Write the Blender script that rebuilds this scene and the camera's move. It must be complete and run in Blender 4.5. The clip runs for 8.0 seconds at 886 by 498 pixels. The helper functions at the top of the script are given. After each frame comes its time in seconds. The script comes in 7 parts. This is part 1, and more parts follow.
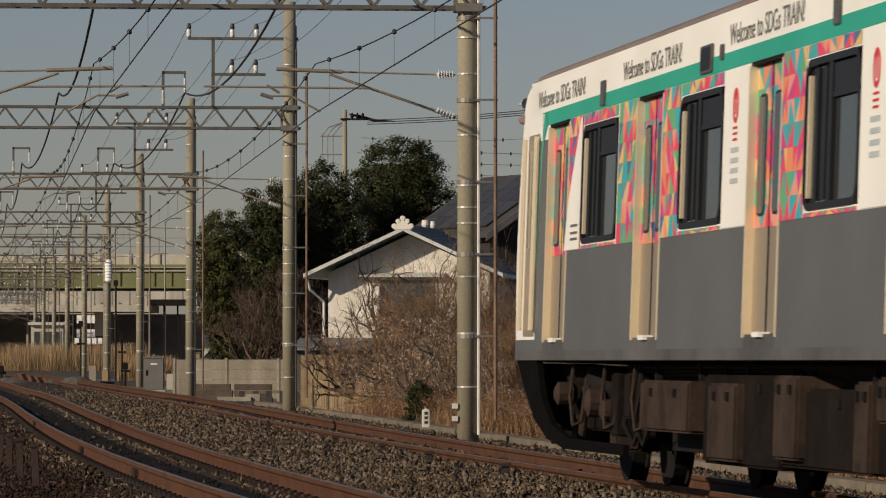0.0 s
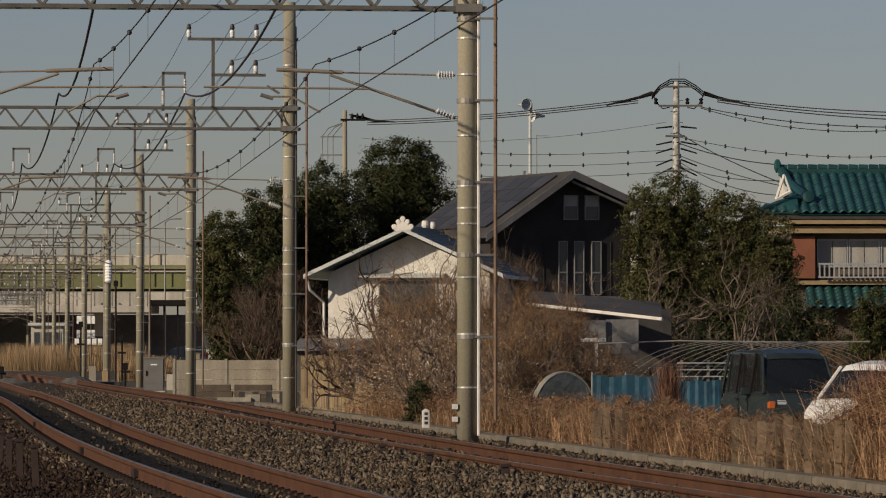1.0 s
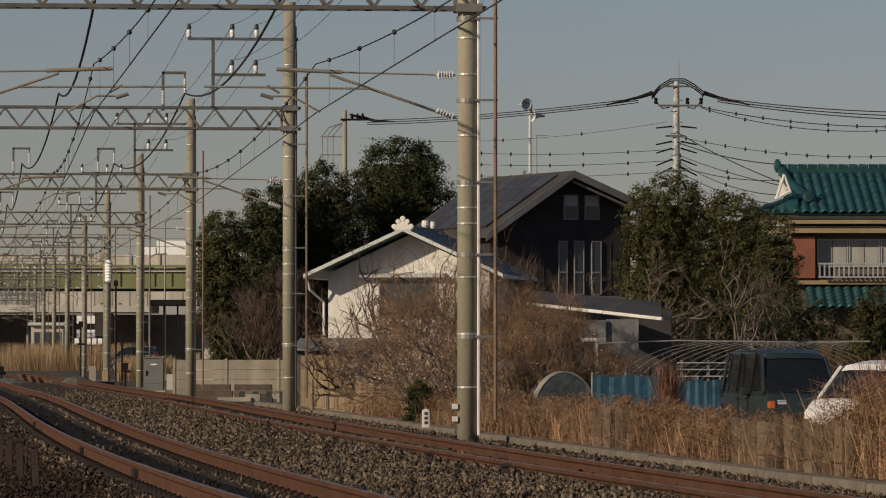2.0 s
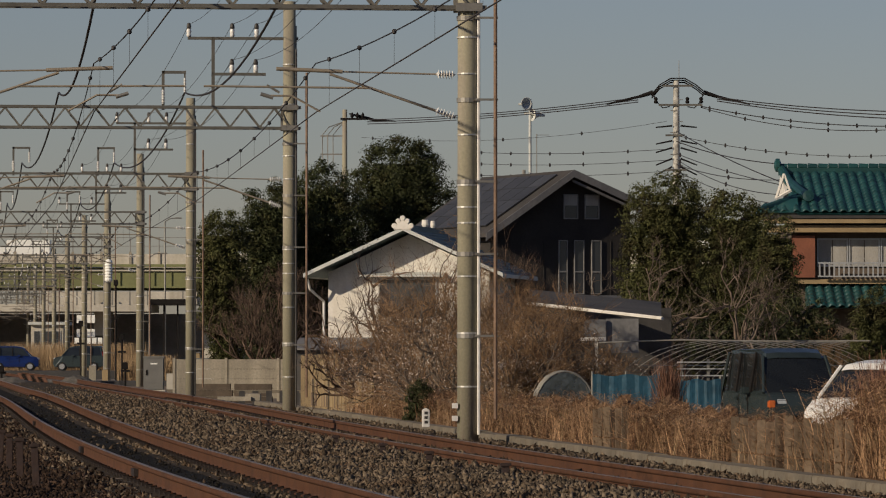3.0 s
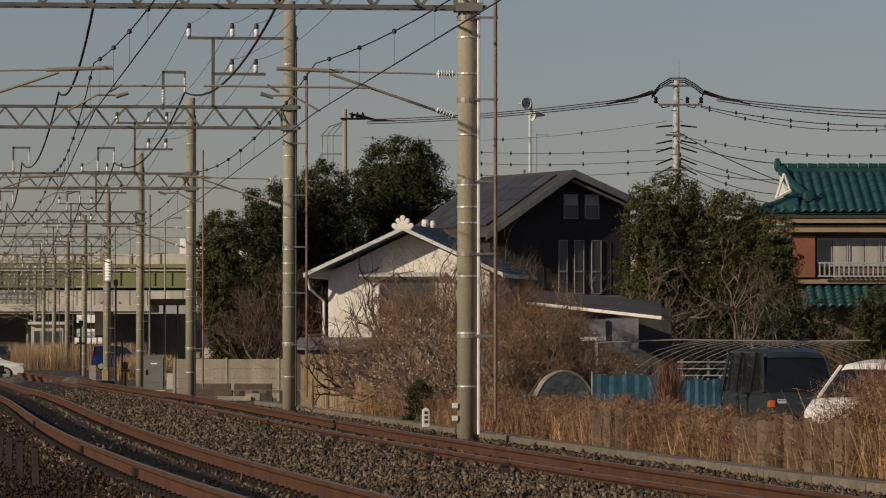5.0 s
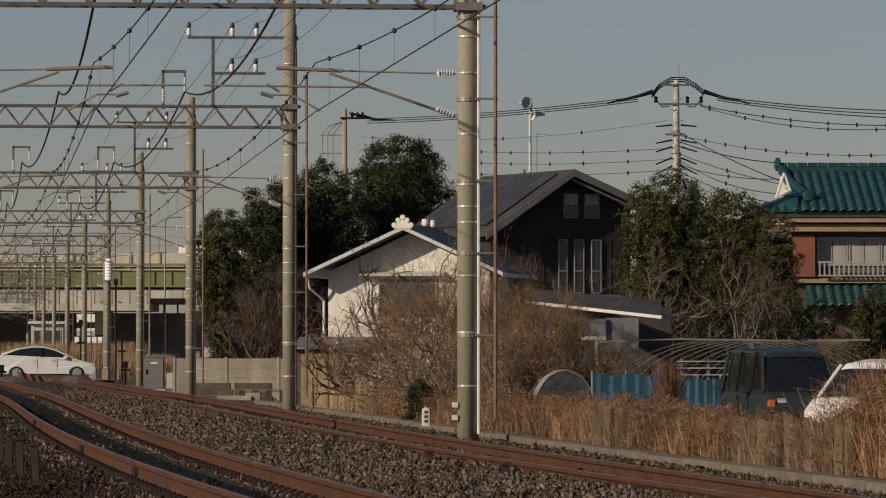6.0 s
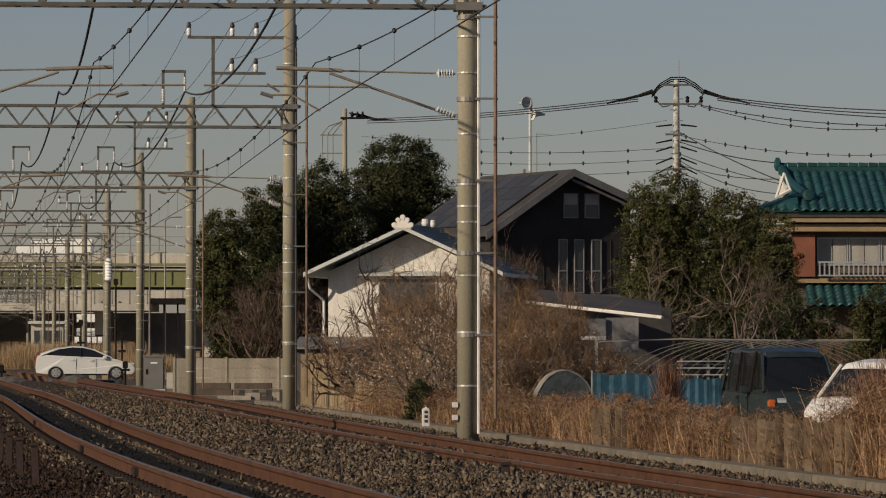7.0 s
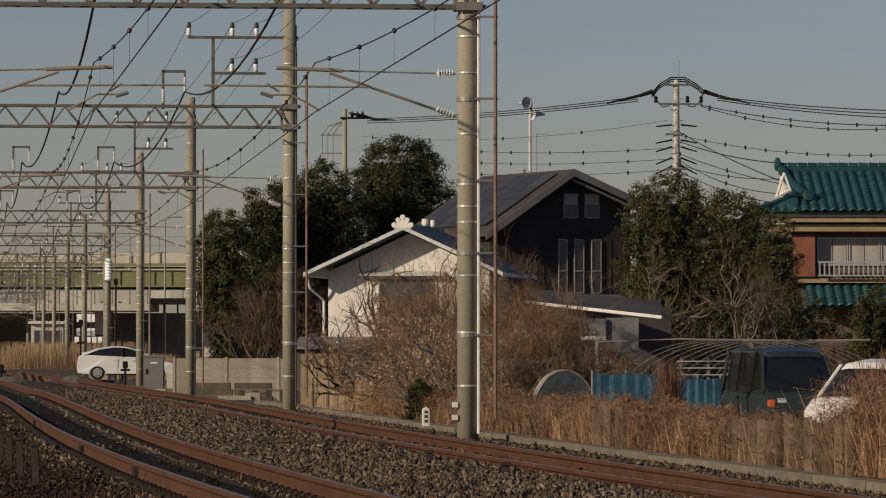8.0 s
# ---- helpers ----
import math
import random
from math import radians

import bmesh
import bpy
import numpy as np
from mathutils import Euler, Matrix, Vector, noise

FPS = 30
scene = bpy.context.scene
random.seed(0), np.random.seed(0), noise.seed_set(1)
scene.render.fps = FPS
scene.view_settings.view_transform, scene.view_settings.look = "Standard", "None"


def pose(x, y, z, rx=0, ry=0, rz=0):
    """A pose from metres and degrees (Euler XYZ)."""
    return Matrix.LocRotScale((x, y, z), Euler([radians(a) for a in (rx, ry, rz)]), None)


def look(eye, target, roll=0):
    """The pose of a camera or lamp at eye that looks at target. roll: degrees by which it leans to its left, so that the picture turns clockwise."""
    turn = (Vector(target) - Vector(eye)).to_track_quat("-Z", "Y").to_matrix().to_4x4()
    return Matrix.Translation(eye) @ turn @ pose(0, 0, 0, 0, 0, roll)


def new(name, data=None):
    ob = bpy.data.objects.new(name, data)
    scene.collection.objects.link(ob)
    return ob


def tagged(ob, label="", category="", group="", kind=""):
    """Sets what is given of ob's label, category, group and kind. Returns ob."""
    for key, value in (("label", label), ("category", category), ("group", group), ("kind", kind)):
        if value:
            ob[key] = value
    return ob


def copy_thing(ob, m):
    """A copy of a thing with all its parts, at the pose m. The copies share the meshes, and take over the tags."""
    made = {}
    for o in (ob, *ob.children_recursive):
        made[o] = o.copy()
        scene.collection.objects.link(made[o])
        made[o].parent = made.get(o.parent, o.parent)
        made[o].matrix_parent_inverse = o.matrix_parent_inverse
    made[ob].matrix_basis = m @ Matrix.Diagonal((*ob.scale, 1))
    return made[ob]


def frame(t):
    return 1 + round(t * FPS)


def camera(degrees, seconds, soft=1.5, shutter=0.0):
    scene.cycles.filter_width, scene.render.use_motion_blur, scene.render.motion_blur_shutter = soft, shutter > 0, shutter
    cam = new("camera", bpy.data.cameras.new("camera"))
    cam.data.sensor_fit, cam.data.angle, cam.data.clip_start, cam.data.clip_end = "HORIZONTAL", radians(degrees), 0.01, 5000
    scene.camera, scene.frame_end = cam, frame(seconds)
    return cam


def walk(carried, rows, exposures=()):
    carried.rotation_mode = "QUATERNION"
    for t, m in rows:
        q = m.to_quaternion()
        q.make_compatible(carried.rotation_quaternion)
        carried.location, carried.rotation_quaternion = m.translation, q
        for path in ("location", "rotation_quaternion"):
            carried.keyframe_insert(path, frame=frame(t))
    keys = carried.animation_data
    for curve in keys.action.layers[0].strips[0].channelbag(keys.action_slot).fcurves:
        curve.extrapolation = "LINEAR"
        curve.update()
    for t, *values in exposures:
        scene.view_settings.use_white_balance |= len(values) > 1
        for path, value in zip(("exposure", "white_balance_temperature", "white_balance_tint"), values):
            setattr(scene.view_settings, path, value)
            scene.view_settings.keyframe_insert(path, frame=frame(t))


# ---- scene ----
EXPO, KELVIN, TINT = 0.0, 6500, 10
SKY_STRENGTH, SUN_POWER = 0.047, 3.7

# ---------------------------------------------------------------- camera
FOV = 9.637
EYE = (0.0, 0.0, 1.03)
cam = camera(FOV, 8.0, soft=1.1, shutter=0.1)


def aim(down):
    """The standing camera; down: a slow sag of the head, in thousandths of a degree."""
    return pose(EYE[0], EYE[1], EYE[2], 90 + 1.2136 - down / 1000.0, 0, 0)


walk(cam, [(0.0, aim(-3)), (0.6, aim(-9)), (1.7, aim(-8)), (3.0, aim(0)), (4.7, aim(1)), (6.0, aim(9)), (8.0, aim(10))],
     [(0.0, EXPO, KELVIN, TINT), (8.0, EXPO, KELVIN, TINT)])

# ---------------------------------------------------------------- sky and sun
SUN_AZ, SUN_EL = radians(234), radians(21)      # from behind the camera and to its left, low winter sun
world = bpy.data.worlds.new("world")
scene.world = world
world.use_nodes = True
wn = world.node_tree.nodes
sky = wn.new("ShaderNodeTexSky")
sky.sky_type = "NISHITA"
sky.sun_disc = False
sky.sun_elevation = SUN_EL
sky.sun_rotation = SUN_AZ
sky.air_density, sky.dust_density, sky.ozone_density = 1.0, 0.4, 1.5
wn["Background"].inputs["Strength"].default_value = SKY_STRENGTH
haze = wn.new("ShaderNodeMix")                  # winter haze takes the green out of the clear sky
haze.data_type, haze.blend_type = "RGBA", "MULTIPLY"
haze.inputs[0].default_value = 1.0
haze.inputs[7].default_value = (0.955, 0.93, 1.15, 1.0)
world.node_tree.links.new(sky.outputs[0], haze.inputs[6])
world.node_tree.links.new(haze.outputs[2], wn["Background"].inputs["Color"])

sun_data = bpy.data.lights.new("sun", "SUN")
sun_data.energy, sun_data.angle, sun_data.color = SUN_POWER, radians(0.6), (1.0, 0.85, 0.66)
sun = new("sun", sun_data)
to_sun = Vector((math.sin(SUN_AZ) * math.cos(SUN_EL), math.cos(SUN_AZ) * math.cos(SUN_EL), math.sin(SUN_EL)))
sun.matrix_world = look(tuple(to_sun * 80), (0, 0, 0))


# ---------------------------------------------------------------- materials
def mat(name, color, rough=0.8, metal=0.0, scale=2.0, vary=0.35, bump=0.2, fine=30.0, rand=0.0, island=0.0, trans=0.0, stain=None, streak=False, spec=0.5):
    """Principled surface with stains at one scale and grain at another."""
    m = bpy.data.materials.new(name)
    m.use_nodes = True
    n, l = m.node_tree.nodes, m.node_tree.links
    p = n["Principled BSDF"]
    p.inputs["Roughness"].default_value, p.inputs["Metallic"].default_value = rough, metal
    p.inputs["Specular IOR Level"].default_value = spec
    co = n.new("ShaderNodeTexCoord")
    src = co.outputs["Object"]
    if streak:
        mp = n.new("ShaderNodeMapping")
        mp.inputs["Scale"].default_value = (1, 1, 0.12)
        l.new(src, mp.inputs[0])
        src = mp.outputs[0]
    a, b = n.new("ShaderNodeTexNoise"), n.new("ShaderNodeTexNoise")
    a.inputs["Scale"].default_value, a.inputs["Detail"].default_value = scale, 5
    b.inputs["Scale"].default_value, b.inputs["Detail"].default_value = fine, 4
    l.new(src, a.inputs["Vector"]), l.new(co.outputs["Object"], b.inputs["Vector"])
    ra = n.new("ShaderNodeMapRange")
    ra.inputs["From Min"].default_value, ra.inputs["From Max"].default_value = 0.3, 0.7
    ra.inputs["To Min"].default_value, ra.inputs["To Max"].default_value = 1 - vary, 1 + vary * 0.6
    l.new(a.outputs["Fac"], ra.inputs["Value"])
    rb = n.new("ShaderNodeMapRange")
    rb.inputs["From Min"].default_value, rb.inputs["From Max"].default_value = 0.25, 0.75
    rb.inputs["To Min"].default_value, rb.inputs["To Max"].default_value = 1 - vary * 0.6, 1 + vary * 0.4
    l.new(b.outputs["Fac"], rb.inputs["Value"])
    mu = n.new("ShaderNodeMath")
    mu.operation = "MULTIPLY"
    l.new(ra.outputs[0], mu.inputs[0]), l.new(rb.outputs[0], mu.inputs[1])
    last = mu.outputs[0]
    for amount, node, out in ((rand, "ShaderNodeObjectInfo", "Random"), (island, "ShaderNodeNewGeometry", "Random Per Island")):
        if amount:
            g, rr, m2 = n.new(node), n.new("ShaderNodeMapRange"), n.new("ShaderNodeMath")
            rr.inputs["To Min"].default_value, rr.inputs["To Max"].default_value = 1 - amount, 1 + amount
            m2.operation = "MULTIPLY"
            l.new(g.outputs[out], rr.inputs["Value"]), l.new(rr.outputs[0], m2.inputs[0]), l.new(last, m2.inputs[1])
            last = m2.outputs[0]
    base = n.new("ShaderNodeMix")
    base.data_type = "RGBA"
    base.inputs[6].default_value = (*color, 1)
    base.inputs[7].default_value = (*(stain or color), 1)
    st = n.new("ShaderNodeMapRange")
    st.inputs["From Min"].default_value, st.inputs["From Max"].default_value = 0.5, 0.62
    c = n.new("ShaderNodeTexNoise")
    c.inputs["Scale"].default_value, c.inputs["Detail"].default_value = scale * 2.3, 6
    l.new(src, c.inputs["Vector"]), l.new(c.outputs["Fac"], st.inputs["Value"]), l.new(st.outputs[0], base.inputs[0])
    mx = n.new("ShaderNodeMix")
    mx.data_type, mx.blend_type = "RGBA", "MULTIPLY"
    mx.inputs[0].default_value = 1
    l.new(base.outputs[2], mx.inputs[6]), l.new(last, mx.inputs[7])
    l.new(mx.outputs[2], p.inputs["Base Color"])
    if bump:
        bp = n.new("ShaderNodeBump")
        bp.inputs["Strength"].default_value, bp.inputs["Distance"].default_value = bump, 0.03
        l.new(b.outputs["Fac"], bp.inputs["Height"]), l.new(bp.outputs[0], p.inputs["Normal"])
    if trans:
        p.inputs["Transmission Weight"].default_value = trans
    return m


M_BALLAST = mat("ballast_floor", (0.07, 0.055, 0.04), 0.95, spec=0.1, scale=0.8, fine=22, bump=1.0)
M_STONE = mat("ballast_stone", (0.132, 0.1, 0.068), 0.9, scale=0.5, vary=0.35, fine=40, bump=0.3, island=0.7, spec=0.15, stain=(0.1, 0.066, 0.04))
# Rust brown, darkened to paint the partial shade left of the tracks.
M_SHADERUSTSTONE = mat("shaded_rust_stone", (0.04, 0.024, 0.015), 0.9, scale=0.5, vary=0.35, fine=40, bump=0.3, spec=0.15, island=0.65, stain=(0.045, 0.028, 0.02))
M_DARKBALLAST = mat("near_black_ballast", (0.02, 0.018, 0.015), 0.95, spec=0.1, scale=1.2, vary=0.4, fine=25, bump=0.9)
M_EARTH = mat("dry_earth", (0.16, 0.12, 0.08), 0.95, scale=0.3, fine=6, bump=0.6)
M_RUST = mat("rusty_rail", (0.096, 0.043, 0.022), 0.8, spec=0.2, scale=1.5, vary=0.2, fine=60, bump=0.25, stain=(0.075, 0.035, 0.019))
M_RAILTOP = mat("worn_rail_head", (0.22, 0.17, 0.13), 0.45, 0.4, scale=3, fine=40, bump=0.05)
M_SLEEPER = mat("sleeper_concrete", (0.2, 0.165, 0.135), 0.9, scale=2, rand=0.15)
M_CLIP = mat("rail_clip", (0.025, 0.017, 0.014), 0.7, 0.3, scale=8)
M_STAKE = mat("rusty_stake", (0.045, 0.024, 0.018), 0.8, scale=6, stain=(0.035, 0.021, 0.018))
M_CONC = mat("pole_concrete", (0.315, 0.288, 0.2), 0.85, scale=1.4, vary=0.22, fine=25, bump=0.15, stain=(0.29, 0.25, 0.19), streak=True)
M_KERB = mat("kerb_concrete", (0.19, 0.16, 0.115), 0.9, scale=1.5, vary=0.3, fine=20, rand=0.12, stain=(0.13, 0.1, 0.065))
M_STEEL = mat("galvanised_steel", (0.25, 0.235, 0.205), 0.55, 0.45, scale=3, vary=0.2, fine=30, bump=0.05)
M_TRUSS = mat("weathered_truss_steel", (0.14, 0.132, 0.112), 0.65, 0.3, scale=3, vary=0.25, fine=30, bump=0.05)
M_PALEPOLE = mat("pale_pole_concrete", (0.48, 0.46, 0.4), 0.85, scale=2.5, vary=0.35, fine=20, bump=0.15, stain=(0.3, 0.28, 0.24))
M_BAND = mat("bright_steel_band", (0.62, 0.6, 0.54), 0.4, 0.5, scale=5, vary=0.3, fine=20, bump=0.05)
M_PIPE = mat("rust_brown_pipe", (0.22, 0.14, 0.09), 0.7, 0.2, scale=3, fine=30)
# Conduits and small dark parts; also paints the shade under eave and lean-to.
M_DARKPIPE_SHADE = mat("dark_conduit_and_shade", (0.05, 0.045, 0.04), 0.6, scale=3, fine=30)
M_WHITEPIPE = mat("white_conduit", (0.75, 0.72, 0.66), 0.5, scale=3, vary=0.15, fine=30)
M_CERAM = mat("white_porcelain", (0.75, 0.73, 0.68), 0.25, scale=10, vary=0.1, bump=0.0)
M_WIRE = mat("dark_wire", (0.035, 0.03, 0.028), 0.6, 0.2, scale=5, bump=0)
M_COPPER = mat("weathered_copper_wire", (0.07, 0.055, 0.045), 0.6, 0.3, scale=5, bump=0)
M_CANT = mat("cantilever_tube", (0.3, 0.25, 0.185), 0.55, 0.2, scale=4, vary=0.2)


# ---------------------------------------------------------------- mesh building
class Mesh:
    """Collects vertices and faces of one part."""

    def __init__(self):
        self.v, self.f, self.mi = [], [], []

    def add(self, verts, faces, mi=0):
        o = len(self.v)
        self.v += [tuple(p) for p in verts]
        self.f += [tuple(i + o for i in q) for q in faces]
        self.mi += [mi] * len(faces)
        return self

    def box(self, x0, x1, y0, y1, z0, z1, mi=0, m=None):
        vs = [Vector((x, y, z)) for z in (z0, z1) for y in (y0, y1) for x in (x0, x1)]
        if m:
            vs = [m @ p for p in vs]
        return self.add(vs, [(0, 2, 3, 1), (4, 5, 7, 6), (0, 1, 5, 4), (2, 6, 7, 3), (0, 4, 6, 2), (1, 3, 7, 5)], mi)

    def tube(self, p0, p1, r0, r1=None, n=8, mi=0, caps=True):
        p0, p1 = Vector(p0), Vector(p1)
        r1 = r0 if r1 is None else r1
        ax = (p1 - p0).normalized()
        u = ax.orthogonal().normalized()
        w = ax.cross(u)
        vs, fs = [], []
        for p, r in ((p0, r0), (p1, r1)):
            vs += [p + (u * math.cos(a) + w * math.sin(a)) * r for a in (2 * math.pi * k / n for k in range(n))]
        fs += [(k, (k + 1) % n, n + (k + 1) % n, n + k) for k in range(n)]
        if caps:
            fs += [tuple(range(n - 1, -1, -1)), tuple(range(n, 2 * n))]
        return self.add(vs, fs, mi)

    def path(self, pts, r, n=5, mi=0):
        """A round wire or bar through the points."""
        pts = [Vector(p) for p in pts]
        vs, fs = [], []
        for i, p in enumerate(pts):
            ax = (pts[min(i + 1, len(pts) - 1)] - pts[max(i - 1, 0)]).normalized()
            u = ax.cross(Vector((0.13, 0.21, 0.97))).normalized()
            w = ax.cross(u)
            rr = r[i] if isinstance(r, (list, tuple)) else r
            vs += [p + (u * math.cos(2 * math.pi * k / n) + w * math.sin(2 * math.pi * k / n)) * rr for k in range(n)]
        for i in range(len(pts) - 1):
            fs += [(i * n + k, i * n + (k + 1) % n, (i + 1) * n + (k + 1) % n, (i + 1) * n + k) for k in range(n)]
        fs += [tuple(range(n - 1, -1, -1)), tuple(range((len(pts) - 1) * n, len(pts) * n))]
        return self.add(vs, fs, mi)

    def sweep(self, frames, profile, mi=0, closed=True):
        """profile: (across, up) pairs; frames: (origin, across, up) along the way."""
        k, vs, fs = len(profile), [], []
        for o, a, u in frames:
            vs += [o + a * px + u * pz for px, pz in profile]
        for i in range(len(frames) - 1):
            for j in range(k if closed else k - 1):
                fs.append((i * k + j, i * k + (j + 1) % k, (i + 1) * k + (j + 1) % k, (i + 1) * k + j))
        if closed:
            fs += [tuple(range(k - 1, -1, -1)), tuple(range((len(frames) - 1) * k, len(frames) * k))]
        return self.add(vs, fs, mi)

    def lathe(self, prof, n=12, mi=0, m=None):
        """prof: (radius, z) pairs from below to above."""
        vs = [Vector((r * math.cos(2 * math.pi * k / n), r * math.sin(2 * math.pi * k / n), z)) for r, z in prof for k in range(n)]
        if m:
            vs = [m @ p for p in vs]
        fs = [(i * n + k, i * n + (k + 1) % n, (i + 1) * n + (k + 1) % n, (i + 1) * n + k) for i in range(len(prof) - 1) for k in range(n)]
        fs += [tuple(range(n - 1, -1, -1)), tuple(range((len(prof) - 1) * n, len(prof) * n))]
        return self.add(vs, fs, mi)

    def prism(self, poly, axis, a, b, mi=0, m=None):
        """A flat outline drawn out along an axis from a to b. poly: pairs in the other two axes, in order."""
        def put(p, t):
            q = {"x": (t, p[0], p[1]), "y": (p[0], t, p[1]), "z": (p[0], p[1], t)}[axis]
            return m @ Vector(q) if m else q
        k = len(poly)
        vs = [put(p, a) for p in poly] + [put(p, b) for p in poly]
        fs = [(i, (i + 1) % k, k + (i + 1) % k, k + i) for i in range(k)] + [tuple(range(k - 1, -1, -1)), tuple(range(k, 2 * k))]
        return self.add(vs, fs, mi)

    def data(self, name, mats, smooth=False, bevel=0.0):
        me = bpy.data.meshes.new(name)
        me.from_pydata(self.v, [], self.f)
        for x in (mats if isinstance(mats, (list, tuple)) else [mats]):
            me.materials.append(x)
        if any(self.mi):
            me.polygons.foreach_set("material_index", self.mi)
        bm = bmesh.new()
        bm.from_mesh(me)
        if len(self.f) < 20000:
            bmesh.ops.recalc_face_normals(bm, faces=bm.faces)
        if bevel:
            es = [e for e in bm.edges if len(e.link_faces) == 2 and e.calc_face_angle(0) > 0.6]
            bmesh.ops.bevel(bm, geom=es, offset=bevel, segments=2, affect="EDGES", clamp_overlap=True)
        bm.to_mesh(me)
        bm.free()
        if smooth:
            me.polygons.foreach_set("use_smooth", [True] * len(me.polygons))
        return me


def part(name, mesh, material, parent=None, label="", smooth=False, bevel=0.0, at=None):
    ob = new(name, mesh.data(name, material, smooth, bevel) if isinstance(mesh, Mesh) else mesh)
    if parent is not None:
        ob.parent = parent
    if at is not None:
        ob.matrix_basis = at
    if label:
        ob["label"] = label
    return ob


def thing(name, m, label, category, group="", kind=""):
    e = new(name)
    e.matrix_basis = m
    return tagged(e, label, category, group, kind)


def soup(name, verts, faces_per, material, smooth=False):
    """One mesh out of an array of equal small pieces: verts (n, k, 3), faces_per: index tuples within a piece."""
    n, k, _ = verts.shape
    fl = len(faces_per[0])
    f = (np.array(faces_per)[None] + (np.arange(n) * k)[:, None, None]).reshape(-1)
    me = bpy.data.meshes.new(name)
    me.vertices.add(n * k)
    me.vertices.foreach_set("co", verts.reshape(-1).astype(np.float32))
    me.loops.add(len(f))
    me.loops.foreach_set("vertex_index", f.astype(np.int32))
    np_ = len(f) // fl
    me.polygons.add(np_)
    me.polygons.foreach_set("loop_start", (np.arange(np_) * fl).astype(np.int32))
    me.polygons.foreach_set("loop_total", np.full(np_, fl, dtype=np.int32))
    me.materials.append(material)
    me.update(calc_edges=True)
    me.validate()
    return me


# ---------------------------------------------------------------- the line of the track
TRACK_GAP = 3.825
LINE = (-4.13, -9.458, 0.2186, -2.365)       # metres to the right, by hundreds of metres from a point 100 m away
RISE = (0.055, 0.0733, 0.033)


def line_x(d, left=False):
    """The near rail of the right-hand track, or of the left-hand one, at the distance d."""
    e = min(d, 150.0)
    u = (e - 100) / 100
    x = LINE[0] + LINE[1] * u + LINE[2] * u * u + LINE[3] * u ** 3
    if d > 150:
        x -= 0.1 * (d - 150)
    return x - (TRACK_GAP if left else 0)


def line_z(d, left=False):
    u = (min(d, 150.0) - 100) / 100
    z = RISE[0] + RISE[1] * u + RISE[2] * u * u + (0.02 if left else 0)
    return z + max(0.0, min(d, 260.0) - 150) * 0.0009


def cant(d, left=False):
    u = (min(d, 140.0) - 100) / 100
    return (0.045 + 0.1 * u) if left else (-0.0035 + 0.0766 * u)


def heading(d):
    return (line_x(d + 1) - line_x(d - 1)) / 2


def rail_frames(d0, d1, left, offset, lift=0.0, step=3.0):
    """Frames along the track at a distance offset to the right of its near rail."""
    out = []
    n = max(1, int((d1 - d0) / step))
    for i in range(n + 1):
        d = d0 + (d1 - d0) * i / n
        s = heading(d)
        a = Vector((1, -s, 0)).normalized()
        c = cant(d, left) / 1.135
        o = Vector((line_x(d, left), d, line_z(d, left))) + a * offset
        o.z += c * offset + lift
        out.append((o, Vector((a.x, a.y, c)).normalized(), Vector((0, 0, 1))))
    return out


# ---------------------------------------------------------------- ground
def bed_profile(o):
    """Height of the ballast below the rail heads, o metres to the right of the right track's near rail."""
    bump = 0.03 * math.exp(-((o + 1.4) / 0.5) ** 2)
    if -2.4 < o < -0.08:
        heap = min(1.0, (o + 2.4) / 1.7)
        return -0.188 + 0.115 * heap * heap * (3 - 2 * heap) + 0.4 * bump
    if o > 1.9:
        return -0.2 - 0.13 * min(1.0, (o - 1.9) / 1.1)
    if o < -6.2:
        return -0.2 - 0.25 * min(1.0, (-6.2 - o) / 2.0)
    return (-0.178 if -0.05 < o < 1.185 or -TRACK_GAP - 0.05 < o < -TRACK_GAP + 1.185 else -0.188) + bump


def bed_lift(d, o):
    """How much the bed follows the left track, which lies a little higher and leans."""
    g = TRACK_GAP
    return float(np.interp(o, [-g - 3, -g - 0.6, -g, -g + 1.135, -1.2], [0, 0.015, 0.015, 0.015 + cant(d, True), 0]))


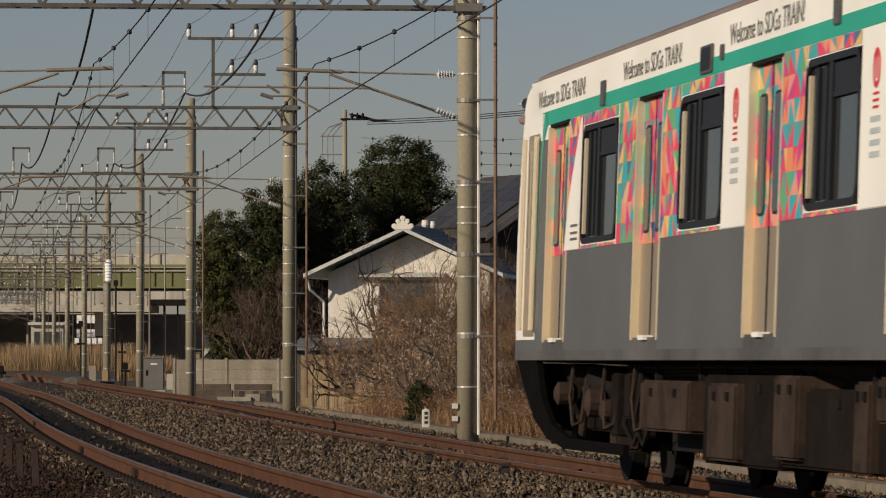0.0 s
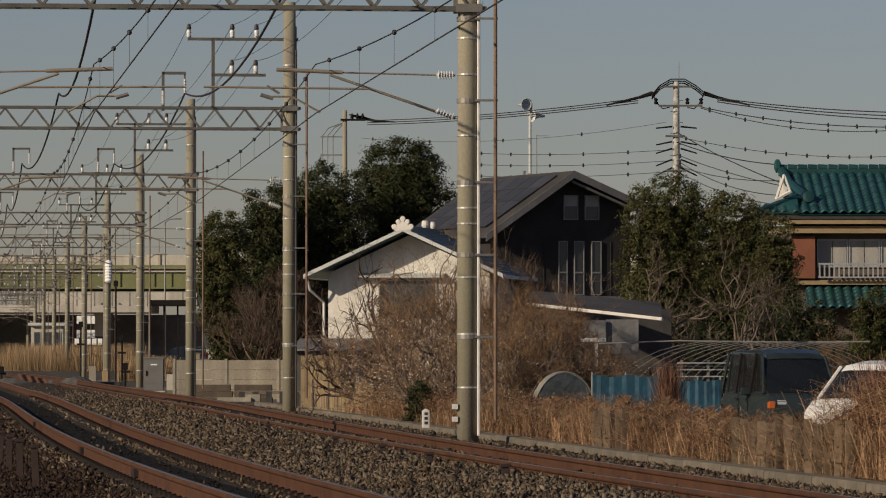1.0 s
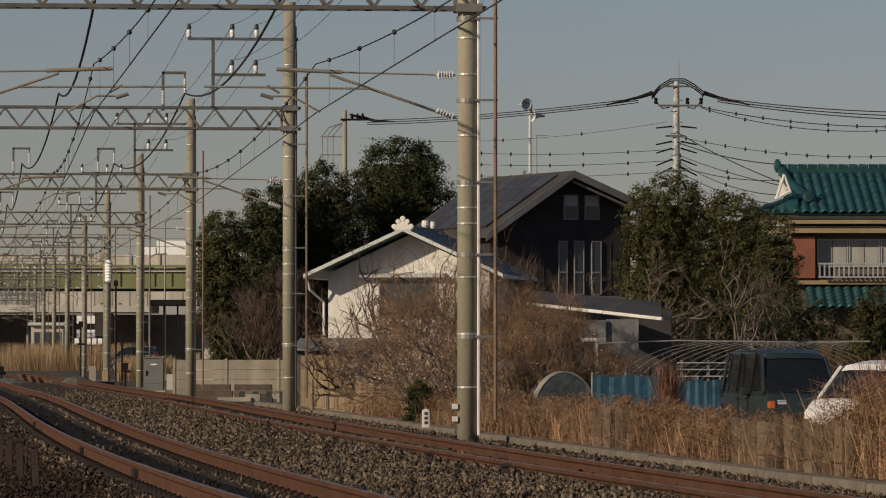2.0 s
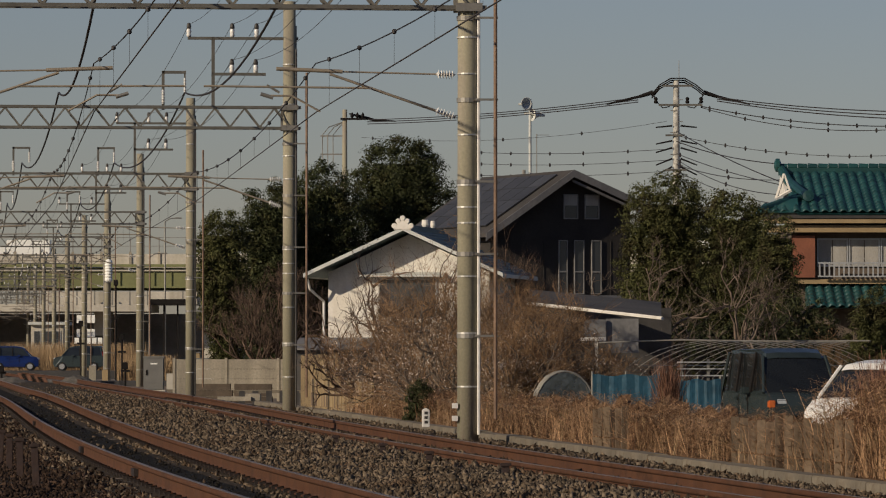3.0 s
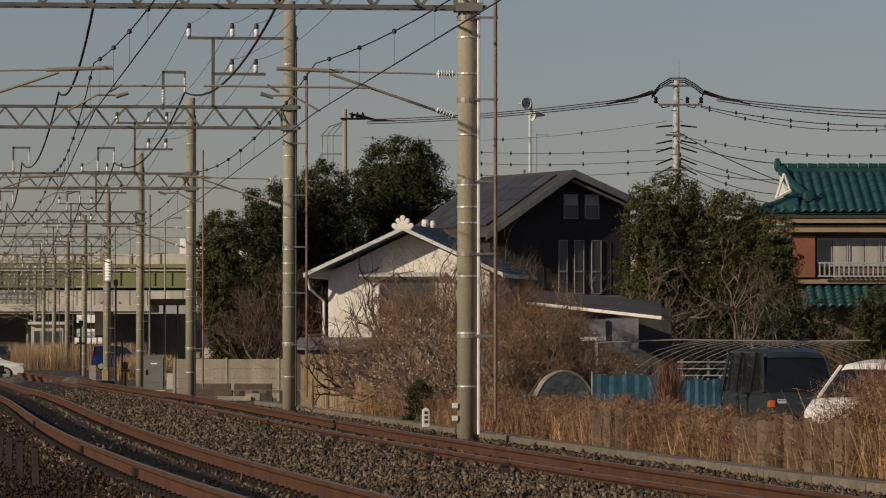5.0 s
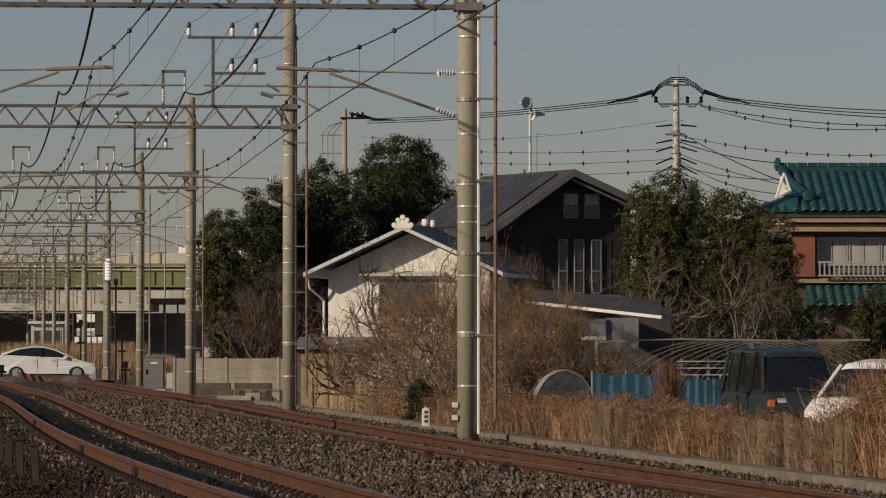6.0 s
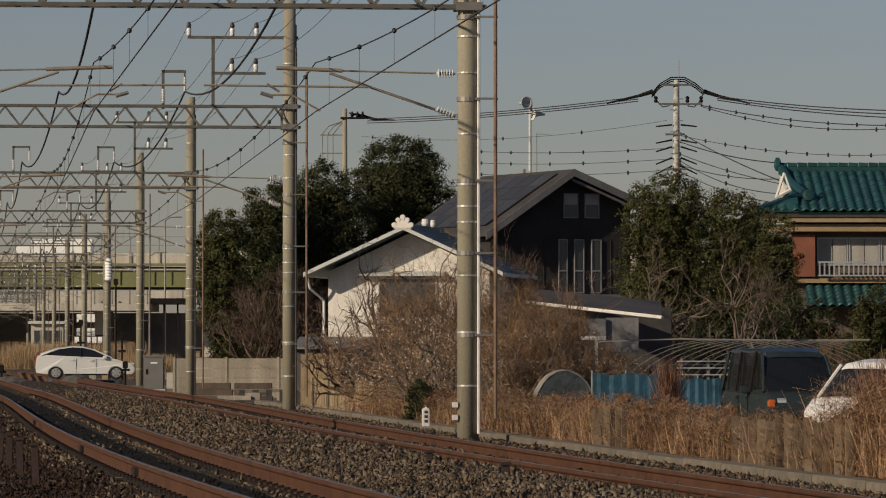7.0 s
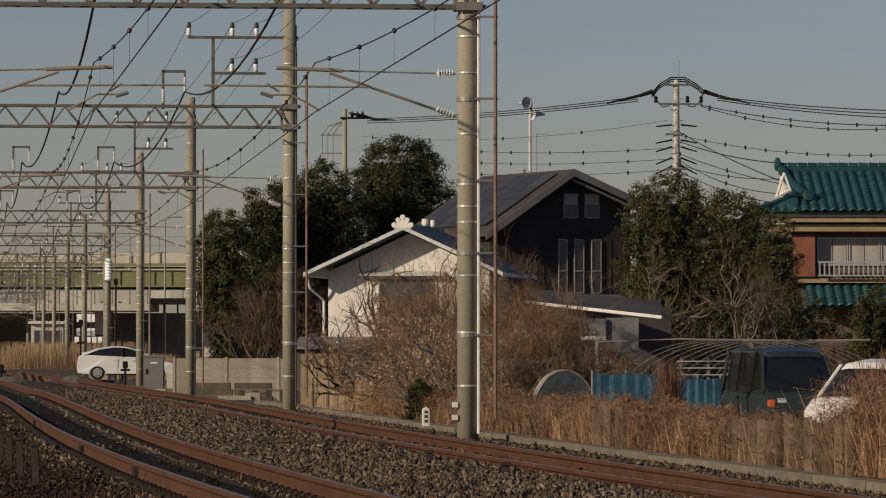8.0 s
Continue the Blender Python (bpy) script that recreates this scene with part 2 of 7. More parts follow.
def build_ground():
    g = Mesh()
    xs = [-3000, -600, -150, -60, -25, -8, 0, 4, 8, 14, 25, 60, 150, 600, 3000]
    ys = [-250, -60, -10, 10, 30, 60, 100, 160, 210, 226, 246, 300, 500, 1200, 4500]

    def hz(x, y):
        z = -0.5
        if 226 <= y <= 300 and x < -5:
            z = -0.12
        return z
    vs = [(x, y, hz(x, y)) for y in ys for x in xs]
    n = len(xs)
    fs = [(j * n + i, j * n + i + 1, (j + 1) * n + i + 1, (j + 1) * n + i) for j in range(len(ys) - 1) for i in range(n - 1)]
    g.add(vs, fs)
    tagged(part("ground", g, M_EARTH), "brown dry winter earth beside the railway", "ground", kind="structure")

    b = Mesh()
    offs = [-11, -8.6, -7.4, -6.4, -5.6, -4.6, -3.825, -3.4, -2.9, -2.4, -1.9, -1.4, -0.9, -0.4, 0, 0.57, 1.135, 1.6, 1.9, 2.3, 2.8, 3.3, 3.65]
    fr = rail_frames(5, 230, False, 0, 0, 1.5)
    vs = []
    for o, a, u in fr:
        for k in offs:
            p = o + a * k
            p.z = o.z + bed_profile(k) + bed_lift(o.y, k) + noise.noise(Vector((p.x * 0.9, p.y * 0.5, 0))) * 0.035
            vs.append(p)
    n = len(offs)
    b.add(vs, [(j * n + i, j * n + i + 1, (j + 1) * n + i + 1, (j + 1) * n + i) for j in range(len(fr) - 1) for i in range(n - 1)])
    tagged(part("ballast_bed", b, M_BALLAST, smooth=True), "brown crushed-stone ballast bed under two tracks", "ballast", kind="structure")

    st = Mesh()
    fr, fb = rail_frames(20, 210, True, 0.1, 0, 2.0), rail_frames(20, 210, True, 0.74, 0, 2.0)
    vs = []
    for (p, _, _), (q, _, _) in zip(fr, fb):
        for t in (0, 0.33, 0.67, 1):
            r = p.lerp(q, t)
            r.z += -0.158 + 0.02 * noise.noise(r * 1.7)
            vs.append(r)
    st.add(vs, [(j * 4 + k, j * 4 + k + 1, j * 4 + k + 5, j * 4 + k + 4) for j in range(len(fr) - 1) for k in range(3)])
    tagged(part("dark_strip", st, M_DARKBALLAST, smooth=True), "near-black fine ballast between the rails", "ballast", kind="structure")

    # the road over the level crossing
    r = Mesh()
    r.box(-60, -8.5, 233.5, 241.5, -0.45, 0.1)
    tagged(part("crossing_road", r, M_ASPHALT), "worn grey asphalt road over the level crossing", "road", kind="structure")
    r = Mesh()
    r.box(-70, 30, 352, 368, -0.5, 0.32)
    tagged(part("far_road", r, M_ASPHALT), "raised grey asphalt road behind the crossing", "road", kind="structure")


M_ASPHALT = mat("asphalt", (0.055, 0.052, 0.05), 0.9, scale=0.6, fine=15)


def build_stones():
    """Loose crushed stones over the bed, each an uneven eight-sided lump."""
    rng = np.random.default_rng(5)

    def lot(n, d0, d1, s0, s1, o0, o1, rust=False):
        d = 1 / (1 / d0 + rng.random(n) * (1 / d1 - 1 / d0))
        o = o0 + rng.random(n) * (o1 - o0)
        u = (np.minimum(d, 150) - 100) / 100
        x = LINE[0] + LINE[1] * u + LINE[2] * u * u + LINE[3] * u ** 3 - 0.1 * np.maximum(d - 150, 0)
        zz = RISE[0] + RISE[1] * u + RISE[2] * u * u
        h = np.array([bed_profile(k) for k in np.linspace(-12, 4, 400)])
        lean = 0.045 + 0.1 * np.minimum(u, 0.4)
        z = zz + np.interp(o, np.linspace(-12, 4, 400), h) + rng.normal(0, 0.012, n)
        z += np.interp(o, [-6.8, -4.4, -3.825], [0, 0.015, 0.015]) * (o < -3.825) + (0.015 + lean * np.clip((o + 3.825) / 1.135, 0, 1)) * np.interp(o, [-3.825, -2.69, -1.2], [1, 1, 0]) * (o >= -3.825)
        keep = np.ones(n, bool)
        for r in (-TRACK_GAP, -TRACK_GAP + 1.135, 0, 1.135):
            keep &= np.abs(o - r) > 0.13
        keep &= (~((o > -3.72) & (o < -2.86)) | (rng.random(n) < 0.03)) if rust is not None else (o > -3.72)
        if rust is not None:
            keep &= ((o + 4.0 + rng.normal(0, 0.3, n)) < 0) == rust
        o, d, x, z = o[keep], d[keep], x[keep], z[keep]
        n = len(o)
        c = np.stack([x + o, d + 0.1 * o, z], 1)
        base = np.array([[1, 0, 0], [-0.5, 0.87, 0], [-0.5, -0.87, 0], [0, 0, 0.55], [0, 0, -0.55]], float)
        v = base[None] * (0.6 + 0.75 * rng.random((n, 5, 1))) + rng.normal(0, 0.2, (n, 5, 3))
        size = s0 + (s1 - s0) * rng.random((n, 1, 1)) ** 1.6
        ang = rng.random((n, 3)) * 6.28
        ca, sa = np.cos(ang), np.sin(ang)
        for i, j, k in ((0, 1, 0), (1, 2, 1), (0, 2, 2)):
            a, b = v[:, :, i].copy(), v[:, :, j].copy()
            v[:, :, i], v[:, :, j] = a * ca[:, k:k + 1] - b * sa[:, k:k + 1], a * sa[:, k:k + 1] + b * ca[:, k:k + 1]
        return v * size + c[:, None, :]
    faces = [(0, 1, 3), (1, 2, 3), (2, 0, 3), (1, 0, 4), (2, 1, 4), (0, 2, 4)]
    v = np.concatenate([lot(115000, 28, 72, 0.018, 0.048, -6.5, 3.6), lot(52000, 60, 140, 0.026, 0.06, -6, 3.55), lot(9000, 120, 228, 0.04, 0.08, -7, 3)])
    tagged(new("ballast_stones", soup("ballast_stones", v, faces, M_STONE)), "brown and grey crushed ballast stones", "ballast", kind="stuff")
    v = lot(13000, 28, 150, 0.016, 0.038, -3.72, -3.06, None)
    tagged(new("dark_stones", soup("dark_stones", v, faces, M_DARKBALLAST)), "near-black small ballast stones", "ballast", kind="stuff")
    v = np.concatenate([lot(40000, 34, 75, 0.018, 0.046, -8.0, -3.2, True), lot(13000, 70, 140, 0.026, 0.06, -7.5, -3.2, True)])
    tagged(new("shaded_rusty_stones", soup("shaded_rusty_stones", v, faces, M_SHADERUSTSTONE)), "rust-stained ballast stones with shade painted into their dark colour", "ballast", kind="stuff")


RAIL_PROFILE = [(-0.066, -0.17), (0.066, -0.17), (0.066, -0.158), (0.02, -0.142), (0.0085, -0.128), (0.0085, -0.052), (0.028, -0.04), (0.033, -0.03), (0.033, -0.008), (0.024, 0.0),
                (-0.024, 0.0), (-0.033, -0.008), (-0.033, -0.03), (-0.028, -0.04), (-0.0085, -0.052), (-0.0085, -0.128), (-0.02, -0.142), (-0.066, -0.158)]
HEAD_PROFILE = [(-0.02, 0.0), (0.02, 0.0), (0.02, 0.0035), (-0.02, 0.0035)]


def build_track(left):
    t = thing("railway_track", pose(0, 0, 0), "rusty steel rails on concrete sleepers in brown ballast", "railway track", "tracks", "structure")
    for off in (0, 1.135):
        rail = part("rail", Mesh().sweep(rail_frames(14, 420, left, off, 0, 2.5), RAIL_PROFILE), M_RUST, t, "rust-brown rail")
        part("worn_running_band", Mesh().sweep(rail_frames(14, 420, left, off, 0.0, 2.5), HEAD_PROFILE), M_RAILTOP, rail, "bright worn top of the rail")
    sl = Mesh().box(-0.45, 1.585, -0.12, 0.12, -0.31, -0.196).data("sleeper", M_SLEEPER, bevel=0.015)
    cl = Mesh()
    for s in (-1, 1):
        cl.box(s * 0.07 - 0.026, s * 0.07 + 0.026, -0.034, 0.034, -0.175, -0.142)
        cl.tube((s * 0.1, -0.03, -0.15), (s * 0.04, 0.03, -0.138), 0.011, n=5)
    clip = cl.data("rail_clip", M_CLIP)
    d, i = 27.0, 0
    while d < 160 and i < 190:
        s = heading(d)
        c = cant(d, left) / 1.135
        m = pose(line_x(d, left), d, line_z(d, left), 0, -math.degrees(math.atan(c)), math.degrees(math.atan(-s)))
        o = part("sleeper", sl, None, t, at=m)
        for off in (0, 1.135):
            part("rail_clip", clip, None, t, at=m @ pose(off, 0, 0))
        d, i = d + 0.64, i + 1
    # fish-plated joints
    for d in ((50.5, 63, 88) if left else (43.8, 62.5, 73)):
        for f in rail_frames(d, d + 0.6, left, 0, 0, 0.3)[:1]:
            m = Mesh().box(-0.05, -0.012, -0.3, 0.3, -0.125, -0.055, m=pose(*f[0], 0, 0, math.degrees(math.atan(-heading(d)))))
            part("fishplate", m, M_CLIP, t, "dark bolted joint plate")


def build_kerb():
    k = thing("kerb", pose(0, 0, 0), "weathered grey concrete trough kerb beside the ballast", "kerb", kind="structure")
    slab = Mesh().box(-0.14, 0.14, -1.49, 1.49, -0.3, 0.0).data("kerb_slab", M_KERB, bevel=0.012)
    d = 30.0
    rng = random.Random(3)
    while d < 150:
        f = rail_frames(d, d + 1, False, 3.75)[0][0]
        part("kerb_slab", slab, None, k, at=pose(f.x, f.y, line_z(d) - 0.225 + rng.uniform(-0.012, 0.012), 0, rng.uniform(-1, 1), math.degrees(math.atan(-heading(d)))))
        d += 3.0


def build_stakes():
    st = Mesh().box(-0.035, 0.035, -0.02, 0.02, -0.2, 0.2).box(-0.05, 0.05, -0.035, 0.035, 0.2, 0.235).data("stake", M_STAKE, bevel=0.006)
    spots = [(d, -0.5, 0.0, 0.0) for d in (48.8, 55.2, 60.2, 66.5, 79.0, 92.0)] + [(d, -4.85, 0.02, k * 2.0) for k, d in enumerate((49.0, 53.3, 57.0, 61.0, 67.0, 74.0, 90.0))]
    for d, off, lift, tilt in spots:
        f = rail_frames(d, d + 1, False, off)[0][0]
        e = thing("short_stake", pose(f.x, f.y, f.z - 0.2 + lift, 0, tilt - 3, 5), "short rusty iron stake standing in the ballast", "stake", "stakes in the ballast")
        part("post", st, None, e)
    # white kilometre marker
    e = thing("track_marker", pose(-0.30, 92, -0.14, 0, 0, 6), "small white concrete track marker with dark figures", "marker post")
    part("post", Mesh().prism([(-0.065, 0), (0.065, 0), (0.065, 0.3), (0, 0.34), (-0.065, 0.3)], "y", -0.05, 0.05), M_WHITEPIPE, e, bevel=0.008)
    for z in (0.09, 0.17, 0.25):
        part("figure_bar", Mesh().box(-0.03, 0.03, -0.056, -0.05, z - 0.025, z + 0.025), M_DARKPIPE_SHADE, e, "dark unreadable figure")


# ---------------------------------------------------------------- catenary poles, gantries and wires
GANTRY = [(83.5, 0.395, 6.63)] + [(132 + 48.65 * k, -3.86 - 4.54 * k - (0.28 if k else 0), 6.86 + 0.06 * min(k, 3)) for k in range(12)]
TRACK_TURN = 5.5


def insulator(p0, p1, sheds=6, r=0.075):
    m = Mesh()
    p0, p1 = Vector(p0), Vector(p1)
    m.tube(p0, p1, 0.028, n=8)
    for i in range(sheds):
        a = p0.lerp(p1, (i + 0.7) / (sheds + 0.4))
        b = p0.lerp(p1, (i + 1.0) / (sheds + 0.4))
        m.tube(a, b, r, r * 0.45, n=10)
    return m


def build_pole(m, first=False):
    e = thing("catenary_pole", m, "tall weathered concrete catenary pole with steel bands", "utility pole", "poles along the track")
    part("shaft", Mesh().tube((0, 0, -0.3), (0, 0, 10.2), 0.172, 0.155, 20), M_CONC, e, smooth=True)
    for z in (0.75, 1.6, 2.5, 3.35, 3.6, 3.95, 4.75, 5.72, 6.3, 7.6, 8.6):
        part("band", Mesh().tube((0, 0, z), (0, 0, z + 0.026), 0.177, n=18), M_BAND, e, "thin bright galvanised band")
    part("conduit", Mesh().tube((0.16, -0.13, 0), (0.16, -0.12, 9.0), 0.026, n=7), M_WHITEPIPE if first else M_DARKPIPE_SHADE, e, "white conduit" if first else "dark conduit")
    part("conduit", Mesh().tube((0.14, 0.15, 0), (0.16, 0.13, 9.6), 0.032, n=7), M_DARKPIPE_SHADE, e, "dark conduit")
    pipe = part("pipe", Mesh().tube((0.42, -0.2, 0.25), (0.42, -0.2, 8.4), 0.03, n=8), M_PIPE, e, "thin rust-brown standing pipe")
    for z in (1.55, 2.85, 4.0, 5.3, 6.6):
        part("bracket", Mesh().box(0.12, 0.46, -0.215, -0.185, z, z + 0.035).box(0.1, 0.14, -0.2, -0.1, z, z + 0.035).tube((0, 0, z - 0.02), (0, 0, z + 0.05), 0.18, n=16), M_STEEL, e, "steel clamp bracket")
    if first:
        for z in (0.22, 0.42):
            part("clamp", Mesh().box(-0.26, -0.17, -0.12, -0.05, z, z + 0.08), M_WHITEPIPE, e, "white clamp block")
    return e


def build_cantilever(m, mirrored=False):
    m = m @ pose(0, 0, 0.12)
    e = thing("cantilever", m, "beige steel catenary cantilever with white insulators", "catenary arm", "cantilevers over the tracks")
    s = 1 if mirrored else -1
    part("top_tube", Mesh().tube((s * 0.2, 0, 5.6), (s * 3.0, 0, 5.66), 0.014, n=8), M_CANT, e)
    part("top_insulator", insulator((s * 0.22, 0, 5.6), (s * 0.5, 0, 5.607)), M_CERAM, e, "white ribbed insulator")
    part("heavy_tube", Mesh().tube((s * 2.0, 0, 5.64), (s * 3.05, 0, 5.68), 0.032, n=10), M_CANT, e)
    part("brace", Mesh().tube((s * 0.2, 0, 4.92), (s * 2.2, 0, 5.6), 0.022, n=8), M_CANT, e)
    part("brace_insulator", insulator((s * 0.22, 0, 4.925), (s * 0.52, 0, 5.03)), M_CERAM, e, "white ribbed insulator")
    part("steady_tube", Mesh().tube((s * 1.55, 0, 5.38), (s * 4.2, 0, 5.4), 0.017, n=8), M_CANT, e)
    part("registration_arm", Mesh().path([(s * 3.15, 0, 5.25), (s * 2.8, 0, 5.25), (s * 2.35, 0, 5.0)], 0.018), M_CANT, e)
    part("end_fitting", Mesh().tube((s * 3.1, 0, 5.22), (s * 3.3, 0, 5.28), 0.03, n=8).tube((s * 3.0, 0, 5.3), (s * 3.2, 0, 5.42), 0.02, n=6), M_STEEL, e)
    return e


def build_truss(m, length=9.0):
    e = thing("gantry_beam", m, "weathered lattice steel gantry beam across the tracks", "gantry", "gantry beams")
    for z in (0, 0.52):
        for y in (-0.17, 0.17):
            part("chord", Mesh().box(-length, 0.28, y - 0.035, y + 0.035, z - 0.032, z + 0.032), M_TRUSS, e, "long steel chord")
    n = int(length / 0.72)
    w = length / n
    for y in (-0.17, 0.17):
        for i in range(n):
            x = -length + i * w
            for a, b in (((x, y, 0.02), (x + w / 2, y, 0.5)), ((x + w / 2, y, 0.5), (x + w, y, 0.02))):
                part("lattice_bar", Mesh().tube(a, b, 0.026, n=4, caps=False), M_TRUSS, e)
    part("pole_seat", Mesh().box(-0.21, 0.21, -0.23, -0.2, -0.06, 0.07).box(-0.21, 0.21, -0.23, -0.2, 0.45, 0.58).box(-0.21, 0.21, 0.2, 0.23, -0.06, 0.58), M_STEEL, e, "bolted steel pole clamp")
    return e


def feeder_set(m, hangers=(-2.9, -5.8)):
    """Uprights, cross arms and pin insulators that stand on a gantry beam."""
    e = thing("feeder_arms", m, "steel cross arms with white pin insulators on a gantry", "cross arm", "feeder arms on the gantries")
    part("upright", Mesh().box(-1.96, -1.88, -0.04, 0.04, 0.5, 2.28), M_TRUSS, e)
    part("long_arm", Mesh().box(-2.56, 0.22, -0.04, 0.04, 2.22, 2.29), M_TRUSS, e)
    part("short_arm", Mesh().box(-1.96, -0.6, -0.04, 0.04, 1.32, 1.39), M_TRUSS, e)
    for x, z in ((-2.53, 2.29), (-1.44, 2.29), (-0.83, 2.29), (-1.45, 1.39), (-0.85, 1.39)):
        pin = part("pin_insulator", Mesh().lathe([(0.05, 0), (0.062, 0.05), (0.05, 0.09), (0.066, 0.13), (0.05, 0.19), (0.04, 0.21)], 10, m=pose(x, 0, z)), M_CERAM, e, "white porcelain insulator", smooth=True)
        part("cap", Mesh().lathe([(0.05, 0.2), (0.06, 0.25), (0.045, 0.33), (0.015, 0.35)], 10, m=pose(x, 0, z)), M_DARKPIPE_SHADE, pin, "dark cap")
    for x in hangers:
        part("hanger", Mesh().box(x - 0.31, x - 0.24, -0.035, 0.035, 0.45, 1.42).box(x - 0.31, x + 0.3, -0.035, 0.035, 1.36, 1.43).box(x + 0.25, x + 0.29, -0.02, 0.02, 1.2, 1.38), M_TRUSS, e, "dark angled hanger")
        part("string_insulator", insulator((x + 0.27, 0, 1.25), (x + 0.27, 0, 0.9), 4, 0.05), M_CERAM, e, "white insulator string")
        part("post_insulator", insulator((x - 0.28, -0.05, 0.6), (x - 0.28, -0.05, 0.95), 5, 0.07), M_CERAM, e, "white post insulator")
    return e


def sag(p, q, drop, n=14):
    p, q = Vector(p), Vector(q)
    return [p.lerp(q, i / n) - Vector((0, 0, drop * 4 * (i / n) * (1 - i / n))) for i in range(n + 1)]


def build_overhead():
    turn = TRACK_TURN
    e = thing("overhead_wires", pose(0, 0, 0), "dark contact wires, messenger wires and feeder cables over the tracks", "overhead line", kind="structure")
    truss = arms = left_arm = right_arm = None
    for k, (d, x, zb) in enumerate(GANTRY):
        m = pose(x, d, -0.15, 0, 0, turn)
        build_pole(m, k == 0)
        lm = pose(x - 8.65, d - 8.65 * math.tan(radians(turn)), -0.15, 0, 0, turn)
        build_pole(lm)
        beam = pose(x, d, zb, 0, 0, turn)
        truss = copy_thing(truss, beam) if truss else build_truss(beam)
        if k < 2:
            feeder_set(beam, (-2.9,) if k else (-2.9, -5.8))
        else:
            arms = copy_thing(arms, beam) if arms else feeder_set(beam)
        right_arm = copy_thing(right_arm, m @ pose(0, 0, 0.12)) if right_arm else build_cantilever(m)
        left_arm = copy_thing(left_arm, lm @ pose(0, 0, 0.12)) if left_arm else build_cantilever(lm, True)
    before = (GANTRY[0][0] - 48.65, GANTRY[0][1] + 4.95, 6.6)
    spans = [before] + GANTRY
    for (d0, x0, z0), (d1, x1, z1) in zip(spans[:-1], spans[1:]):
        for off, st in ((-2.42, 0.0), (-5.95, 0.0)):
            a, b = Vector((x0 + off, d0, 4.97)), Vector((x1 + off, d1, 4.97))
            part("contact_wire", Mesh().path([a, b], 0.010, 5), M_COPPER, e)
            ma, mb = a + Vector((0, 0, 0.78)), b + Vector((0, 0, 0.78))
            line = sag(ma, mb, 0.42, 18)
            part("messenger_wire", Mesh().path(line, 0.010, 5), M_WIRE, e)
            near = d0 < 240
            for i in range(1, 18, 2 if near else 4):
                p = line[i]
                c = a.lerp(b, i / 18)
                part("dropper", Mesh().tube(c, p, 0.0035 if near else 0.008, n=4), M_WIRE, e)
                if near:
                    part("dropper_clamp", Mesh().lathe([(0.012, -0.035), (0.032, -0.02), (0.032, 0.02), (0.012, 0.035)], 8, m=Matrix.Translation(p)), M_WIRE, e)
        for x, z in ((-2.53, 2.62), (-1.44, 2.62), (-0.83, 2.62), (-1.45, 1.72), (-0.85, 1.72)):
            part("feeder_wire", Mesh().path(sag((x0 + x, d0, z0 + z), (x1 + x, d1, z1 + z), 0.55), 0.007, 4), M_WIRE, e)
        for x in (-2.63, -5.8):
            part("feeder_cable", Mesh().path(sag((x0 + x, d0, z0 + 0.9), (x1 + x, d1, z1 + 0.9), 0.8), 0.024, 6), M_WIRE, e, "thick black feeder cable")


build_ground()
build_overhead()


# ---------------------------------------------------------------- vegetation
M_LEAF = mat("evergreen_leaf", (0.047, 0.054, 0.022), 0.6, spec=0.12, scale=0.6, vary=0.3, fine=8, bump=0, island=0.5, stain=(0.05, 0.048, 0.018))
M_LEAF_DULL = mat("dull_olive_leaf", (0.076, 0.079, 0.028), 0.7, spec=0.12, scale=0.6, vary=0.3, fine=8, bump=0, island=0.5, stain=(0.058, 0.05, 0.022))
M_BARK = mat("grey_bark", (0.13, 0.1, 0.075), 0.9, scale=4, fine=40, bump=0.4)
M_TWIG = mat("reddish_twig", (0.25, 0.155, 0.085), 0.9, spec=0.12, scale=1, fine=10, bump=0, island=0.3)
M_PALE_TWIG = mat("pale_twig", (0.17, 0.13, 0.1), 0.9, spec=0.12, scale=1, fine=10, bump=0, island=0.3)
M_DARKTWIG = mat("dark_twig", (0.13, 0.09, 0.066), 0.9, spec=0.12, scale=1, fine=10, bump=0, island=0.3)
M_BLOSSOM = mat("pale_blossom", (0.6, 0.5, 0.41), 0.8, scale=2, vary=0.2, bump=0, island=0.3)
M_REED = mat("dry_weed", (0.34, 0.21, 0.118), 0.9, spec=0.12, scale=0.7, vary=0.4, fine=6, bump=0, island=0.7, stain=(0.15, 0.08, 0.045))
M_MAT = mat("matted_creeper", (0.14, 0.082, 0.048), 0.95, spec=0.12, scale=2.5, vary=0.5, fine=26, bump=1.0, stain=(0.055, 0.03, 0.02))
M_THICKET = mat("withered_thicket", (0.19, 0.1, 0.066), 0.9, spec=0.12, scale=0.7, vary=0.4, fine=6, bump=0, island=0.6)
M_STRAW = mat("pale_straw", (0.36, 0.25, 0.14), 0.9, spec=0.12, scale=0.7, vary=0.3, fine=6, bump=0, island=0.4)


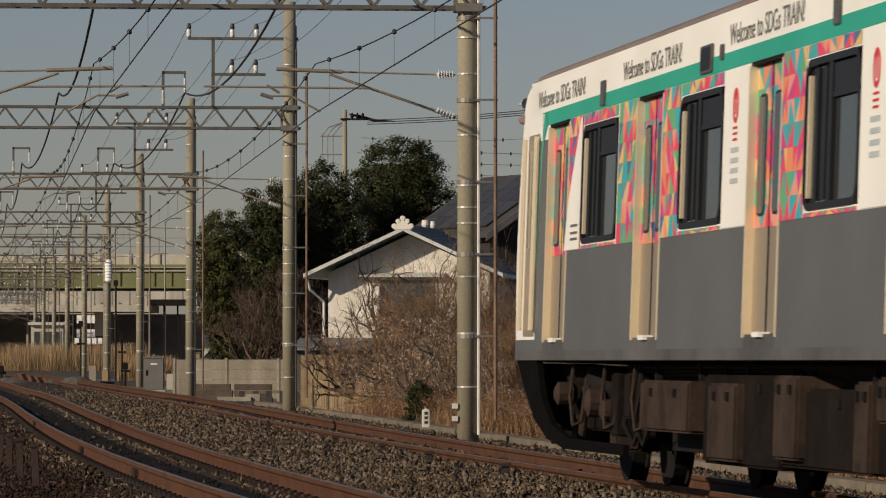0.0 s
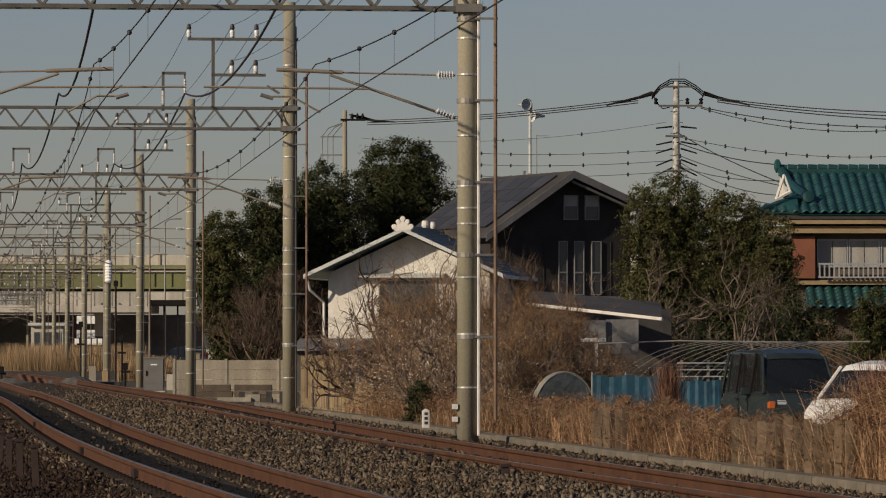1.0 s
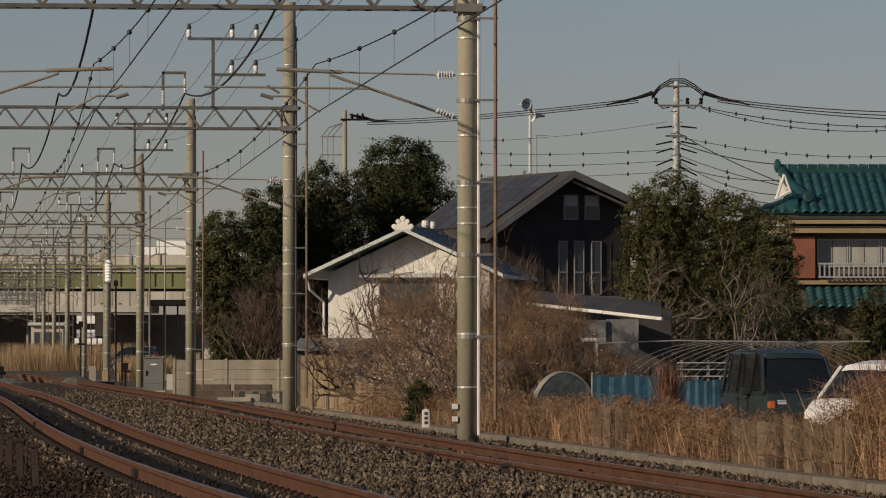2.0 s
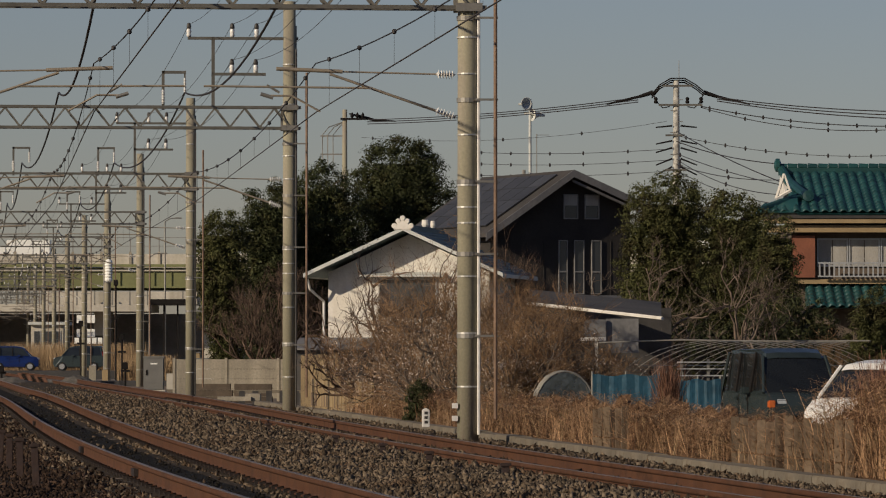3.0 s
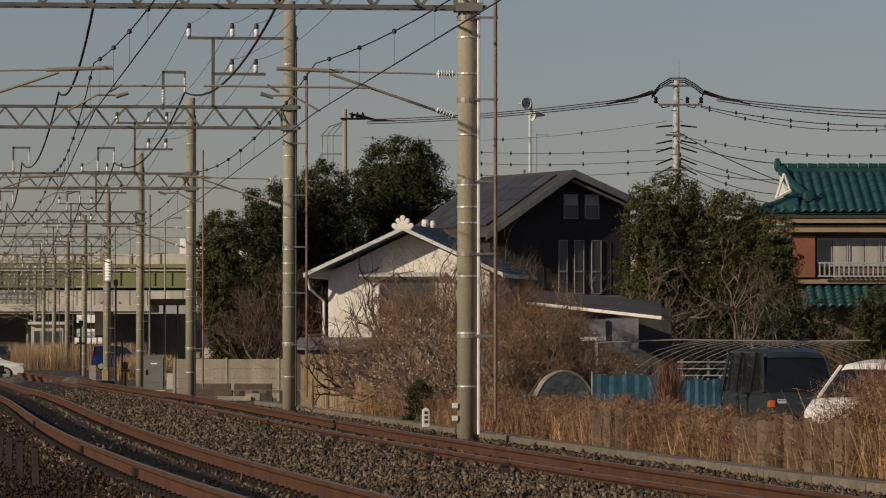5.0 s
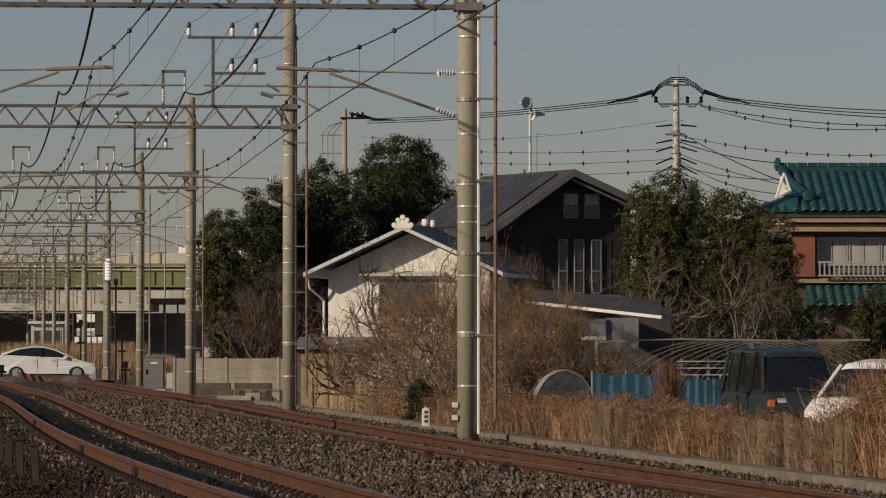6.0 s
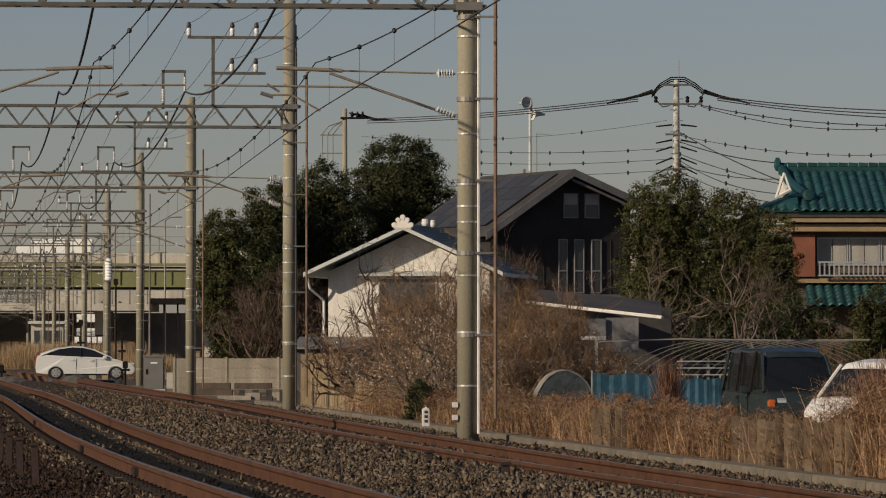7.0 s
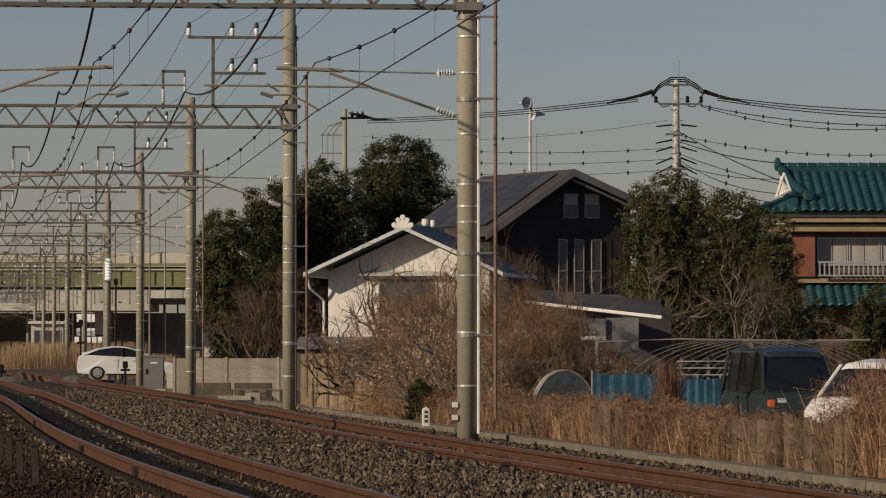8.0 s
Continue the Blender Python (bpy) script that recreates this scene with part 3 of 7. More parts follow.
def crown_cloud(name, profile, clumps, per, leaf, rc, material, rng):
    """Leaves in many small clumps through a crown. profile: (height, reach to the left, reach to the right) from above to below."""
    prof = np.array(sorted(profile))
    hs = np.linspace(prof[0, 0], prof[-1, 0], 200)
    wide = np.interp(hs, prof[:, 0], prof[:, 1] + prof[:, 2]) + 0.05
    z = rng.choice(hs, clumps, p=wide / wide.sum()) + rng.normal(0, 0.05, clumps)
    a, b = np.interp(z, prof[:, 0], prof[:, 1]), np.interp(z, prof[:, 0], prof[:, 2])
    half, mid = np.maximum((a + b) / 2 - rc * 0.25, 0.05), (b - a) / 2
    ang = rng.random(clumps) * 2 * np.pi
    f = np.sqrt(0.3 + 0.7 * rng.random(clumps)) * (1 + 0.1 * np.sin(ang * 5 + z * 3) + 0.06 * np.sin(ang * 11 - z * 7))
    c = np.stack([mid + half * f * np.cos(ang), half * 0.85 * f * np.sin(ang), z], 1)
    size = rc * (0.5 + 0.9 * rng.random(clumps))
    pick = np.repeat(np.arange(clumps), per)
    n = len(pick)
    v = rng.normal(0, 1, (n, 3))
    v /= np.linalg.norm(v, axis=1)[:, None]
    p = c[pick] + v * (size[pick] * (0.35 + 0.75 * rng.random(n)))[:, None] * np.array([1, 1, 0.72])
    nrm = v + np.array([0, 0, 0.45]) + rng.normal(0, 0.5, (n, 3))
    s = leaf * (0.55 + 0.9 * rng.random(n))
    # a sparse filling of larger leaves deep inside, so that the sky does not show through
    k = n // 6
    zi = rng.choice(hs[:170], k, p=wide[:170] / wide[:170].sum())
    ai, bi = np.interp(zi, prof[:, 0], prof[:, 1]), np.interp(zi, prof[:, 0], prof[:, 2])
    an, fi = rng.random(k) * 2 * np.pi, np.sqrt(rng.random(k)) * 0.62
    inner = np.stack([(bi - ai) / 2 + (ai + bi) / 2 * fi * np.cos(an), (ai + bi) / 2 * 0.85 * fi * np.sin(an), zi], 1)
    p, nrm, s = np.concatenate([p, inner]), np.concatenate([nrm, rng.normal(0, 1, (k, 3))]), np.concatenate([s, np.full(k, leaf * 2.6)])
    nrm /= np.linalg.norm(nrm, axis=1)[:, None]
    t = np.cross(nrm, rng.normal(0, 1, p.shape))
    t /= np.linalg.norm(t, axis=1)[:, None]
    b2, s = np.cross(nrm, t), s[:, None]
    quad = np.stack([p - t * s, p - b2 * s * 0.42 + nrm * s * 0.15, p + t * s, p + b2 * s * 0.42 + nrm * s * 0.15], 1)
    return soup(name, quad, [(0, 1, 2), (0, 2, 3)], material)


def branches(mesh, twigs, rng, p, v, length, r, depth, spread=0.6, lift=0.12, kids=3, crook=0.16):
    """A limb that bends and forks; thin ends go into twigs."""
    n = 5 if depth > 1 else (3 if depth == 1 else 2)
    pts, q, w = [p], p, v.normalized()
    for i in range(n):
        w = (w + Vector((rng.gauss(0, crook), rng.gauss(0, crook), rng.gauss(lift, crook * 0.8)))).normalized()
        q = q + w * (length / n)
        pts.append(q)
    (mesh if depth > 1 else twigs).path(pts, [r * (1 - 0.55 * i / n) for i in range(n + 1)], 5 if depth > 1 else 3)
    if depth <= 0:
        return
    for k in range(kids if depth < 3 else kids + 1):
        t = rng.uniform(0.35, 1.0)
        at = pts[min(n, int(t * n + 0.5))]
        a = rng.uniform(0, 2 * math.pi)
        side = w.orthogonal().normalized()
        side = side * math.cos(a) + w.cross(side) * math.sin(a)
        branches(mesh, twigs, rng, at, w + side * rng.uniform(spread * 0.6, spread * 1.5), length * rng.uniform(0.55, 0.75), r * 0.58, depth - 1, spread, lift, kids, crook)


def evergreen(m, profile, clumps, per, leaf, rc, label, seed, material=None, trunk=0.2):
    e = thing("tree", m, label, "tree", "evergreen trees")
    rng = np.random.default_rng(seed)
    rr = random.Random(seed)
    top = max(p[0] for p in profile)
    low = min(p[0] for p in profile)
    wood = Mesh().path([(0, 0, -0.3), (0.05, 0, top * 0.3), (-0.05, 0.05, top * 0.6), (0, 0, top * 0.85)], [trunk * 1.3, trunk, trunk * 0.7, trunk * 0.2], 8)
    part("trunk", wood, M_BARK, e)
    limbs = Mesh()
    for k in range(12):
        h = low + (top - low) * (k + 0.5) / 13
        w = 0.7 * min(float(np.interp(h, *zip(*sorted((p[0], p[1 + k % 2]) for p in profile)))), 2.2)
        a = (math.pi if k % 2 == 0 else 0) + rr.uniform(-1, 1)
        limbs.path([(0, 0, max(0.3, h - 0.6 * w)), (0.5 * w * math.cos(a), 0.5 * w * math.sin(a), h - 0.15 * w), (w * math.cos(a), w * math.sin(a), h + 0.1 * w)], [trunk * 0.4, trunk * 0.25, 0.02], 5)
    part("branching", limbs, M_BARK, e)
    part("crown", crown_cloud("crown", profile, clumps, per, leaf, rc, material or M_LEAF, rng), None, e, "dense small leaves")
    return e


def round_profile(w, z0, z1):
    """A rounded bush, w to each side, from z0 up to z1."""
    return [(z0 + (z1 - z0) * f, w * k * j, w * k * (2 - j)) for f, k, j in ((1.0, 0.2, 1.1), (0.92, 0.6, 0.9), (0.75, 0.9, 1.08), (0.4, 1.0, 0.95), (0.0, 0.75, 1.0))]


def bare_tree(m, label, seed, height=3.0, r=0.09, depth=4, kids=3, spread=0.6, stems=1, twig=None, name="bare_tree", blossom=0, lift=0.12, crook=0.2, sprigs=0, lean=(0.3, 0.9), wide=1.0):
    e = thing(name, m, label, "tree", "leafless trees")
    rng = random.Random(seed)
    wood, twigs = Mesh(), Mesh()
    turn = rng.uniform(0, 6.28)
    for s in range(stems):
        a = turn + 6.283 * s / stems + rng.uniform(-0.5, 0.5)
        k = 0.15 if stems == 1 else rng.uniform(*lean)
        branches(wood, twigs, rng, Vector((0, 0, -0.2)), Vector((math.cos(a) * k, math.sin(a) * k, 1)), height * 0.42, r, depth, spread, lift, kids, crook)
    for q in (wood, twigs):
        q.v = [(p[0] * wide, p[1], p[2]) for p in q.v]
    part("branching", wood, M_BARK if twig is None else twig, e, smooth=True)
    part("twig_mass", twigs, twig or M_TWIG, e, "fine bare twigs")
    g = np.random.default_rng(seed)
    pts = np.array(twigs.v)
    if sprigs:
        base = pts[g.integers(0, len(pts), sprigs)]
        part("shoot_mass", blades("shoot_mass", base, 0.07 + 0.22 * g.random(sprigs) ** 1.5, 0.0038, 0.75, twig or M_TWIG, g, 0.6), None, e, "short thin side shoots")
    if blossom:
        low = pts[pts[:, 2] < np.percentile(pts[:, 2], 62)]
        c = low[g.integers(0, len(low), blossom)] + g.normal(0, 0.035, (blossom, 3))
        o = g.normal(0, 1, (blossom, 4, 3))
        part("blossom", soup("blossom", c[:, None, :] + o * 0.012, [(0, 1, 2), (0, 2, 3)], M_BLOSSOM), None, e, "sparse pale blossoms")
    return e


def blades(name, base, height, width, lean, material, rng, up=1.0):
    """Upright dry stalks. base (n, 3), height (n,)."""
    n = len(base)
    d = rng.normal(0, 1, (n, 3)) * lean
    d[:, 2] = up
    tip = base + d * height[:, None]
    mid = base + d * height[:, None] * 0.55 + rng.normal(0, 0.04, (n, 3)) * height[:, None]
    a = rng.random(n) * 3.14
    w = np.stack([np.cos(a), np.sin(a), 0 * a], 1) * width
    v = np.stack([base - w, base + w, mid + w * 0.8, mid - w * 0.8, tip + w * 0.3, tip - w * 0.3], 1)
    return soup(name, v, [(0, 1, 2, 3), (3, 2, 4, 5)], material)


def bank_offsets(n, d0, d1, o0, o1, rng):
    d = 1 / (1 / d0 + rng.random(n) * (1 / d1 - 1 / d0))
    o = o0 + rng.random(n) * (o1 - o0)
    u = (np.minimum(d, 150) - 100) / 100
    x = LINE[0] + LINE[1] * u + LINE[2] * u * u + LINE[3] * u ** 3
    # thin where the planks of the fence show
    keep = ~((((d > 57) & (d < 63)) | ((d > 72.6) & (d < 76.2))) & (rng.random(n) < 0.3))
    return d[keep], np.stack([x + o, d + 0.1 * o, np.full(n, -0.2)], 1)[keep]


def bank_height(d):
    """Mean height of the weeds on the bank by distance."""
    return np.interp(d, [44, 54, 57.6, 58.6, 62, 66, 72, 80, 95, 112, 130], [1.3, 1.3, 1.3, 0.72, 0.66, 0.7, 0.85, 0.82, 0.76, 0.76, 0.76])


def build_weeds():
    rng = np.random.default_rng(11)
    for name, n, mat_, lo, hi, w in (("dry_weeds", 6500, M_REED, 0.25, 0.95, 0.0045), ("pale_straw", 1100, M_STRAW, 0.3, 1.1, 0.004)):
        d, base = bank_offsets(n, 44, 125, 3.95, 4.9, rng)
        n = len(d)
        clump = 0.76 + 0.25 * np.sin(d * 1.9) * np.sin(d * 0.73 + base[:, 0])
        h = bank_height(d) * clump * (lo + (hi - lo) * rng.random(n))
        tagged(new(name, blades(name, base, h, w, 0.22, mat_, rng)), "dense dry reddish-brown weeds on the bank" if name == "dry_weeds" else "pale dry straw stalks among the weeds", "weeds", kind="stuff")
    # taller withered shrubs that stand out of the bank
    for x, d, r, n, h0, h1, label in ((4.96, 58.5, 0.3, 2600, 0.3, 1.25, "tall withered reddish weed thicket"), (3.2, 74.5, 0.11, 1800, 0.3, 1.2, "dry creeper column grown round a post")):
        a, q = rng.random(n) * 6.283, np.sqrt(rng.random(n)) * r
        base = np.stack([x + q * np.cos(a), d + 2.2 * q * np.sin(a), -0.3 + 0.75 * rng.random(n)], 1)
        tagged(new("withered_shrub", blades("withered_shrub", base, (h0 + (h1 - h0) * rng.random(n)) * 0.62, 0.004, 0.2, M_THICKET, rng)), label, "weeds", kind="stuff")
    # the matted bank under the stalks
    m = Mesh()
    ds = np.linspace(46, 124, 320)
    rows = 7
    vs = []
    for d in ds:
        f = rail_frames(d, d + 1, False, 4.5)[0][0]
        h = float(bank_height(d)) * (0.74 + 0.14 * math.sin(d * 2.3) * math.sin(d * 0.9 + 1))
        for r in range(rows):
            q = noise.noise(Vector((d * 2.1, r * 0.9, 3.0))) * 0.16
            vs.append((f.x - 0.28 + 0.07 * r + q, f.y + 0.3 * q, -0.3 + (h + 0.1 + 0.12 * noise.noise(Vector((d * 3.3, 7.0, r * 1.0)))) * r / (rows - 1)))
    m.add(vs, [(i * rows + r, (i + 1) * rows + r, (i + 1) * rows + r + 1, i * rows + r + 1) for i in range(len(ds) - 1) for r in range(rows - 1)])
    tagged(part("weed_mat", m, M_MAT, smooth=True), "matted dry brown creepers covering the bank", "weeds", kind="stuff")
    # tangled cross stems
    n = 84000
    d, base = bank_offsets(n, 46, 120, 3.95, 4.7, rng)
    n = len(d)
    base[:, 2] += bank_height(d) * (0.72 + 0.2 * np.sin(d * 2.3) * np.sin(d * 0.9 + 1)) * rng.random(n)
    tagged(new("tangled_stems", blades("tangled_stems", base, 0.06 + 0.15 * rng.random(n), 0.0045, 0.9, M_REED, rng, 0.35)), "tangled dry brown creeper stems", "weeds", kind="stuff")


build_weeds()
evergreen(pose(-1.83, 236, -0.5), [(11.5, 0.5, 0.55), (11.1, 1.55, 1.35), (10.36, 2.05, 1.85), (9.35, 2.3, 2.2), (8.33, 2.4, 2.4), (6.8, 2.4, 2.5), (3.5, 1.9, 2.1)], 1000, 66, 0.056, 0.36, "tall dark green round-topped evergreen tree", 1)
evergreen(pose(-5.34, 232, -0.5), [(10.3, 0.3, 0.6), (9.7, 1.1, 1.1), (8.84, 2.5, 1.9), (7.5, 3.1, 2.5), (5.5, 3.3, 2.4), (2.0, 2.8, 1.6)], 900, 66, 0.056, 0.36, "dark green evergreen tree behind the white house", 2)
evergreen(pose(-7.64, 229, -0.5), [(9.4, 0.25, 0.4), (8.9, 1.0, 1.1), (7.9, 1.25, 1.3), (6.2, 1.35, 1.3), (1.2, 1.1, 1.1)], 480, 66, 0.054, 0.34, "dark green evergreen tree in a clump", 3)
evergreen(pose(0.29, 244, -0.5), [(7.3, 0.4, 0.5), (6.6, 1.3, 1.2), (4.5, 1.7, 1.6), (1.0, 1.3, 1.4)], 150, 55, 0.07, 0.4, "low dark evergreen tree behind a white roof", 4)
evergreen(pose(-9.0, 212, -0.5), [(7.45, 0.35, 0.6), (7.1, 0.8, 0.95), (6.2, 1.06, 1.2), (4.8, 1.0, 1.2), (3.3, 0.9, 1.2), (2.1, 0.45, 1.0), (1.0, 0.3, 0.9)], 560, 64, 0.05, 0.3, "brownish green bushy tree by the concrete wall", 5, M_LEAF_DULL)
evergreen(pose(6.12, 142, -0.5), [(6.5, 0.3, 0.46), (6.15, 1.0, 1.0), (5.6, 1.2, 1.15), (4.7, 1.35, 1.22), (3.6, 1.42, 1.22), (1.2, 1.2, 1.1)], 820, 74, 0.036, 0.23, "olive green evergreen tree in front of a dark house", 7, M_LEAF_DULL)
evergreen(pose(7.69, 140, -0.5), [(5.95, 0.45, 0.4), (5.6, 0.9, 0.83), (4.8, 1.0, 1.25), (3.6, 1.0, 1.4), (1.2, 0.9, 1.2)], 720, 74, 0.036, 0.23, "olive green evergreen tree in a garden row", 17, M_LEAF_DULL)
evergreen(pose(8.84, 138, -0.5), [(5.35, 0.4, 0.2), (4.9, 0.65, 0.5), (3.9, 0.74, 0.65), (1.0, 0.6, 0.6)], 300, 66, 0.032, 0.2, "olive green evergreen tree beside a green-roofed house", 8, M_LEAF_DULL)
for k, (x, d, top, w) in enumerate(((4.56, 130, 2.33, 0.9), (5.65, 131, 2.69, 1.0), (6.72, 130, 2.54, 1.0), (7.84, 130, 2.96, 1.0), (9.09, 134, 3.25, 0.9), (9.77, 136, 2.83, 0.8), (10.24, 134, 2.15, 1.0))):
    evergreen(pose(x, d, -0.5), round_profile(w, 0.35, top), 130, 50, 0.036, 0.2, "dark overgrown evergreen hedge shrub", 50 + k)
evergreen(pose(9.22, 112, -0.5), round_profile(0.66, 0.5, 3.06), 330, 66, 0.024, 0.13, "small round green garden bush", 9, M_LEAF_DULL)


# ---------------------------------------------------------------- houses
M_PLASTER = mat("white_plaster", (0.74, 0.7, 0.62), 0.85, scale=0.7, vary=0.14, fine=12, bump=0.1, stain=(0.66, 0.61, 0.52), streak=True)
M_SHEETROOF = mat("blue_green_sheet_roof", (0.1, 0.15, 0.155), 0.5, scale=0.8, vary=0.25, fine=10)
M_FASCIA = mat("pale_fascia", (0.55, 0.56, 0.52), 0.6, scale=1, vary=0.15)
M_DARKWALL = mat("charcoal_siding", (0.03, 0.025, 0.021), 0.9, scale=1, vary=0.3, fine=15)
M_DARKROOF = mat("dark_slate_roof", (0.055, 0.048, 0.042), 0.9, scale=1, vary=0.3, fine=20)
M_SOLAR = mat("solar_panel_glass", (0.045, 0.046, 0.05), 0.58, scale=1, vary=0.2, bump=0, rand=0.2)
M_FRAME = mat("aluminium_frame", (0.45, 0.45, 0.43), 0.45, 0.4, scale=3, vary=0.1, bump=0)
# Darker copy of the aluminium frame; the facade's shade is in its colour.
M_DIMFRAME = mat("shaded_window_frame", (0.24, 0.23, 0.215), 0.6, scale=3, vary=0.2, bump=0)
M_PANE = mat("window_pane", (0.05, 0.055, 0.06), 0.06, scale=1, vary=0.15, bump=0)
M_CURTAIN = mat("pale_curtain", (0.36, 0.34, 0.3), 0.8, scale=4, vary=0.2, streak=True)
M_GREENTILE = mat("green_glazed_tile", (0.016, 0.066, 0.064), 0.4, scale=1.2, vary=0.3, fine=20, bump=0.05, rand=0.25, stain=(0.016, 0.068, 0.062))
M_HOUSEWALL = mat("brown_plaster", (0.13, 0.1, 0.075), 0.9, scale=1, vary=0.25, fine=15)
M_TANWOOD = mat("tan_wood_trim", (0.33, 0.237, 0.122), 0.7, scale=2, vary=0.25, fine=20)
M_BRICKRED = mat("brick_red_wall", (0.24, 0.085, 0.045), 0.8, scale=1.5, vary=0.25, fine=25)
M_GREYSHEET = mat("grey_sheet_metal", (0.16, 0.155, 0.15), 0.6, scale=1, vary=0.3, fine=10, streak=True)
M_BLUESHEET = mat("blue_tarpaulin", (0.014, 0.07, 0.11), 0.6, scale=1.5, vary=0.35, fine=8, bump=0.5)
M_VINYL = mat("clear_vinyl_sheet", (0.085, 0.1, 0.105), 0.2, scale=1.5, vary=0.4, fine=8, bump=0.9, trans=0.35)
M_WALLBLOCK = mat("grey_block_wall", (0.34, 0.3, 0.23), 0.9, scale=1.6, vary=0.35, streak=True, fine=15, rand=0.1, stain=(0.33, 0.29, 0.22))


def window(parent, x0, x1, z0, z1, y, name="window", pane=None, mull=1, bar=0.045, frame_mat=None):
    """A framed window on a wall that faces the local -y."""
    f = Mesh()
    f.box(x0, x1, y - 0.06, y, z0, z0 + bar).box(x0, x1, y - 0.06, y, z1 - bar, z1)
    f.box(x0, x0 + bar, y - 0.06, y, z0 + bar, z1 - bar).box(x1 - bar, x1, y - 0.06, y, z0 + bar, z1 - bar)
    fr = part(name, f, frame_mat or M_FRAME, parent, "metal window frame")
    n = mull + 1
    w = (x1 - x0 - 2 * bar) / n
    for i in range(n):
        a = x0 + bar + i * w
        part("pane", Mesh().box(a + 0.012, a + w - 0.012, y - 0.03, y - 0.01, z0 + bar, z1 - bar), pane or M_PANE, fr, "dark glass pane")
    return fr


def white_house():
    e = thing("white_house", pose(-1.45, 190, -0.5, 0, 0, -10), "white plastered single-storey gabled house with pale roof edges", "house")
    ez, az, hw, dep = 4.07 + 0.5, 5.73 + 0.5, 3.63, 8.0
    wz = ez - 0.05
    wall = Mesh().prism([(-hw + 0.65, 0), (hw - 0.65, 0), (hw - 0.65, wz + 0.2), (0, az - 0.12), (-hw + 0.65, wz + 0.2)], "y", 1.15, dep - 0.6)
    part("wall", wall, M_PLASTER, e)
    for s in (-1, 1):
        slope = math.atan2(az - ez, hw)
        r = Mesh().prism([(0, az), (s * hw, ez), (s * hw, ez + 0.1), (0, az + 0.12)], "y", 0, dep)
        roof = part("roof", r, M_SHEETROOF, e)
        part("bargeboard", Mesh().prism([(0, az - 0.01), (s * (hw + 0.04), ez - 0.03), (s * (hw + 0.04), ez + 0.11), (0, az + 0.13)], "y", -0.04, -0.005), M_FASCIA, roof, "pale bargeboard")
        part("eave_board", Mesh().box(min(s * hw, s * (hw + 0.05)), max(s * hw, s * (hw + 0.05)), 0, dep, ez - 0.05, ez + 0.08), M_FASCIA, roof, "pale gutter")
        for k in range(1, 14):
            x = s * hw * k / 14
            part("seam", Mesh().box(-0.02, 0.02, 0.02, dep, 0, 0.05, m=pose(x, 0, az + 0.115 - (az - ez + 0.02) * k / 14)), M_SHEETROOF, roof)
    part("ridge_cap", Mesh().box(-0.14, 0.14, 0.05, dep - 0.05, az + 0.02, az + 0.22), M_SHEETROOF, e, bevel=0.03)
    orn = part("ridge_ornament", Mesh().prism([(-0.34, 0.02), (0.34, 0.02), (0.27, 0.13), (0.2, 0.27), (0.07, 0.34), (0, 0.47), (-0.07, 0.34), (-0.2, 0.27), (-0.27, 0.13)], "y", -0.07, 0.05, m=pose(0, 0, az)), M_PLASTER, e, "white plaster ridge-end ornament", bevel=0.02)
    for x, z, r in ((0, 0.44, 0.1), (-0.17, 0.34, 0.09), (0.17, 0.34, 0.09), (-0.31, 0.16, 0.1), (0.31, 0.16, 0.1)):
        part("ornament_scroll", Mesh().lathe([(r * 0.25, -0.07), (r * 0.8, -0.09), (r, -0.06), (r, 0.04), (r * 0.8, 0.06)], 14, m=pose(x, -0.02, az + z, 90, 0, 0)), M_PLASTER, orn)
    for y, k in ((4.6, 0.42), (6.2, 0.3)):
        part("ridge_knob", Mesh().lathe([(0.2 * k, 0), (0.36 * k, 0.12), (0.3 * k, 0.3), (0.08, 0.42 * k + 0.1)], 10, m=pose(0, y, az + 0.2)), M_PLASTER, e, "small pale ridge knob")
    window(e, -1.1, 1.05, 3.05, 4.5, 1.14, mull=2)
    part("window_hood", Mesh().prism([(0.7, 4.56), (1.15, 4.68), (1.15, 4.74), (0.7, 4.62)], "x", -1.75, 1.35), M_FASCIA, e, "pale sloping window hood")
    part("base_panel", Mesh().box(-hw + 0.66, hw - 0.66, 1.09, 1.147, 0, 0.9), M_GREYSHEET, e, "grey lower cladding")
    part("downpipe", Mesh().path([(-hw + 0.05, 0.3, ez - 0.1), (-hw + 0.1, 0.5, ez - 0.45), (-hw + 0.5, 1.08, ez - 0.9), (-hw + 0.5, 1.08, 0.1)], 0.05, 7), M_WHITEPIPE, e, "white rainwater pipe")
    lean = part("lean_to", Mesh().prism([(-1.2, 1.9), (0.7, 2.3), (0.7, 2.36), (-1.2, 1.96)], "x", -hw - 0.3, -hw + 2.6), M_GREYSHEET, e, "low grey lean-to roof")
    # Shade below the lean-to roof is put into the wall's near-black colour.
    part("lean_to_wall", Mesh().box(-hw - 0.1, -hw + 2.4, -0.9, 0.6, 0, 1.95), M_DARKPIPE_SHADE, e, "lean-to wall with shade painted in near-black")


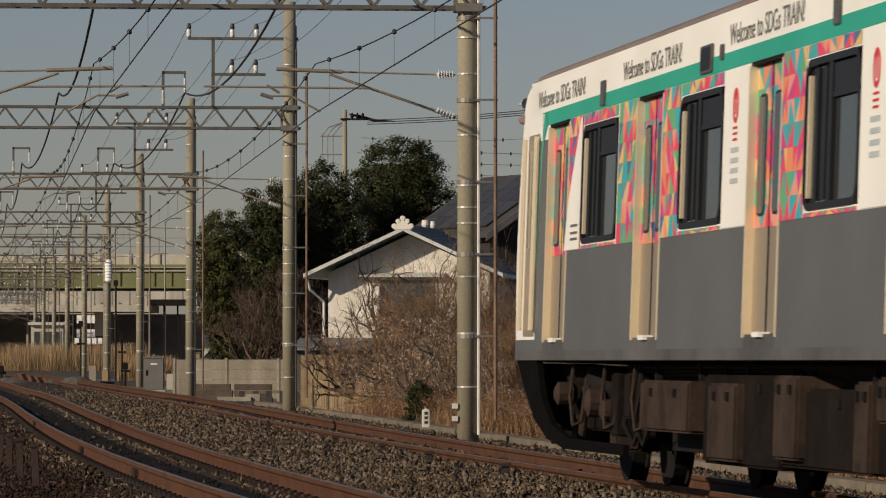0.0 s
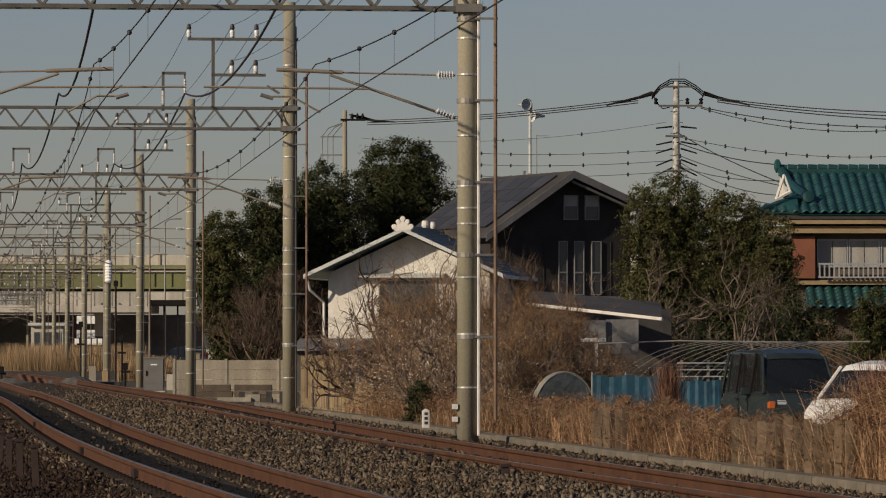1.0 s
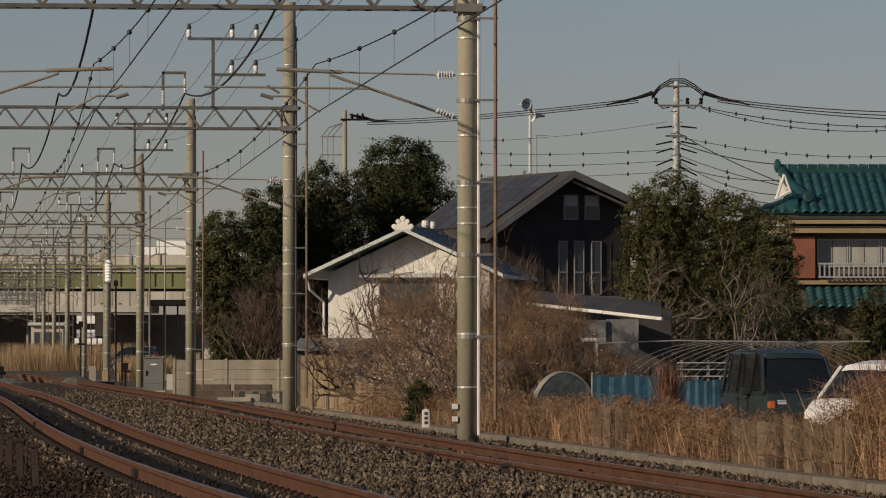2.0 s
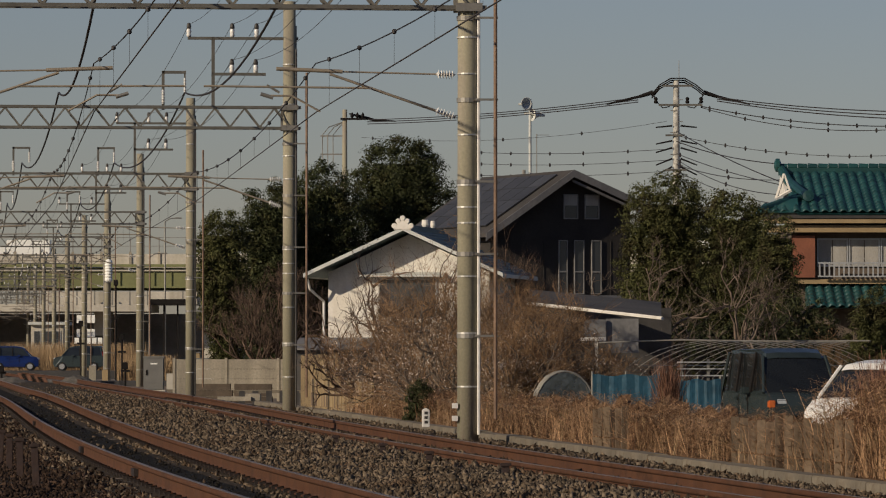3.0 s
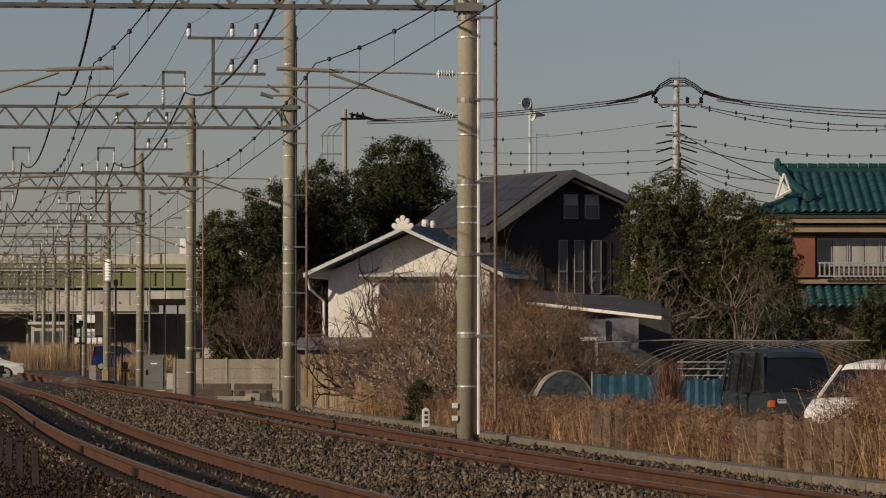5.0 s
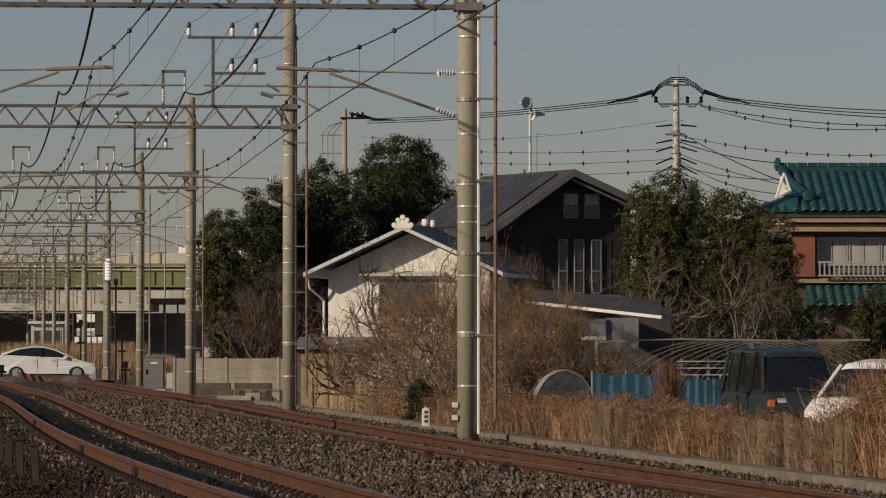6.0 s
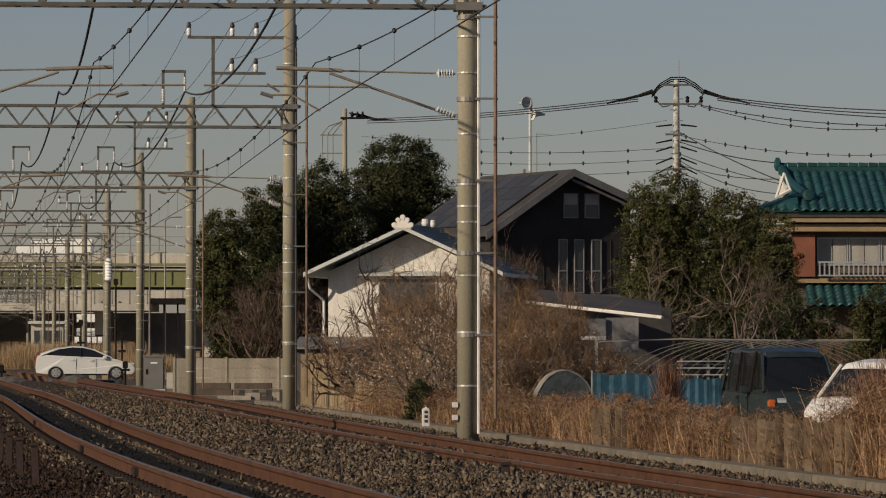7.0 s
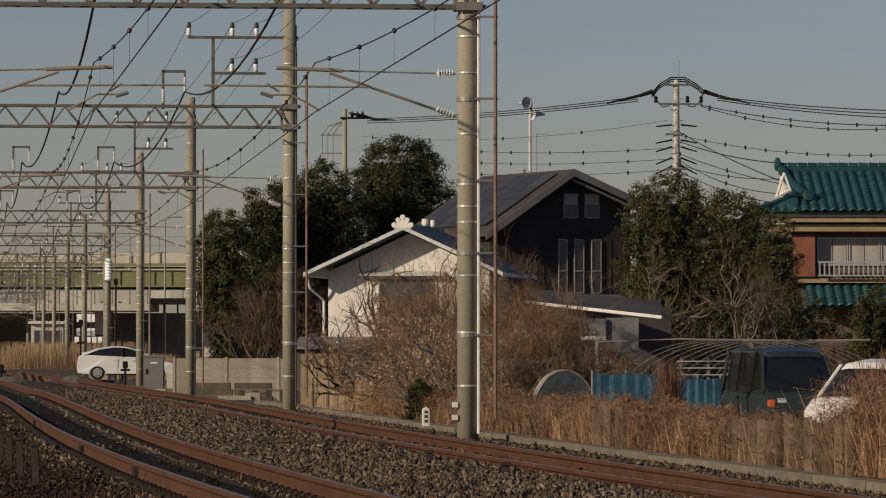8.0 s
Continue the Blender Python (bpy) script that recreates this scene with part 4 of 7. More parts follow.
def dark_house():
    e = thing("dark_house", pose(5.11, 205, -0.5, 0, 0, 23), "charcoal-clad tall house with a slate roof and solar panels", "house")
    az = 8.30 + 0.5
    lx, lz, rx, rz = -3.75, az - 2.5, 3.1, az - 1.25
    wall = Mesh().prism([(lx + 0.5, 0), (rx - 0.35, 0), (rx - 0.35, rz + 0.05), (0, az - 0.12), (lx + 0.5, lz + 0.25)], "y", 0.7, 8.4)
    part("wall", wall, M_DARKWALL, e)
    left = part("roof", Mesh().prism([(0, az), (lx, lz), (lx, lz + 0.14), (0, az + 0.16)], "y", 0, 9), M_DARKROOF, e)
    right = part("roof", Mesh().prism([(0, az), (rx, rz), (rx, rz + 0.14), (0, az + 0.16)], "y", 0, 9), M_DARKROOF, e)
    part("bargeboard", Mesh().prism([(0, az - 0.12), (lx, lz - 0.14), (lx, lz + 0.16), (0, az + 0.17)], "y", -0.05, -0.005), M_GREYSHEET, left, "grey bargeboard")
    part("bargeboard", Mesh().prism([(0, az - 0.12), (rx, rz - 0.14), (rx, rz + 0.16), (0, az + 0.17)], "y", -0.05, -0.005), M_GREYSHEET, right, "grey bargeboard")
    part("soffit_edge", Mesh().prism([(0, az - 0.3), (rx, rz - 0.3), (rx, rz - 0.2), (0, az - 0.2)], "y", 0.12, 0.2), M_GREYSHEET, right, "grey inner soffit edge")
    sl = (az - lz) / -lx
    ang = math.degrees(math.atan(sl))
    run = -lx / math.cos(radians(ang))
    for i in range(4):
        for j in range(6):
            u0 = 0.35 + i * (run - 0.8) / 4
            m = pose(0, 0, az + 0.165, 0, -ang, 0)
            part("solar_panel", Mesh().box(-u0 - (run - 0.8) / 4 + 0.03, -u0, 0.9 + j * 1.25, 0.9 + j * 1.25 + 1.2, 0.03, 0.07, m=m), M_SOLAR, left, "dark blue solar panel")
    part("chimney_pipe", Mesh().tube((0.3, 5.5, az - 0.2), (0.3, 5.5, az + 0.35), 0.07), M_STEEL, e)
    k = 0.02396
    for a, b in ((-6, 20), (32, 58)):
        window(e, a * k, b * k, 6.56 + 0.5, 7.53 + 0.5, 0.7, mull=0, frame_mat=M_DIMFRAME)
        part("shade", Mesh().box(a * k + 0.05, b * k - 0.05, 0.645, 0.665, 7.09 + 0.5, 7.49 + 0.5), M_CURTAIN, e, "half-drawn pale blind")
    for a, b in ((44, 62), (13, 31), (-15, 1)):
        w = window(e, a * k, b * k, 3.63 + 0.5, 5.73 + 0.5, 0.7, mull=0, bar=0.03, frame_mat=M_DIMFRAME)
        part("transom", Mesh().box(a * k, b * k, 0.63, 0.7, 4.47 + 0.5, 4.53 + 0.5), M_DIMFRAME, w)
    part("balcony", Mesh().box(-3.2, 3.0, -0.9, 0.69, 3.30 + 0.5, 3.56 + 0.5), M_GREYSHEET, e, "grey balcony slab")
    for i in range(9):
        part("siding_batten", Mesh().box(lx + 0.6 + i * 0.72, lx + 0.63 + i * 0.72, 0.68, 0.7, 0.2, az - 2.6), M_DARKWALL, e)


def roof_tiles(parent, x0, x1, y0, z0, y1, z1, tile, px=0.27, pr=0.3, hip=0.0):
    """Rows of pantiles on a slope from the eave (y0, z0) up to (y1, z1)."""
    run = math.hypot(y1 - y0, z1 - z0)
    ang = math.degrees(math.atan2(z1 - z0, y1 - y0))
    rows, cols = int(run / pr), int((x1 - x0) / px)
    n = 0
    for r in range(rows):
        for c in range(cols):
            x = x0 + (c + 0.5) * px
            if x - x0 < hip * r / max(1, rows):
                continue
            s = r * pr
            part("tile", tile, None, parent, at=pose(x, y0 + (y1 - y0) * s / run, z0 + (z1 - z0) * s / run + 0.03, ang + 3, 0, 0))
            n += 1


def tile_mesh(px=0.27, pr=0.33):
    m = Mesh()
    prof = [(-0.5, 0.0), (-0.36, 0.0), (-0.24, 0.036), (-0.08, 0.056), (0.08, 0.056), (0.24, 0.036), (0.36, 0.0), (0.5, 0.0)]
    vs = [(x * px, y, z + (0.012 if y == 0 else 0)) for y in (0, pr) for x, z in prof] + [(x * px, 0, z - 0.02) for x, z in prof]
    k = len(prof)
    m.add(vs, [(i, i + 1, k + i + 1, k + i) for i in range(k - 1)] + [(2 * k + i, 2 * k + i + 1, i + 1, i) for i in range(k - 1)])
    return m.data("tile", M_GREENTILE, smooth=True)


def green_house():
    D = 152
    e = thing("green_roofed_house", pose(0, 0, 0), "two-storey house with green glazed tile roofs and tan trim", "house")
    x0, x1 = 9.05, 17.5
    ez, rz = 5.28, 6.60
    yf, yr, yb = D - 0.9, D + 3.4, D + 7.7
    gx = 9.95
    core = Mesh()
    core.prism([(yf, ez - 0.05), (yb, ez - 0.05), (yr, rz - 0.05)], "x", gx + 0.25, x1)
    core.add([(x0, yf, ez), (x0, yb, ez), (gx + 0.3, yb - 1.2, ez + 0.62), (gx + 0.3, yf + 1.2, ez + 0.62), (gx + 0.3, yf, ez), (gx + 0.3, yb, ez)], [(0, 1, 2, 3), (0, 3, 4), (1, 5, 2), (4, 3, 2, 5)])
    roof = part("roof", core, M_GREENTILE, e, "green tiled hip-and-gable roof")
    tile = tile_mesh()
    roof_tiles(roof, gx + 0.1, 14.6, yf, ez, yr, rz, tile, hip=0.25)
    for i in range(4):
        part("tile", tile, None, roof, at=pose(gx - 0.12 - 0.25 * i, yf + 0.05, ez + 0.03, 18, 0, 0))
        if i < 3:
            part("tile", tile, None, roof, at=pose(gx - 0.12 - 0.25 * i, yf + 0.35, ez + 0.14, 18, 0, 0))
    # ridge of stacked tiles, hip ridge, gablet
    for k in range(26):
        part("ridge_tile", Mesh().tube((gx - 0.05 + k * 0.3, yr, rz + 0.16), (gx + 0.23 + k * 0.3, yr, rz + 0.16), 0.1, 0.085, 10), M_GREENTILE, roof)
    part("ridge_stack", Mesh().box(gx - 0.02, x1, yr - 0.13, yr + 0.13, rz - 0.1, rz + 0.12), M_GREENTILE, roof, "stacked ridge courses")
    part("verge_ridge", Mesh().path([(gx + 0.05, yr, rz + 0.1), (gx + 0.22, yr - 1.2, rz - 0.36), (gx + 0.55, yf + 1.2, ez + 0.52), (gx + 0.6, yf + 0.95, ez + 0.48)], [0.13, 0.14, 0.15, 0.16], 10), M_GREENTILE, roof, "rounded green verge ridge")
    part("verge_ridge", Mesh().path([(gx + 0.6, yf + 1.3, ez + 0.5), (gx - 0.2, yf + 0.7, ez + 0.3), (x0 + 0.05, yf + 0.05, ez + 0.06)], [0.12, 0.12, 0.1], 10), M_GREENTILE, roof, "rounded green hip ridge")
    part("ridge_end", Mesh().lathe([(0.1, -0.1), (0.2, -0.05), (0.2, 0.05), (0.1, 0.1)], 10, m=pose(gx - 0.05, yr, rz + 0.2, 0, 90, 0)), M_GREENTILE, roof, "green ridge-end tile")
    part("ridge_end", Mesh().lathe([(0.08, -0.06), (0.17, -0.04), (0.17, 0.04), (0.08, 0.06)], 12, m=pose(gx + 0.62, yf + 0.9, ez + 0.5, 75, 0, 0)), M_GREENTILE, roof, "round green ridge-end tile")
    part("gablet", Mesh().prism([(yr - 1.9, ez + 0.65), (yr + 1.9, ez + 0.65), (yr, rz - 0.02)], "x", gx + 0.05, gx + 0.24), M_PLASTER, roof, "white plastered gablet")
    gm = pose(9.84, D - 0.2, ez + 0.42, 0, 0, 0)
    part("gablet_frame", Mesh().path([(-0.22, 0, 0), (0.02, 0, 0.72)], 0.045, 5).path([(0.02, 0, 0.72), (0.2, 0, 0.22)], 0.04, 5).path([(-0.22, 0, 0), (0.22, 0, 0.24)], 0.05, 5), M_PLASTER, roof, "cream gablet frame", at=gm)
    # walls and trim
    wx = 10.10
    part("wall", Mesh().box(wx, x1, D + 0.05, yb - 0.9, -0.5, ez - 0.25), M_HOUSEWALL, e, "brown plastered wall")
    # Near-black colour paints the shade under the eave.
    part("eave_soffit", Mesh().box(x0 + 0.12, x1, yf + 0.05, D + 0.06, ez - 0.16, ez - 0.06), M_DARKPIPE_SHADE, e, "eave soffit with shade painted in near-black")
    for z0, z1, y in ((ez - 0.3, ez - 0.17, D - 0.8), (ez - 0.56, ez - 0.36, D - 0.6), (3.24, 3.37, D - 0.25)):
        part("trim_board", Mesh().box(10.07 if z0 < 4 else 9.28, x1, y, D + 0.04, z0, z1), M_TANWOOD, e, "tan wooden trim board")
    part("side_wall", Mesh().box(10.07, 10.74, D - 0.35, D + 0.04, 3.42, 4.63), M_BRICKRED, e, "brick-red side wall")
    for i in range(5):
        a = 10.82 + i * 0.92
        window(e, a, a + 0.9, 3.74, 4.56, D + 0.04, pane=M_CURTAIN, mull=1)
    rail = part("balcony_rail", Mesh().box(10.82, x1, D - 0.5, D - 0.45, 3.81, 3.86).box(10.82, x1, D - 0.5, D - 0.45, 3.43, 3.47), M_FRAME, e, "grey metal balcony rail")
    for i in range(34):
        x = 10.84 + i * 0.14
        part("baluster", Mesh().box(x, x + 0.045, D - 0.49, D - 0.46, 3.47, 3.81), M_FRAME, rail)
    low = part("lower_roof", Mesh().prism([(D - 1.6, 2.53), (D + 0.04, 3.15), (D + 0.04, 2.53)], "x", 10.48, x1), M_GREENTILE, e, "lower green tiled roof")
    roof_tiles(low, 10.48, 14.2, D - 1.65, 2.53 + 0.01, D + 0.04, 3.15 + 0.01, tile)


white_house()
dark_house()
green_house()


# ---------------------------------------------------------------- yards behind the bank
def build_yards():
    # long lean-to shed with a pale front beam
    e = thing("shed", pose(0, 0, 0), "low shed with grey sheet roof and pale front beam", "shed")
    part("front_beam", Mesh().tube((1.87, 117, 2.30), (4.72, 113, 1.93), 0.04, n=6), M_PLASTER, e, "long pale front beam")
    part("roof", Mesh().add([(1.93, 117.2, 2.35), (4.71, 113.2, 1.98), (5.02, 121, 2.37), (2.05, 125, 2.72), (1.93, 117.2, 2.30), (4.71, 113.2, 1.93), (5.02, 121, 2.32), (2.05, 125, 2.67)],
                            [(0, 1, 2, 3), (7, 6, 5, 4), (0, 4, 5, 1), (1, 5, 6, 2), (2, 6, 7, 3), (3, 7, 4, 0)]), M_DARKROOF, e, "dark grey corrugated roof")
    part("wall_panel", Mesh().box(3.02, 3.47, 112, 112.06, 1.45, 1.90), M_GREYSHEET, e, "grey sheet wall panel")
    part("wall_panel", Mesh().box(3.48, 4.17, 112.1, 112.16, 1.19, 1.92), M_GREYSHEET, e, "grey sheet wall panel")
    part("side_beam", Mesh().box(2.91, 3.45, 111.2, 111.4, 1.44, 1.52), M_PLASTER, e, "pale side beam")
    part("post", Mesh().box(3.21, 3.28, 111.25, 111.35, -0.5, 1.48), M_PLASTER, e, "pale post")
    part("back_wall", Mesh().box(1.95, 5.41, 124.5, 124.7, -0.5, 2.27), M_DARKPIPE_SHADE, e, "dark back wall")
    for x, y in ((2.03, 117.3),):
        part("post", Mesh().box(x, x + 0.09, y, y + 0.09, -0.5, 1.92), M_PIPE, e, "wooden post")

    # hoop-framed greenhouse without its cover
    e = thing("greenhouse_frame", pose(0, 0, -0.5), "bare hoop greenhouse frame of thin metal tubes", "greenhouse")
    for i in range(12):
        y, xc = 107 + i * 0.7, 5.65 + 0.26 * i
        pts = [(xc + 2.5 * math.cos(a), y, 0.1 + 1.84 * math.sin(a) ** 0.8) for a in (math.pi * k / 18 for k in range(19))]
        part("hoop", Mesh().path(pts, 0.0075, 5), M_STEEL, e, "bent thin tube")
        part("stay", Mesh().tube((xc - 2.3, y, 0), (xc - 2.3, y, 0.8), 0.01, n=5), M_STEEL, e)
    for x, z in ((-2.1, 0.95), (-1.6, 1.42), (0, 1.91), (1.6, 1.42)):
        part("long_tube", Mesh().tube((5.65 + x, 107, z), (8.5 + x, 114.7, z), 0.009, n=5), M_STEEL, e)
    part("cover_roll", Mesh().path([(2.73, 92, 1.34 + 0.5), (4.03, 90, 1.38 + 0.5), (5.64, 88, 1.35 + 0.5), (6.99, 86, 1.35 + 0.5)], 0.012, 5), M_STEEL, e, "thin sagging rail")
    # vinyl tunnel and blue sheets
    e = thing("vinyl_tunnel", pose(2.32, 100, -0.5), "small hoop tunnel covered with wrinkled clear vinyl", "greenhouse")
    prof = [(0.58 * math.cos(math.pi * k / 12), 0.5 + 0.8 * math.sin(math.pi * k / 12)) for k in range(13)]
    part("cover", Mesh().prism([(0.58, 0)] + prof + [(-0.58, 0)], "y", 0, 9), M_VINYL, e)
    for y in (-0.01, 1.5, 3.0):
        part("hoop", Mesh().path([(x * 1.02, y, z * 1.02) for x, z in prof], 0.015, 5), M_STEEL, e, "thin metal hoop")
    for n, (a, b, z1, d) in enumerate(((1.43, 1.97, 0.50, 107), (2.73, 3.96, 0.76, 96), (4.20, 5.02, 0.68, 95))):
        e = thing("tarpaulin_wall", pose(0, 0, 0), "crumpled blue tarpaulin sheet hung on a frame", "tarpaulin", "blue tarpaulins")
        m = Mesh()
        xs = [a + (b - a) * i / 16 for i in range(17)]
        top = [(x, d + 0.008 * math.sin(i * 2.1), z1 + 0.02 * math.sin(i * 0.8 + n)) for i, x in enumerate(xs)]
        low = [(p[0], p[1] + 0.008 * math.cos(i * 1.7), -0.5) for i, p in enumerate(top)]
        k = len(xs)
        m.add(top + low + [(p[0], p[1] + 0.03, p[2]) for p in top] + [(p[0], p[1] + 0.03, p[2]) for p in low],
              [(i, i + 1, k + i + 1, k + i) for i in range(k - 1)] + [(2 * k + i + 1, 2 * k + i, 3 * k + i, 3 * k + i + 1) for i in range(k - 1)] + [(2 * k + i, 2 * k + i + 1, i + 1, i) for i in range(k - 1)])
        part("sheet", m, M_BLUESHEET, e)
        for i in (0, 8, 16):
            part("frame_post", Mesh().tube((top[i][0], d + 0.1, -0.5), (top[i][0], d + 0.1, top[i][2] + 0.05), 0.02), M_STEEL, e)

    # fence of posts and rails inside the weeds
    e = thing("bank_fence", pose(0, 0, 0), "low weathered wooden fence overgrown by dry weeds", "fence")
    d = 47.0
    while d < 120:
        f = rail_frames(d, d + 1, False, 4.45)[0][0]
        g = rail_frames(d + 1.9, d + 2.9, False, 4.45)[0][0]
        top = float(np.interp(d, [44, 50, 53, 56, 120], [0.5, 0.45, 0.3, 0.25, 0.22]))
        part("fence_post", Mesh().box(f.x - 0.05, f.x + 0.05, f.y - 0.05, f.y + 0.05, -0.5, top + 0.02), M_TANWOOD if int(d) % 3 else M_KERB, e)
        for z in (0.06, 0.28, top):
            ang = math.degrees(math.atan2(g.y - f.y, g.x - f.x))
            ln = math.hypot(g.x - f.x, g.y - f.y)
            part("fence_board", Mesh().box(0, ln - 0.03, -0.012, 0.012, z - 0.09, z, m=pose(f.x, f.y - 0.06, 0, 0, 0, ang)), M_FENCE, e)
        d += 1.9
    rs = random.Random(6)
    for d0, d1 in ((55.5, 63.0), (72.6, 76.2)):
        d = d0
        while d < d1:
            f = rail_frames(d, d + 1, False, 4.02)[0][0]
            yaw, top = rs.uniform(-6, 12), 0.36 + rs.uniform(-0.05, 0.05)
            for z0, z1 in ((-0.4, -0.08), (-0.06, top)):
                part("plank", Mesh().box(-0.047, 0.047, -0.011, 0.011, z0, z1, m=pose(f.x, f.y, 0, rs.uniform(-2, 2), rs.uniform(-1, 1), yaw)), M_FENCE, e, "weathered upright plank")
            d += 0.62

    # block wall by the second pole
    e = thing("block_wall", pose(0, 0, 0), "grey concrete panel wall with upright posts", "wall", kind="structure")
    d = 197.0
    n = 0
    x = -10.08
    while x < -5.06:
        for j in range(4):
            part("panel", Mesh().box(x + 0.01, x + 1.94, d, d + 0.08, -0.4 + j * 0.37, -0.04 + j * 0.37), M_WALLBLOCK, e)
        part("wall_post", Mesh().box(x - 0.05, x + 0.05, d - 0.03, d + 0.1, -0.5, 1.12), M_WALLBLOCK, e)
        x += 1.95
    e = thing("yellow_fence", pose(-4.06, 150, -0.5), "sunlit tan board fence panel", "fence")
    for i in range(9):
        part("board", Mesh().box(i * 0.12, i * 0.12 + 0.113, 0, 0.03, 0, 1.68 + 0.02 * (i % 3)), M_TANWOOD, e)
    # low screen of short upright boards in three courses
    e = thing("board_screen", pose(0, 0, 0), "low weathered tan board screen overgrown by dry weeds", "fence")
    rs = random.Random(8)
    for i in range(48):
        f = rail_frames(119 + i * 0.4, 120 + i * 0.4, False, 4.4)[0][0]
        g = rail_frames(119.4 + i * 0.4, 120.4 + i * 0.4, False, 4.4)[0][0]
        ang = math.degrees(math.atan2(g.y - f.y, g.x - f.x))
        ln = math.hypot(g.x - f.x, g.y - f.y)
        for j in range(3):
            y = rs.uniform(-0.012, 0.012)
            part("board", Mesh().box(0, ln - 0.025, y, y + 0.03, -0.5 + 0.35 * j, -0.165 + 0.35 * j + rs.uniform(-0.015, 0.015), m=pose(f.x, f.y, 0, 0, 0, ang)), M_FENCE if rs.random() < 0.25 else M_TANWOOD, e)
    e = thing("timber_stack", pose(-9.0, 190, -0.5), "stack of dark old timber sleepers before a concrete wall", "timber")
    rt = random.Random(17)
    for j in range(3):
        for i in range(2):
            a = i * 1.42 + rt.uniform(-0.04, 0.06)
            part("timber", Mesh().box(a, a + 1.36, rt.uniform(-0.04, 0.04), 0.5, j * 0.23, j * 0.23 + 0.22), M_TIMBER, e, bevel=0.012)
    e = thing("pale_rack", pose(4.85, 109, -0.5), "low rack of pale painted bars in a yard", "rack")
    for z in (1.2, 1.34, 1.48):
        part("bar", Mesh().box(0, 1.3, -0.03, 0.03, z, z + 0.025), M_FRAME, e)
    for x in (0.1, 0.65, 1.2):
        part("upright", Mesh().box(x - 0.03, x + 0.03, 0.031, 0.08, 0, 1.55), M_STEEL, e)
    e = thing("concrete_slabs", pose(-7.38, 172, -0.3), "stack of pale concrete slabs lying by the track", "slab")
    for i, (x, w) in enumerate(((0, 1.1), (0.9, 0.5))):
        part("slab", Mesh().box(x, x + w, 0.1 * i, 0.9, 0, 0.14 + 0.1 * i), M_WALLBLOCK, e, bevel=0.01)
    e = thing("slotted_kerb", pose(-6.81, 178, -0.5), "row of short concrete posts with a rail", "railing")
    part("rail", Mesh().box(-0.3, 2.6, -0.05, 0.05, 0.42, 0.52), M_KERB, e)
    for i in range(6):
        part("post", Mesh().box(i * 0.46 - 0.1, i * 0.46 + 0.1, -0.06, 0.06, 0, 0.5), M_DARKPIPE_SHADE, e)


M_TIMBER = mat("old_sleeper_timber", (0.1, 0.075, 0.052), 0.9, scale=2, vary=0.35, fine=20, rand=0.25)
M_FENCE = mat("weathered_board", (0.21, 0.15, 0.095), 0.9, scale=2.5, vary=0.45, fine=20, rand=0.3, stain=(0.12, 0.075, 0.045), streak=True)
build_yards()

# leafless trees and shrubs
bare_tree(pose(5.10, 126, -0.5), "pale leafless garden tree with thin forked branches", 21, 5.4, 0.08, 5, 2, 0.8, 3, M_PALE_TWIG, lift=0.04, crook=0.26, lean=(0.6, 1.2), sprigs=2500)
bare_tree(pose(7.85, 122, -0.5), "pale leafless garden tree with crooked branches", 23, 6.2, 0.08, 5, 2, 0.7, 3, M_PALE_TWIG, lift=0.08, crook=0.26, lean=(0.2, 0.7), sprigs=2500)
bare_tree(pose(6.75, 124, -0.5), "slender leafless tree before the evergreens", 25, 4.8, 0.07, 5, 2, 0.7, 2, M_PALE_TWIG, lift=0.05, crook=0.25, sprigs=1500)
bare_tree(pose(8.75, 118, -0.5), "small leafless shrub beside a parked vehicle", 27, 2.7, 0.03, 5, 2, 0.7, 4, M_TWIG, crook=0.2, sprigs=1500)
bare_tree(pose(-1.9, 131.5, -0.5), "old leafless fruit tree with crooked dark branches", 31, 5.8, 0.12, 5, 2, 0.85, 4, M_DARKTWIG, lift=0.06, crook=0.34, lean=(0.2, 0.6), sprigs=1500, wide=0.62)
bare_tree(pose(-1.34, 125.5, -0.5), "old leafless fruit tree with dark forked limbs", 32, 5.8, 0.11, 5, 2, 0.85, 4, M_DARKTWIG, lift=0.06, crook=0.34, lean=(0.2, 0.6), sprigs=1500, wide=0.62)
for k, (x, d, h) in enumerate(((-0.67, 121.5, 4.1), (-0.15, 116, 5.2), (0.46, 110, 5.0), (1.1, 106, 4.3), (1.7, 105, 3.6), (2.15, 104, 2.8))):
    bare_tree(pose(x, d, -0.5), "wide budding plum shrub with reddish brown twigs", 33 + 2 * k, h, 0.045, 5, 3, 0.8, 4, None, "plum_shrub", 2600, lift=0.06, crook=0.22, sprigs=5000, lean=(0.3, 0.8))
bare_tree(pose(-7.1, 208, -0.5), "brown leafless tree beside evergreen trees", 41, 6.6, 0.1, 5, 3, 0.6, 3, M_DARKTWIG, crook=0.2, sprigs=7000)
bare_tree(pose(2.3, 196, -0.5), "brown leafless tree before the slate roof of a dark house", 45, 7.0, 0.08, 5, 3, 0.55, 3, M_DARKTWIG, crook=0.2, sprigs=4000)
evergreen(pose(-0.47, 104.5, -0.5), round_profile(0.36, 0.1, 1.1), 110, 60, 0.022, 0.11, "small dark green shrub by the kerb", 12)


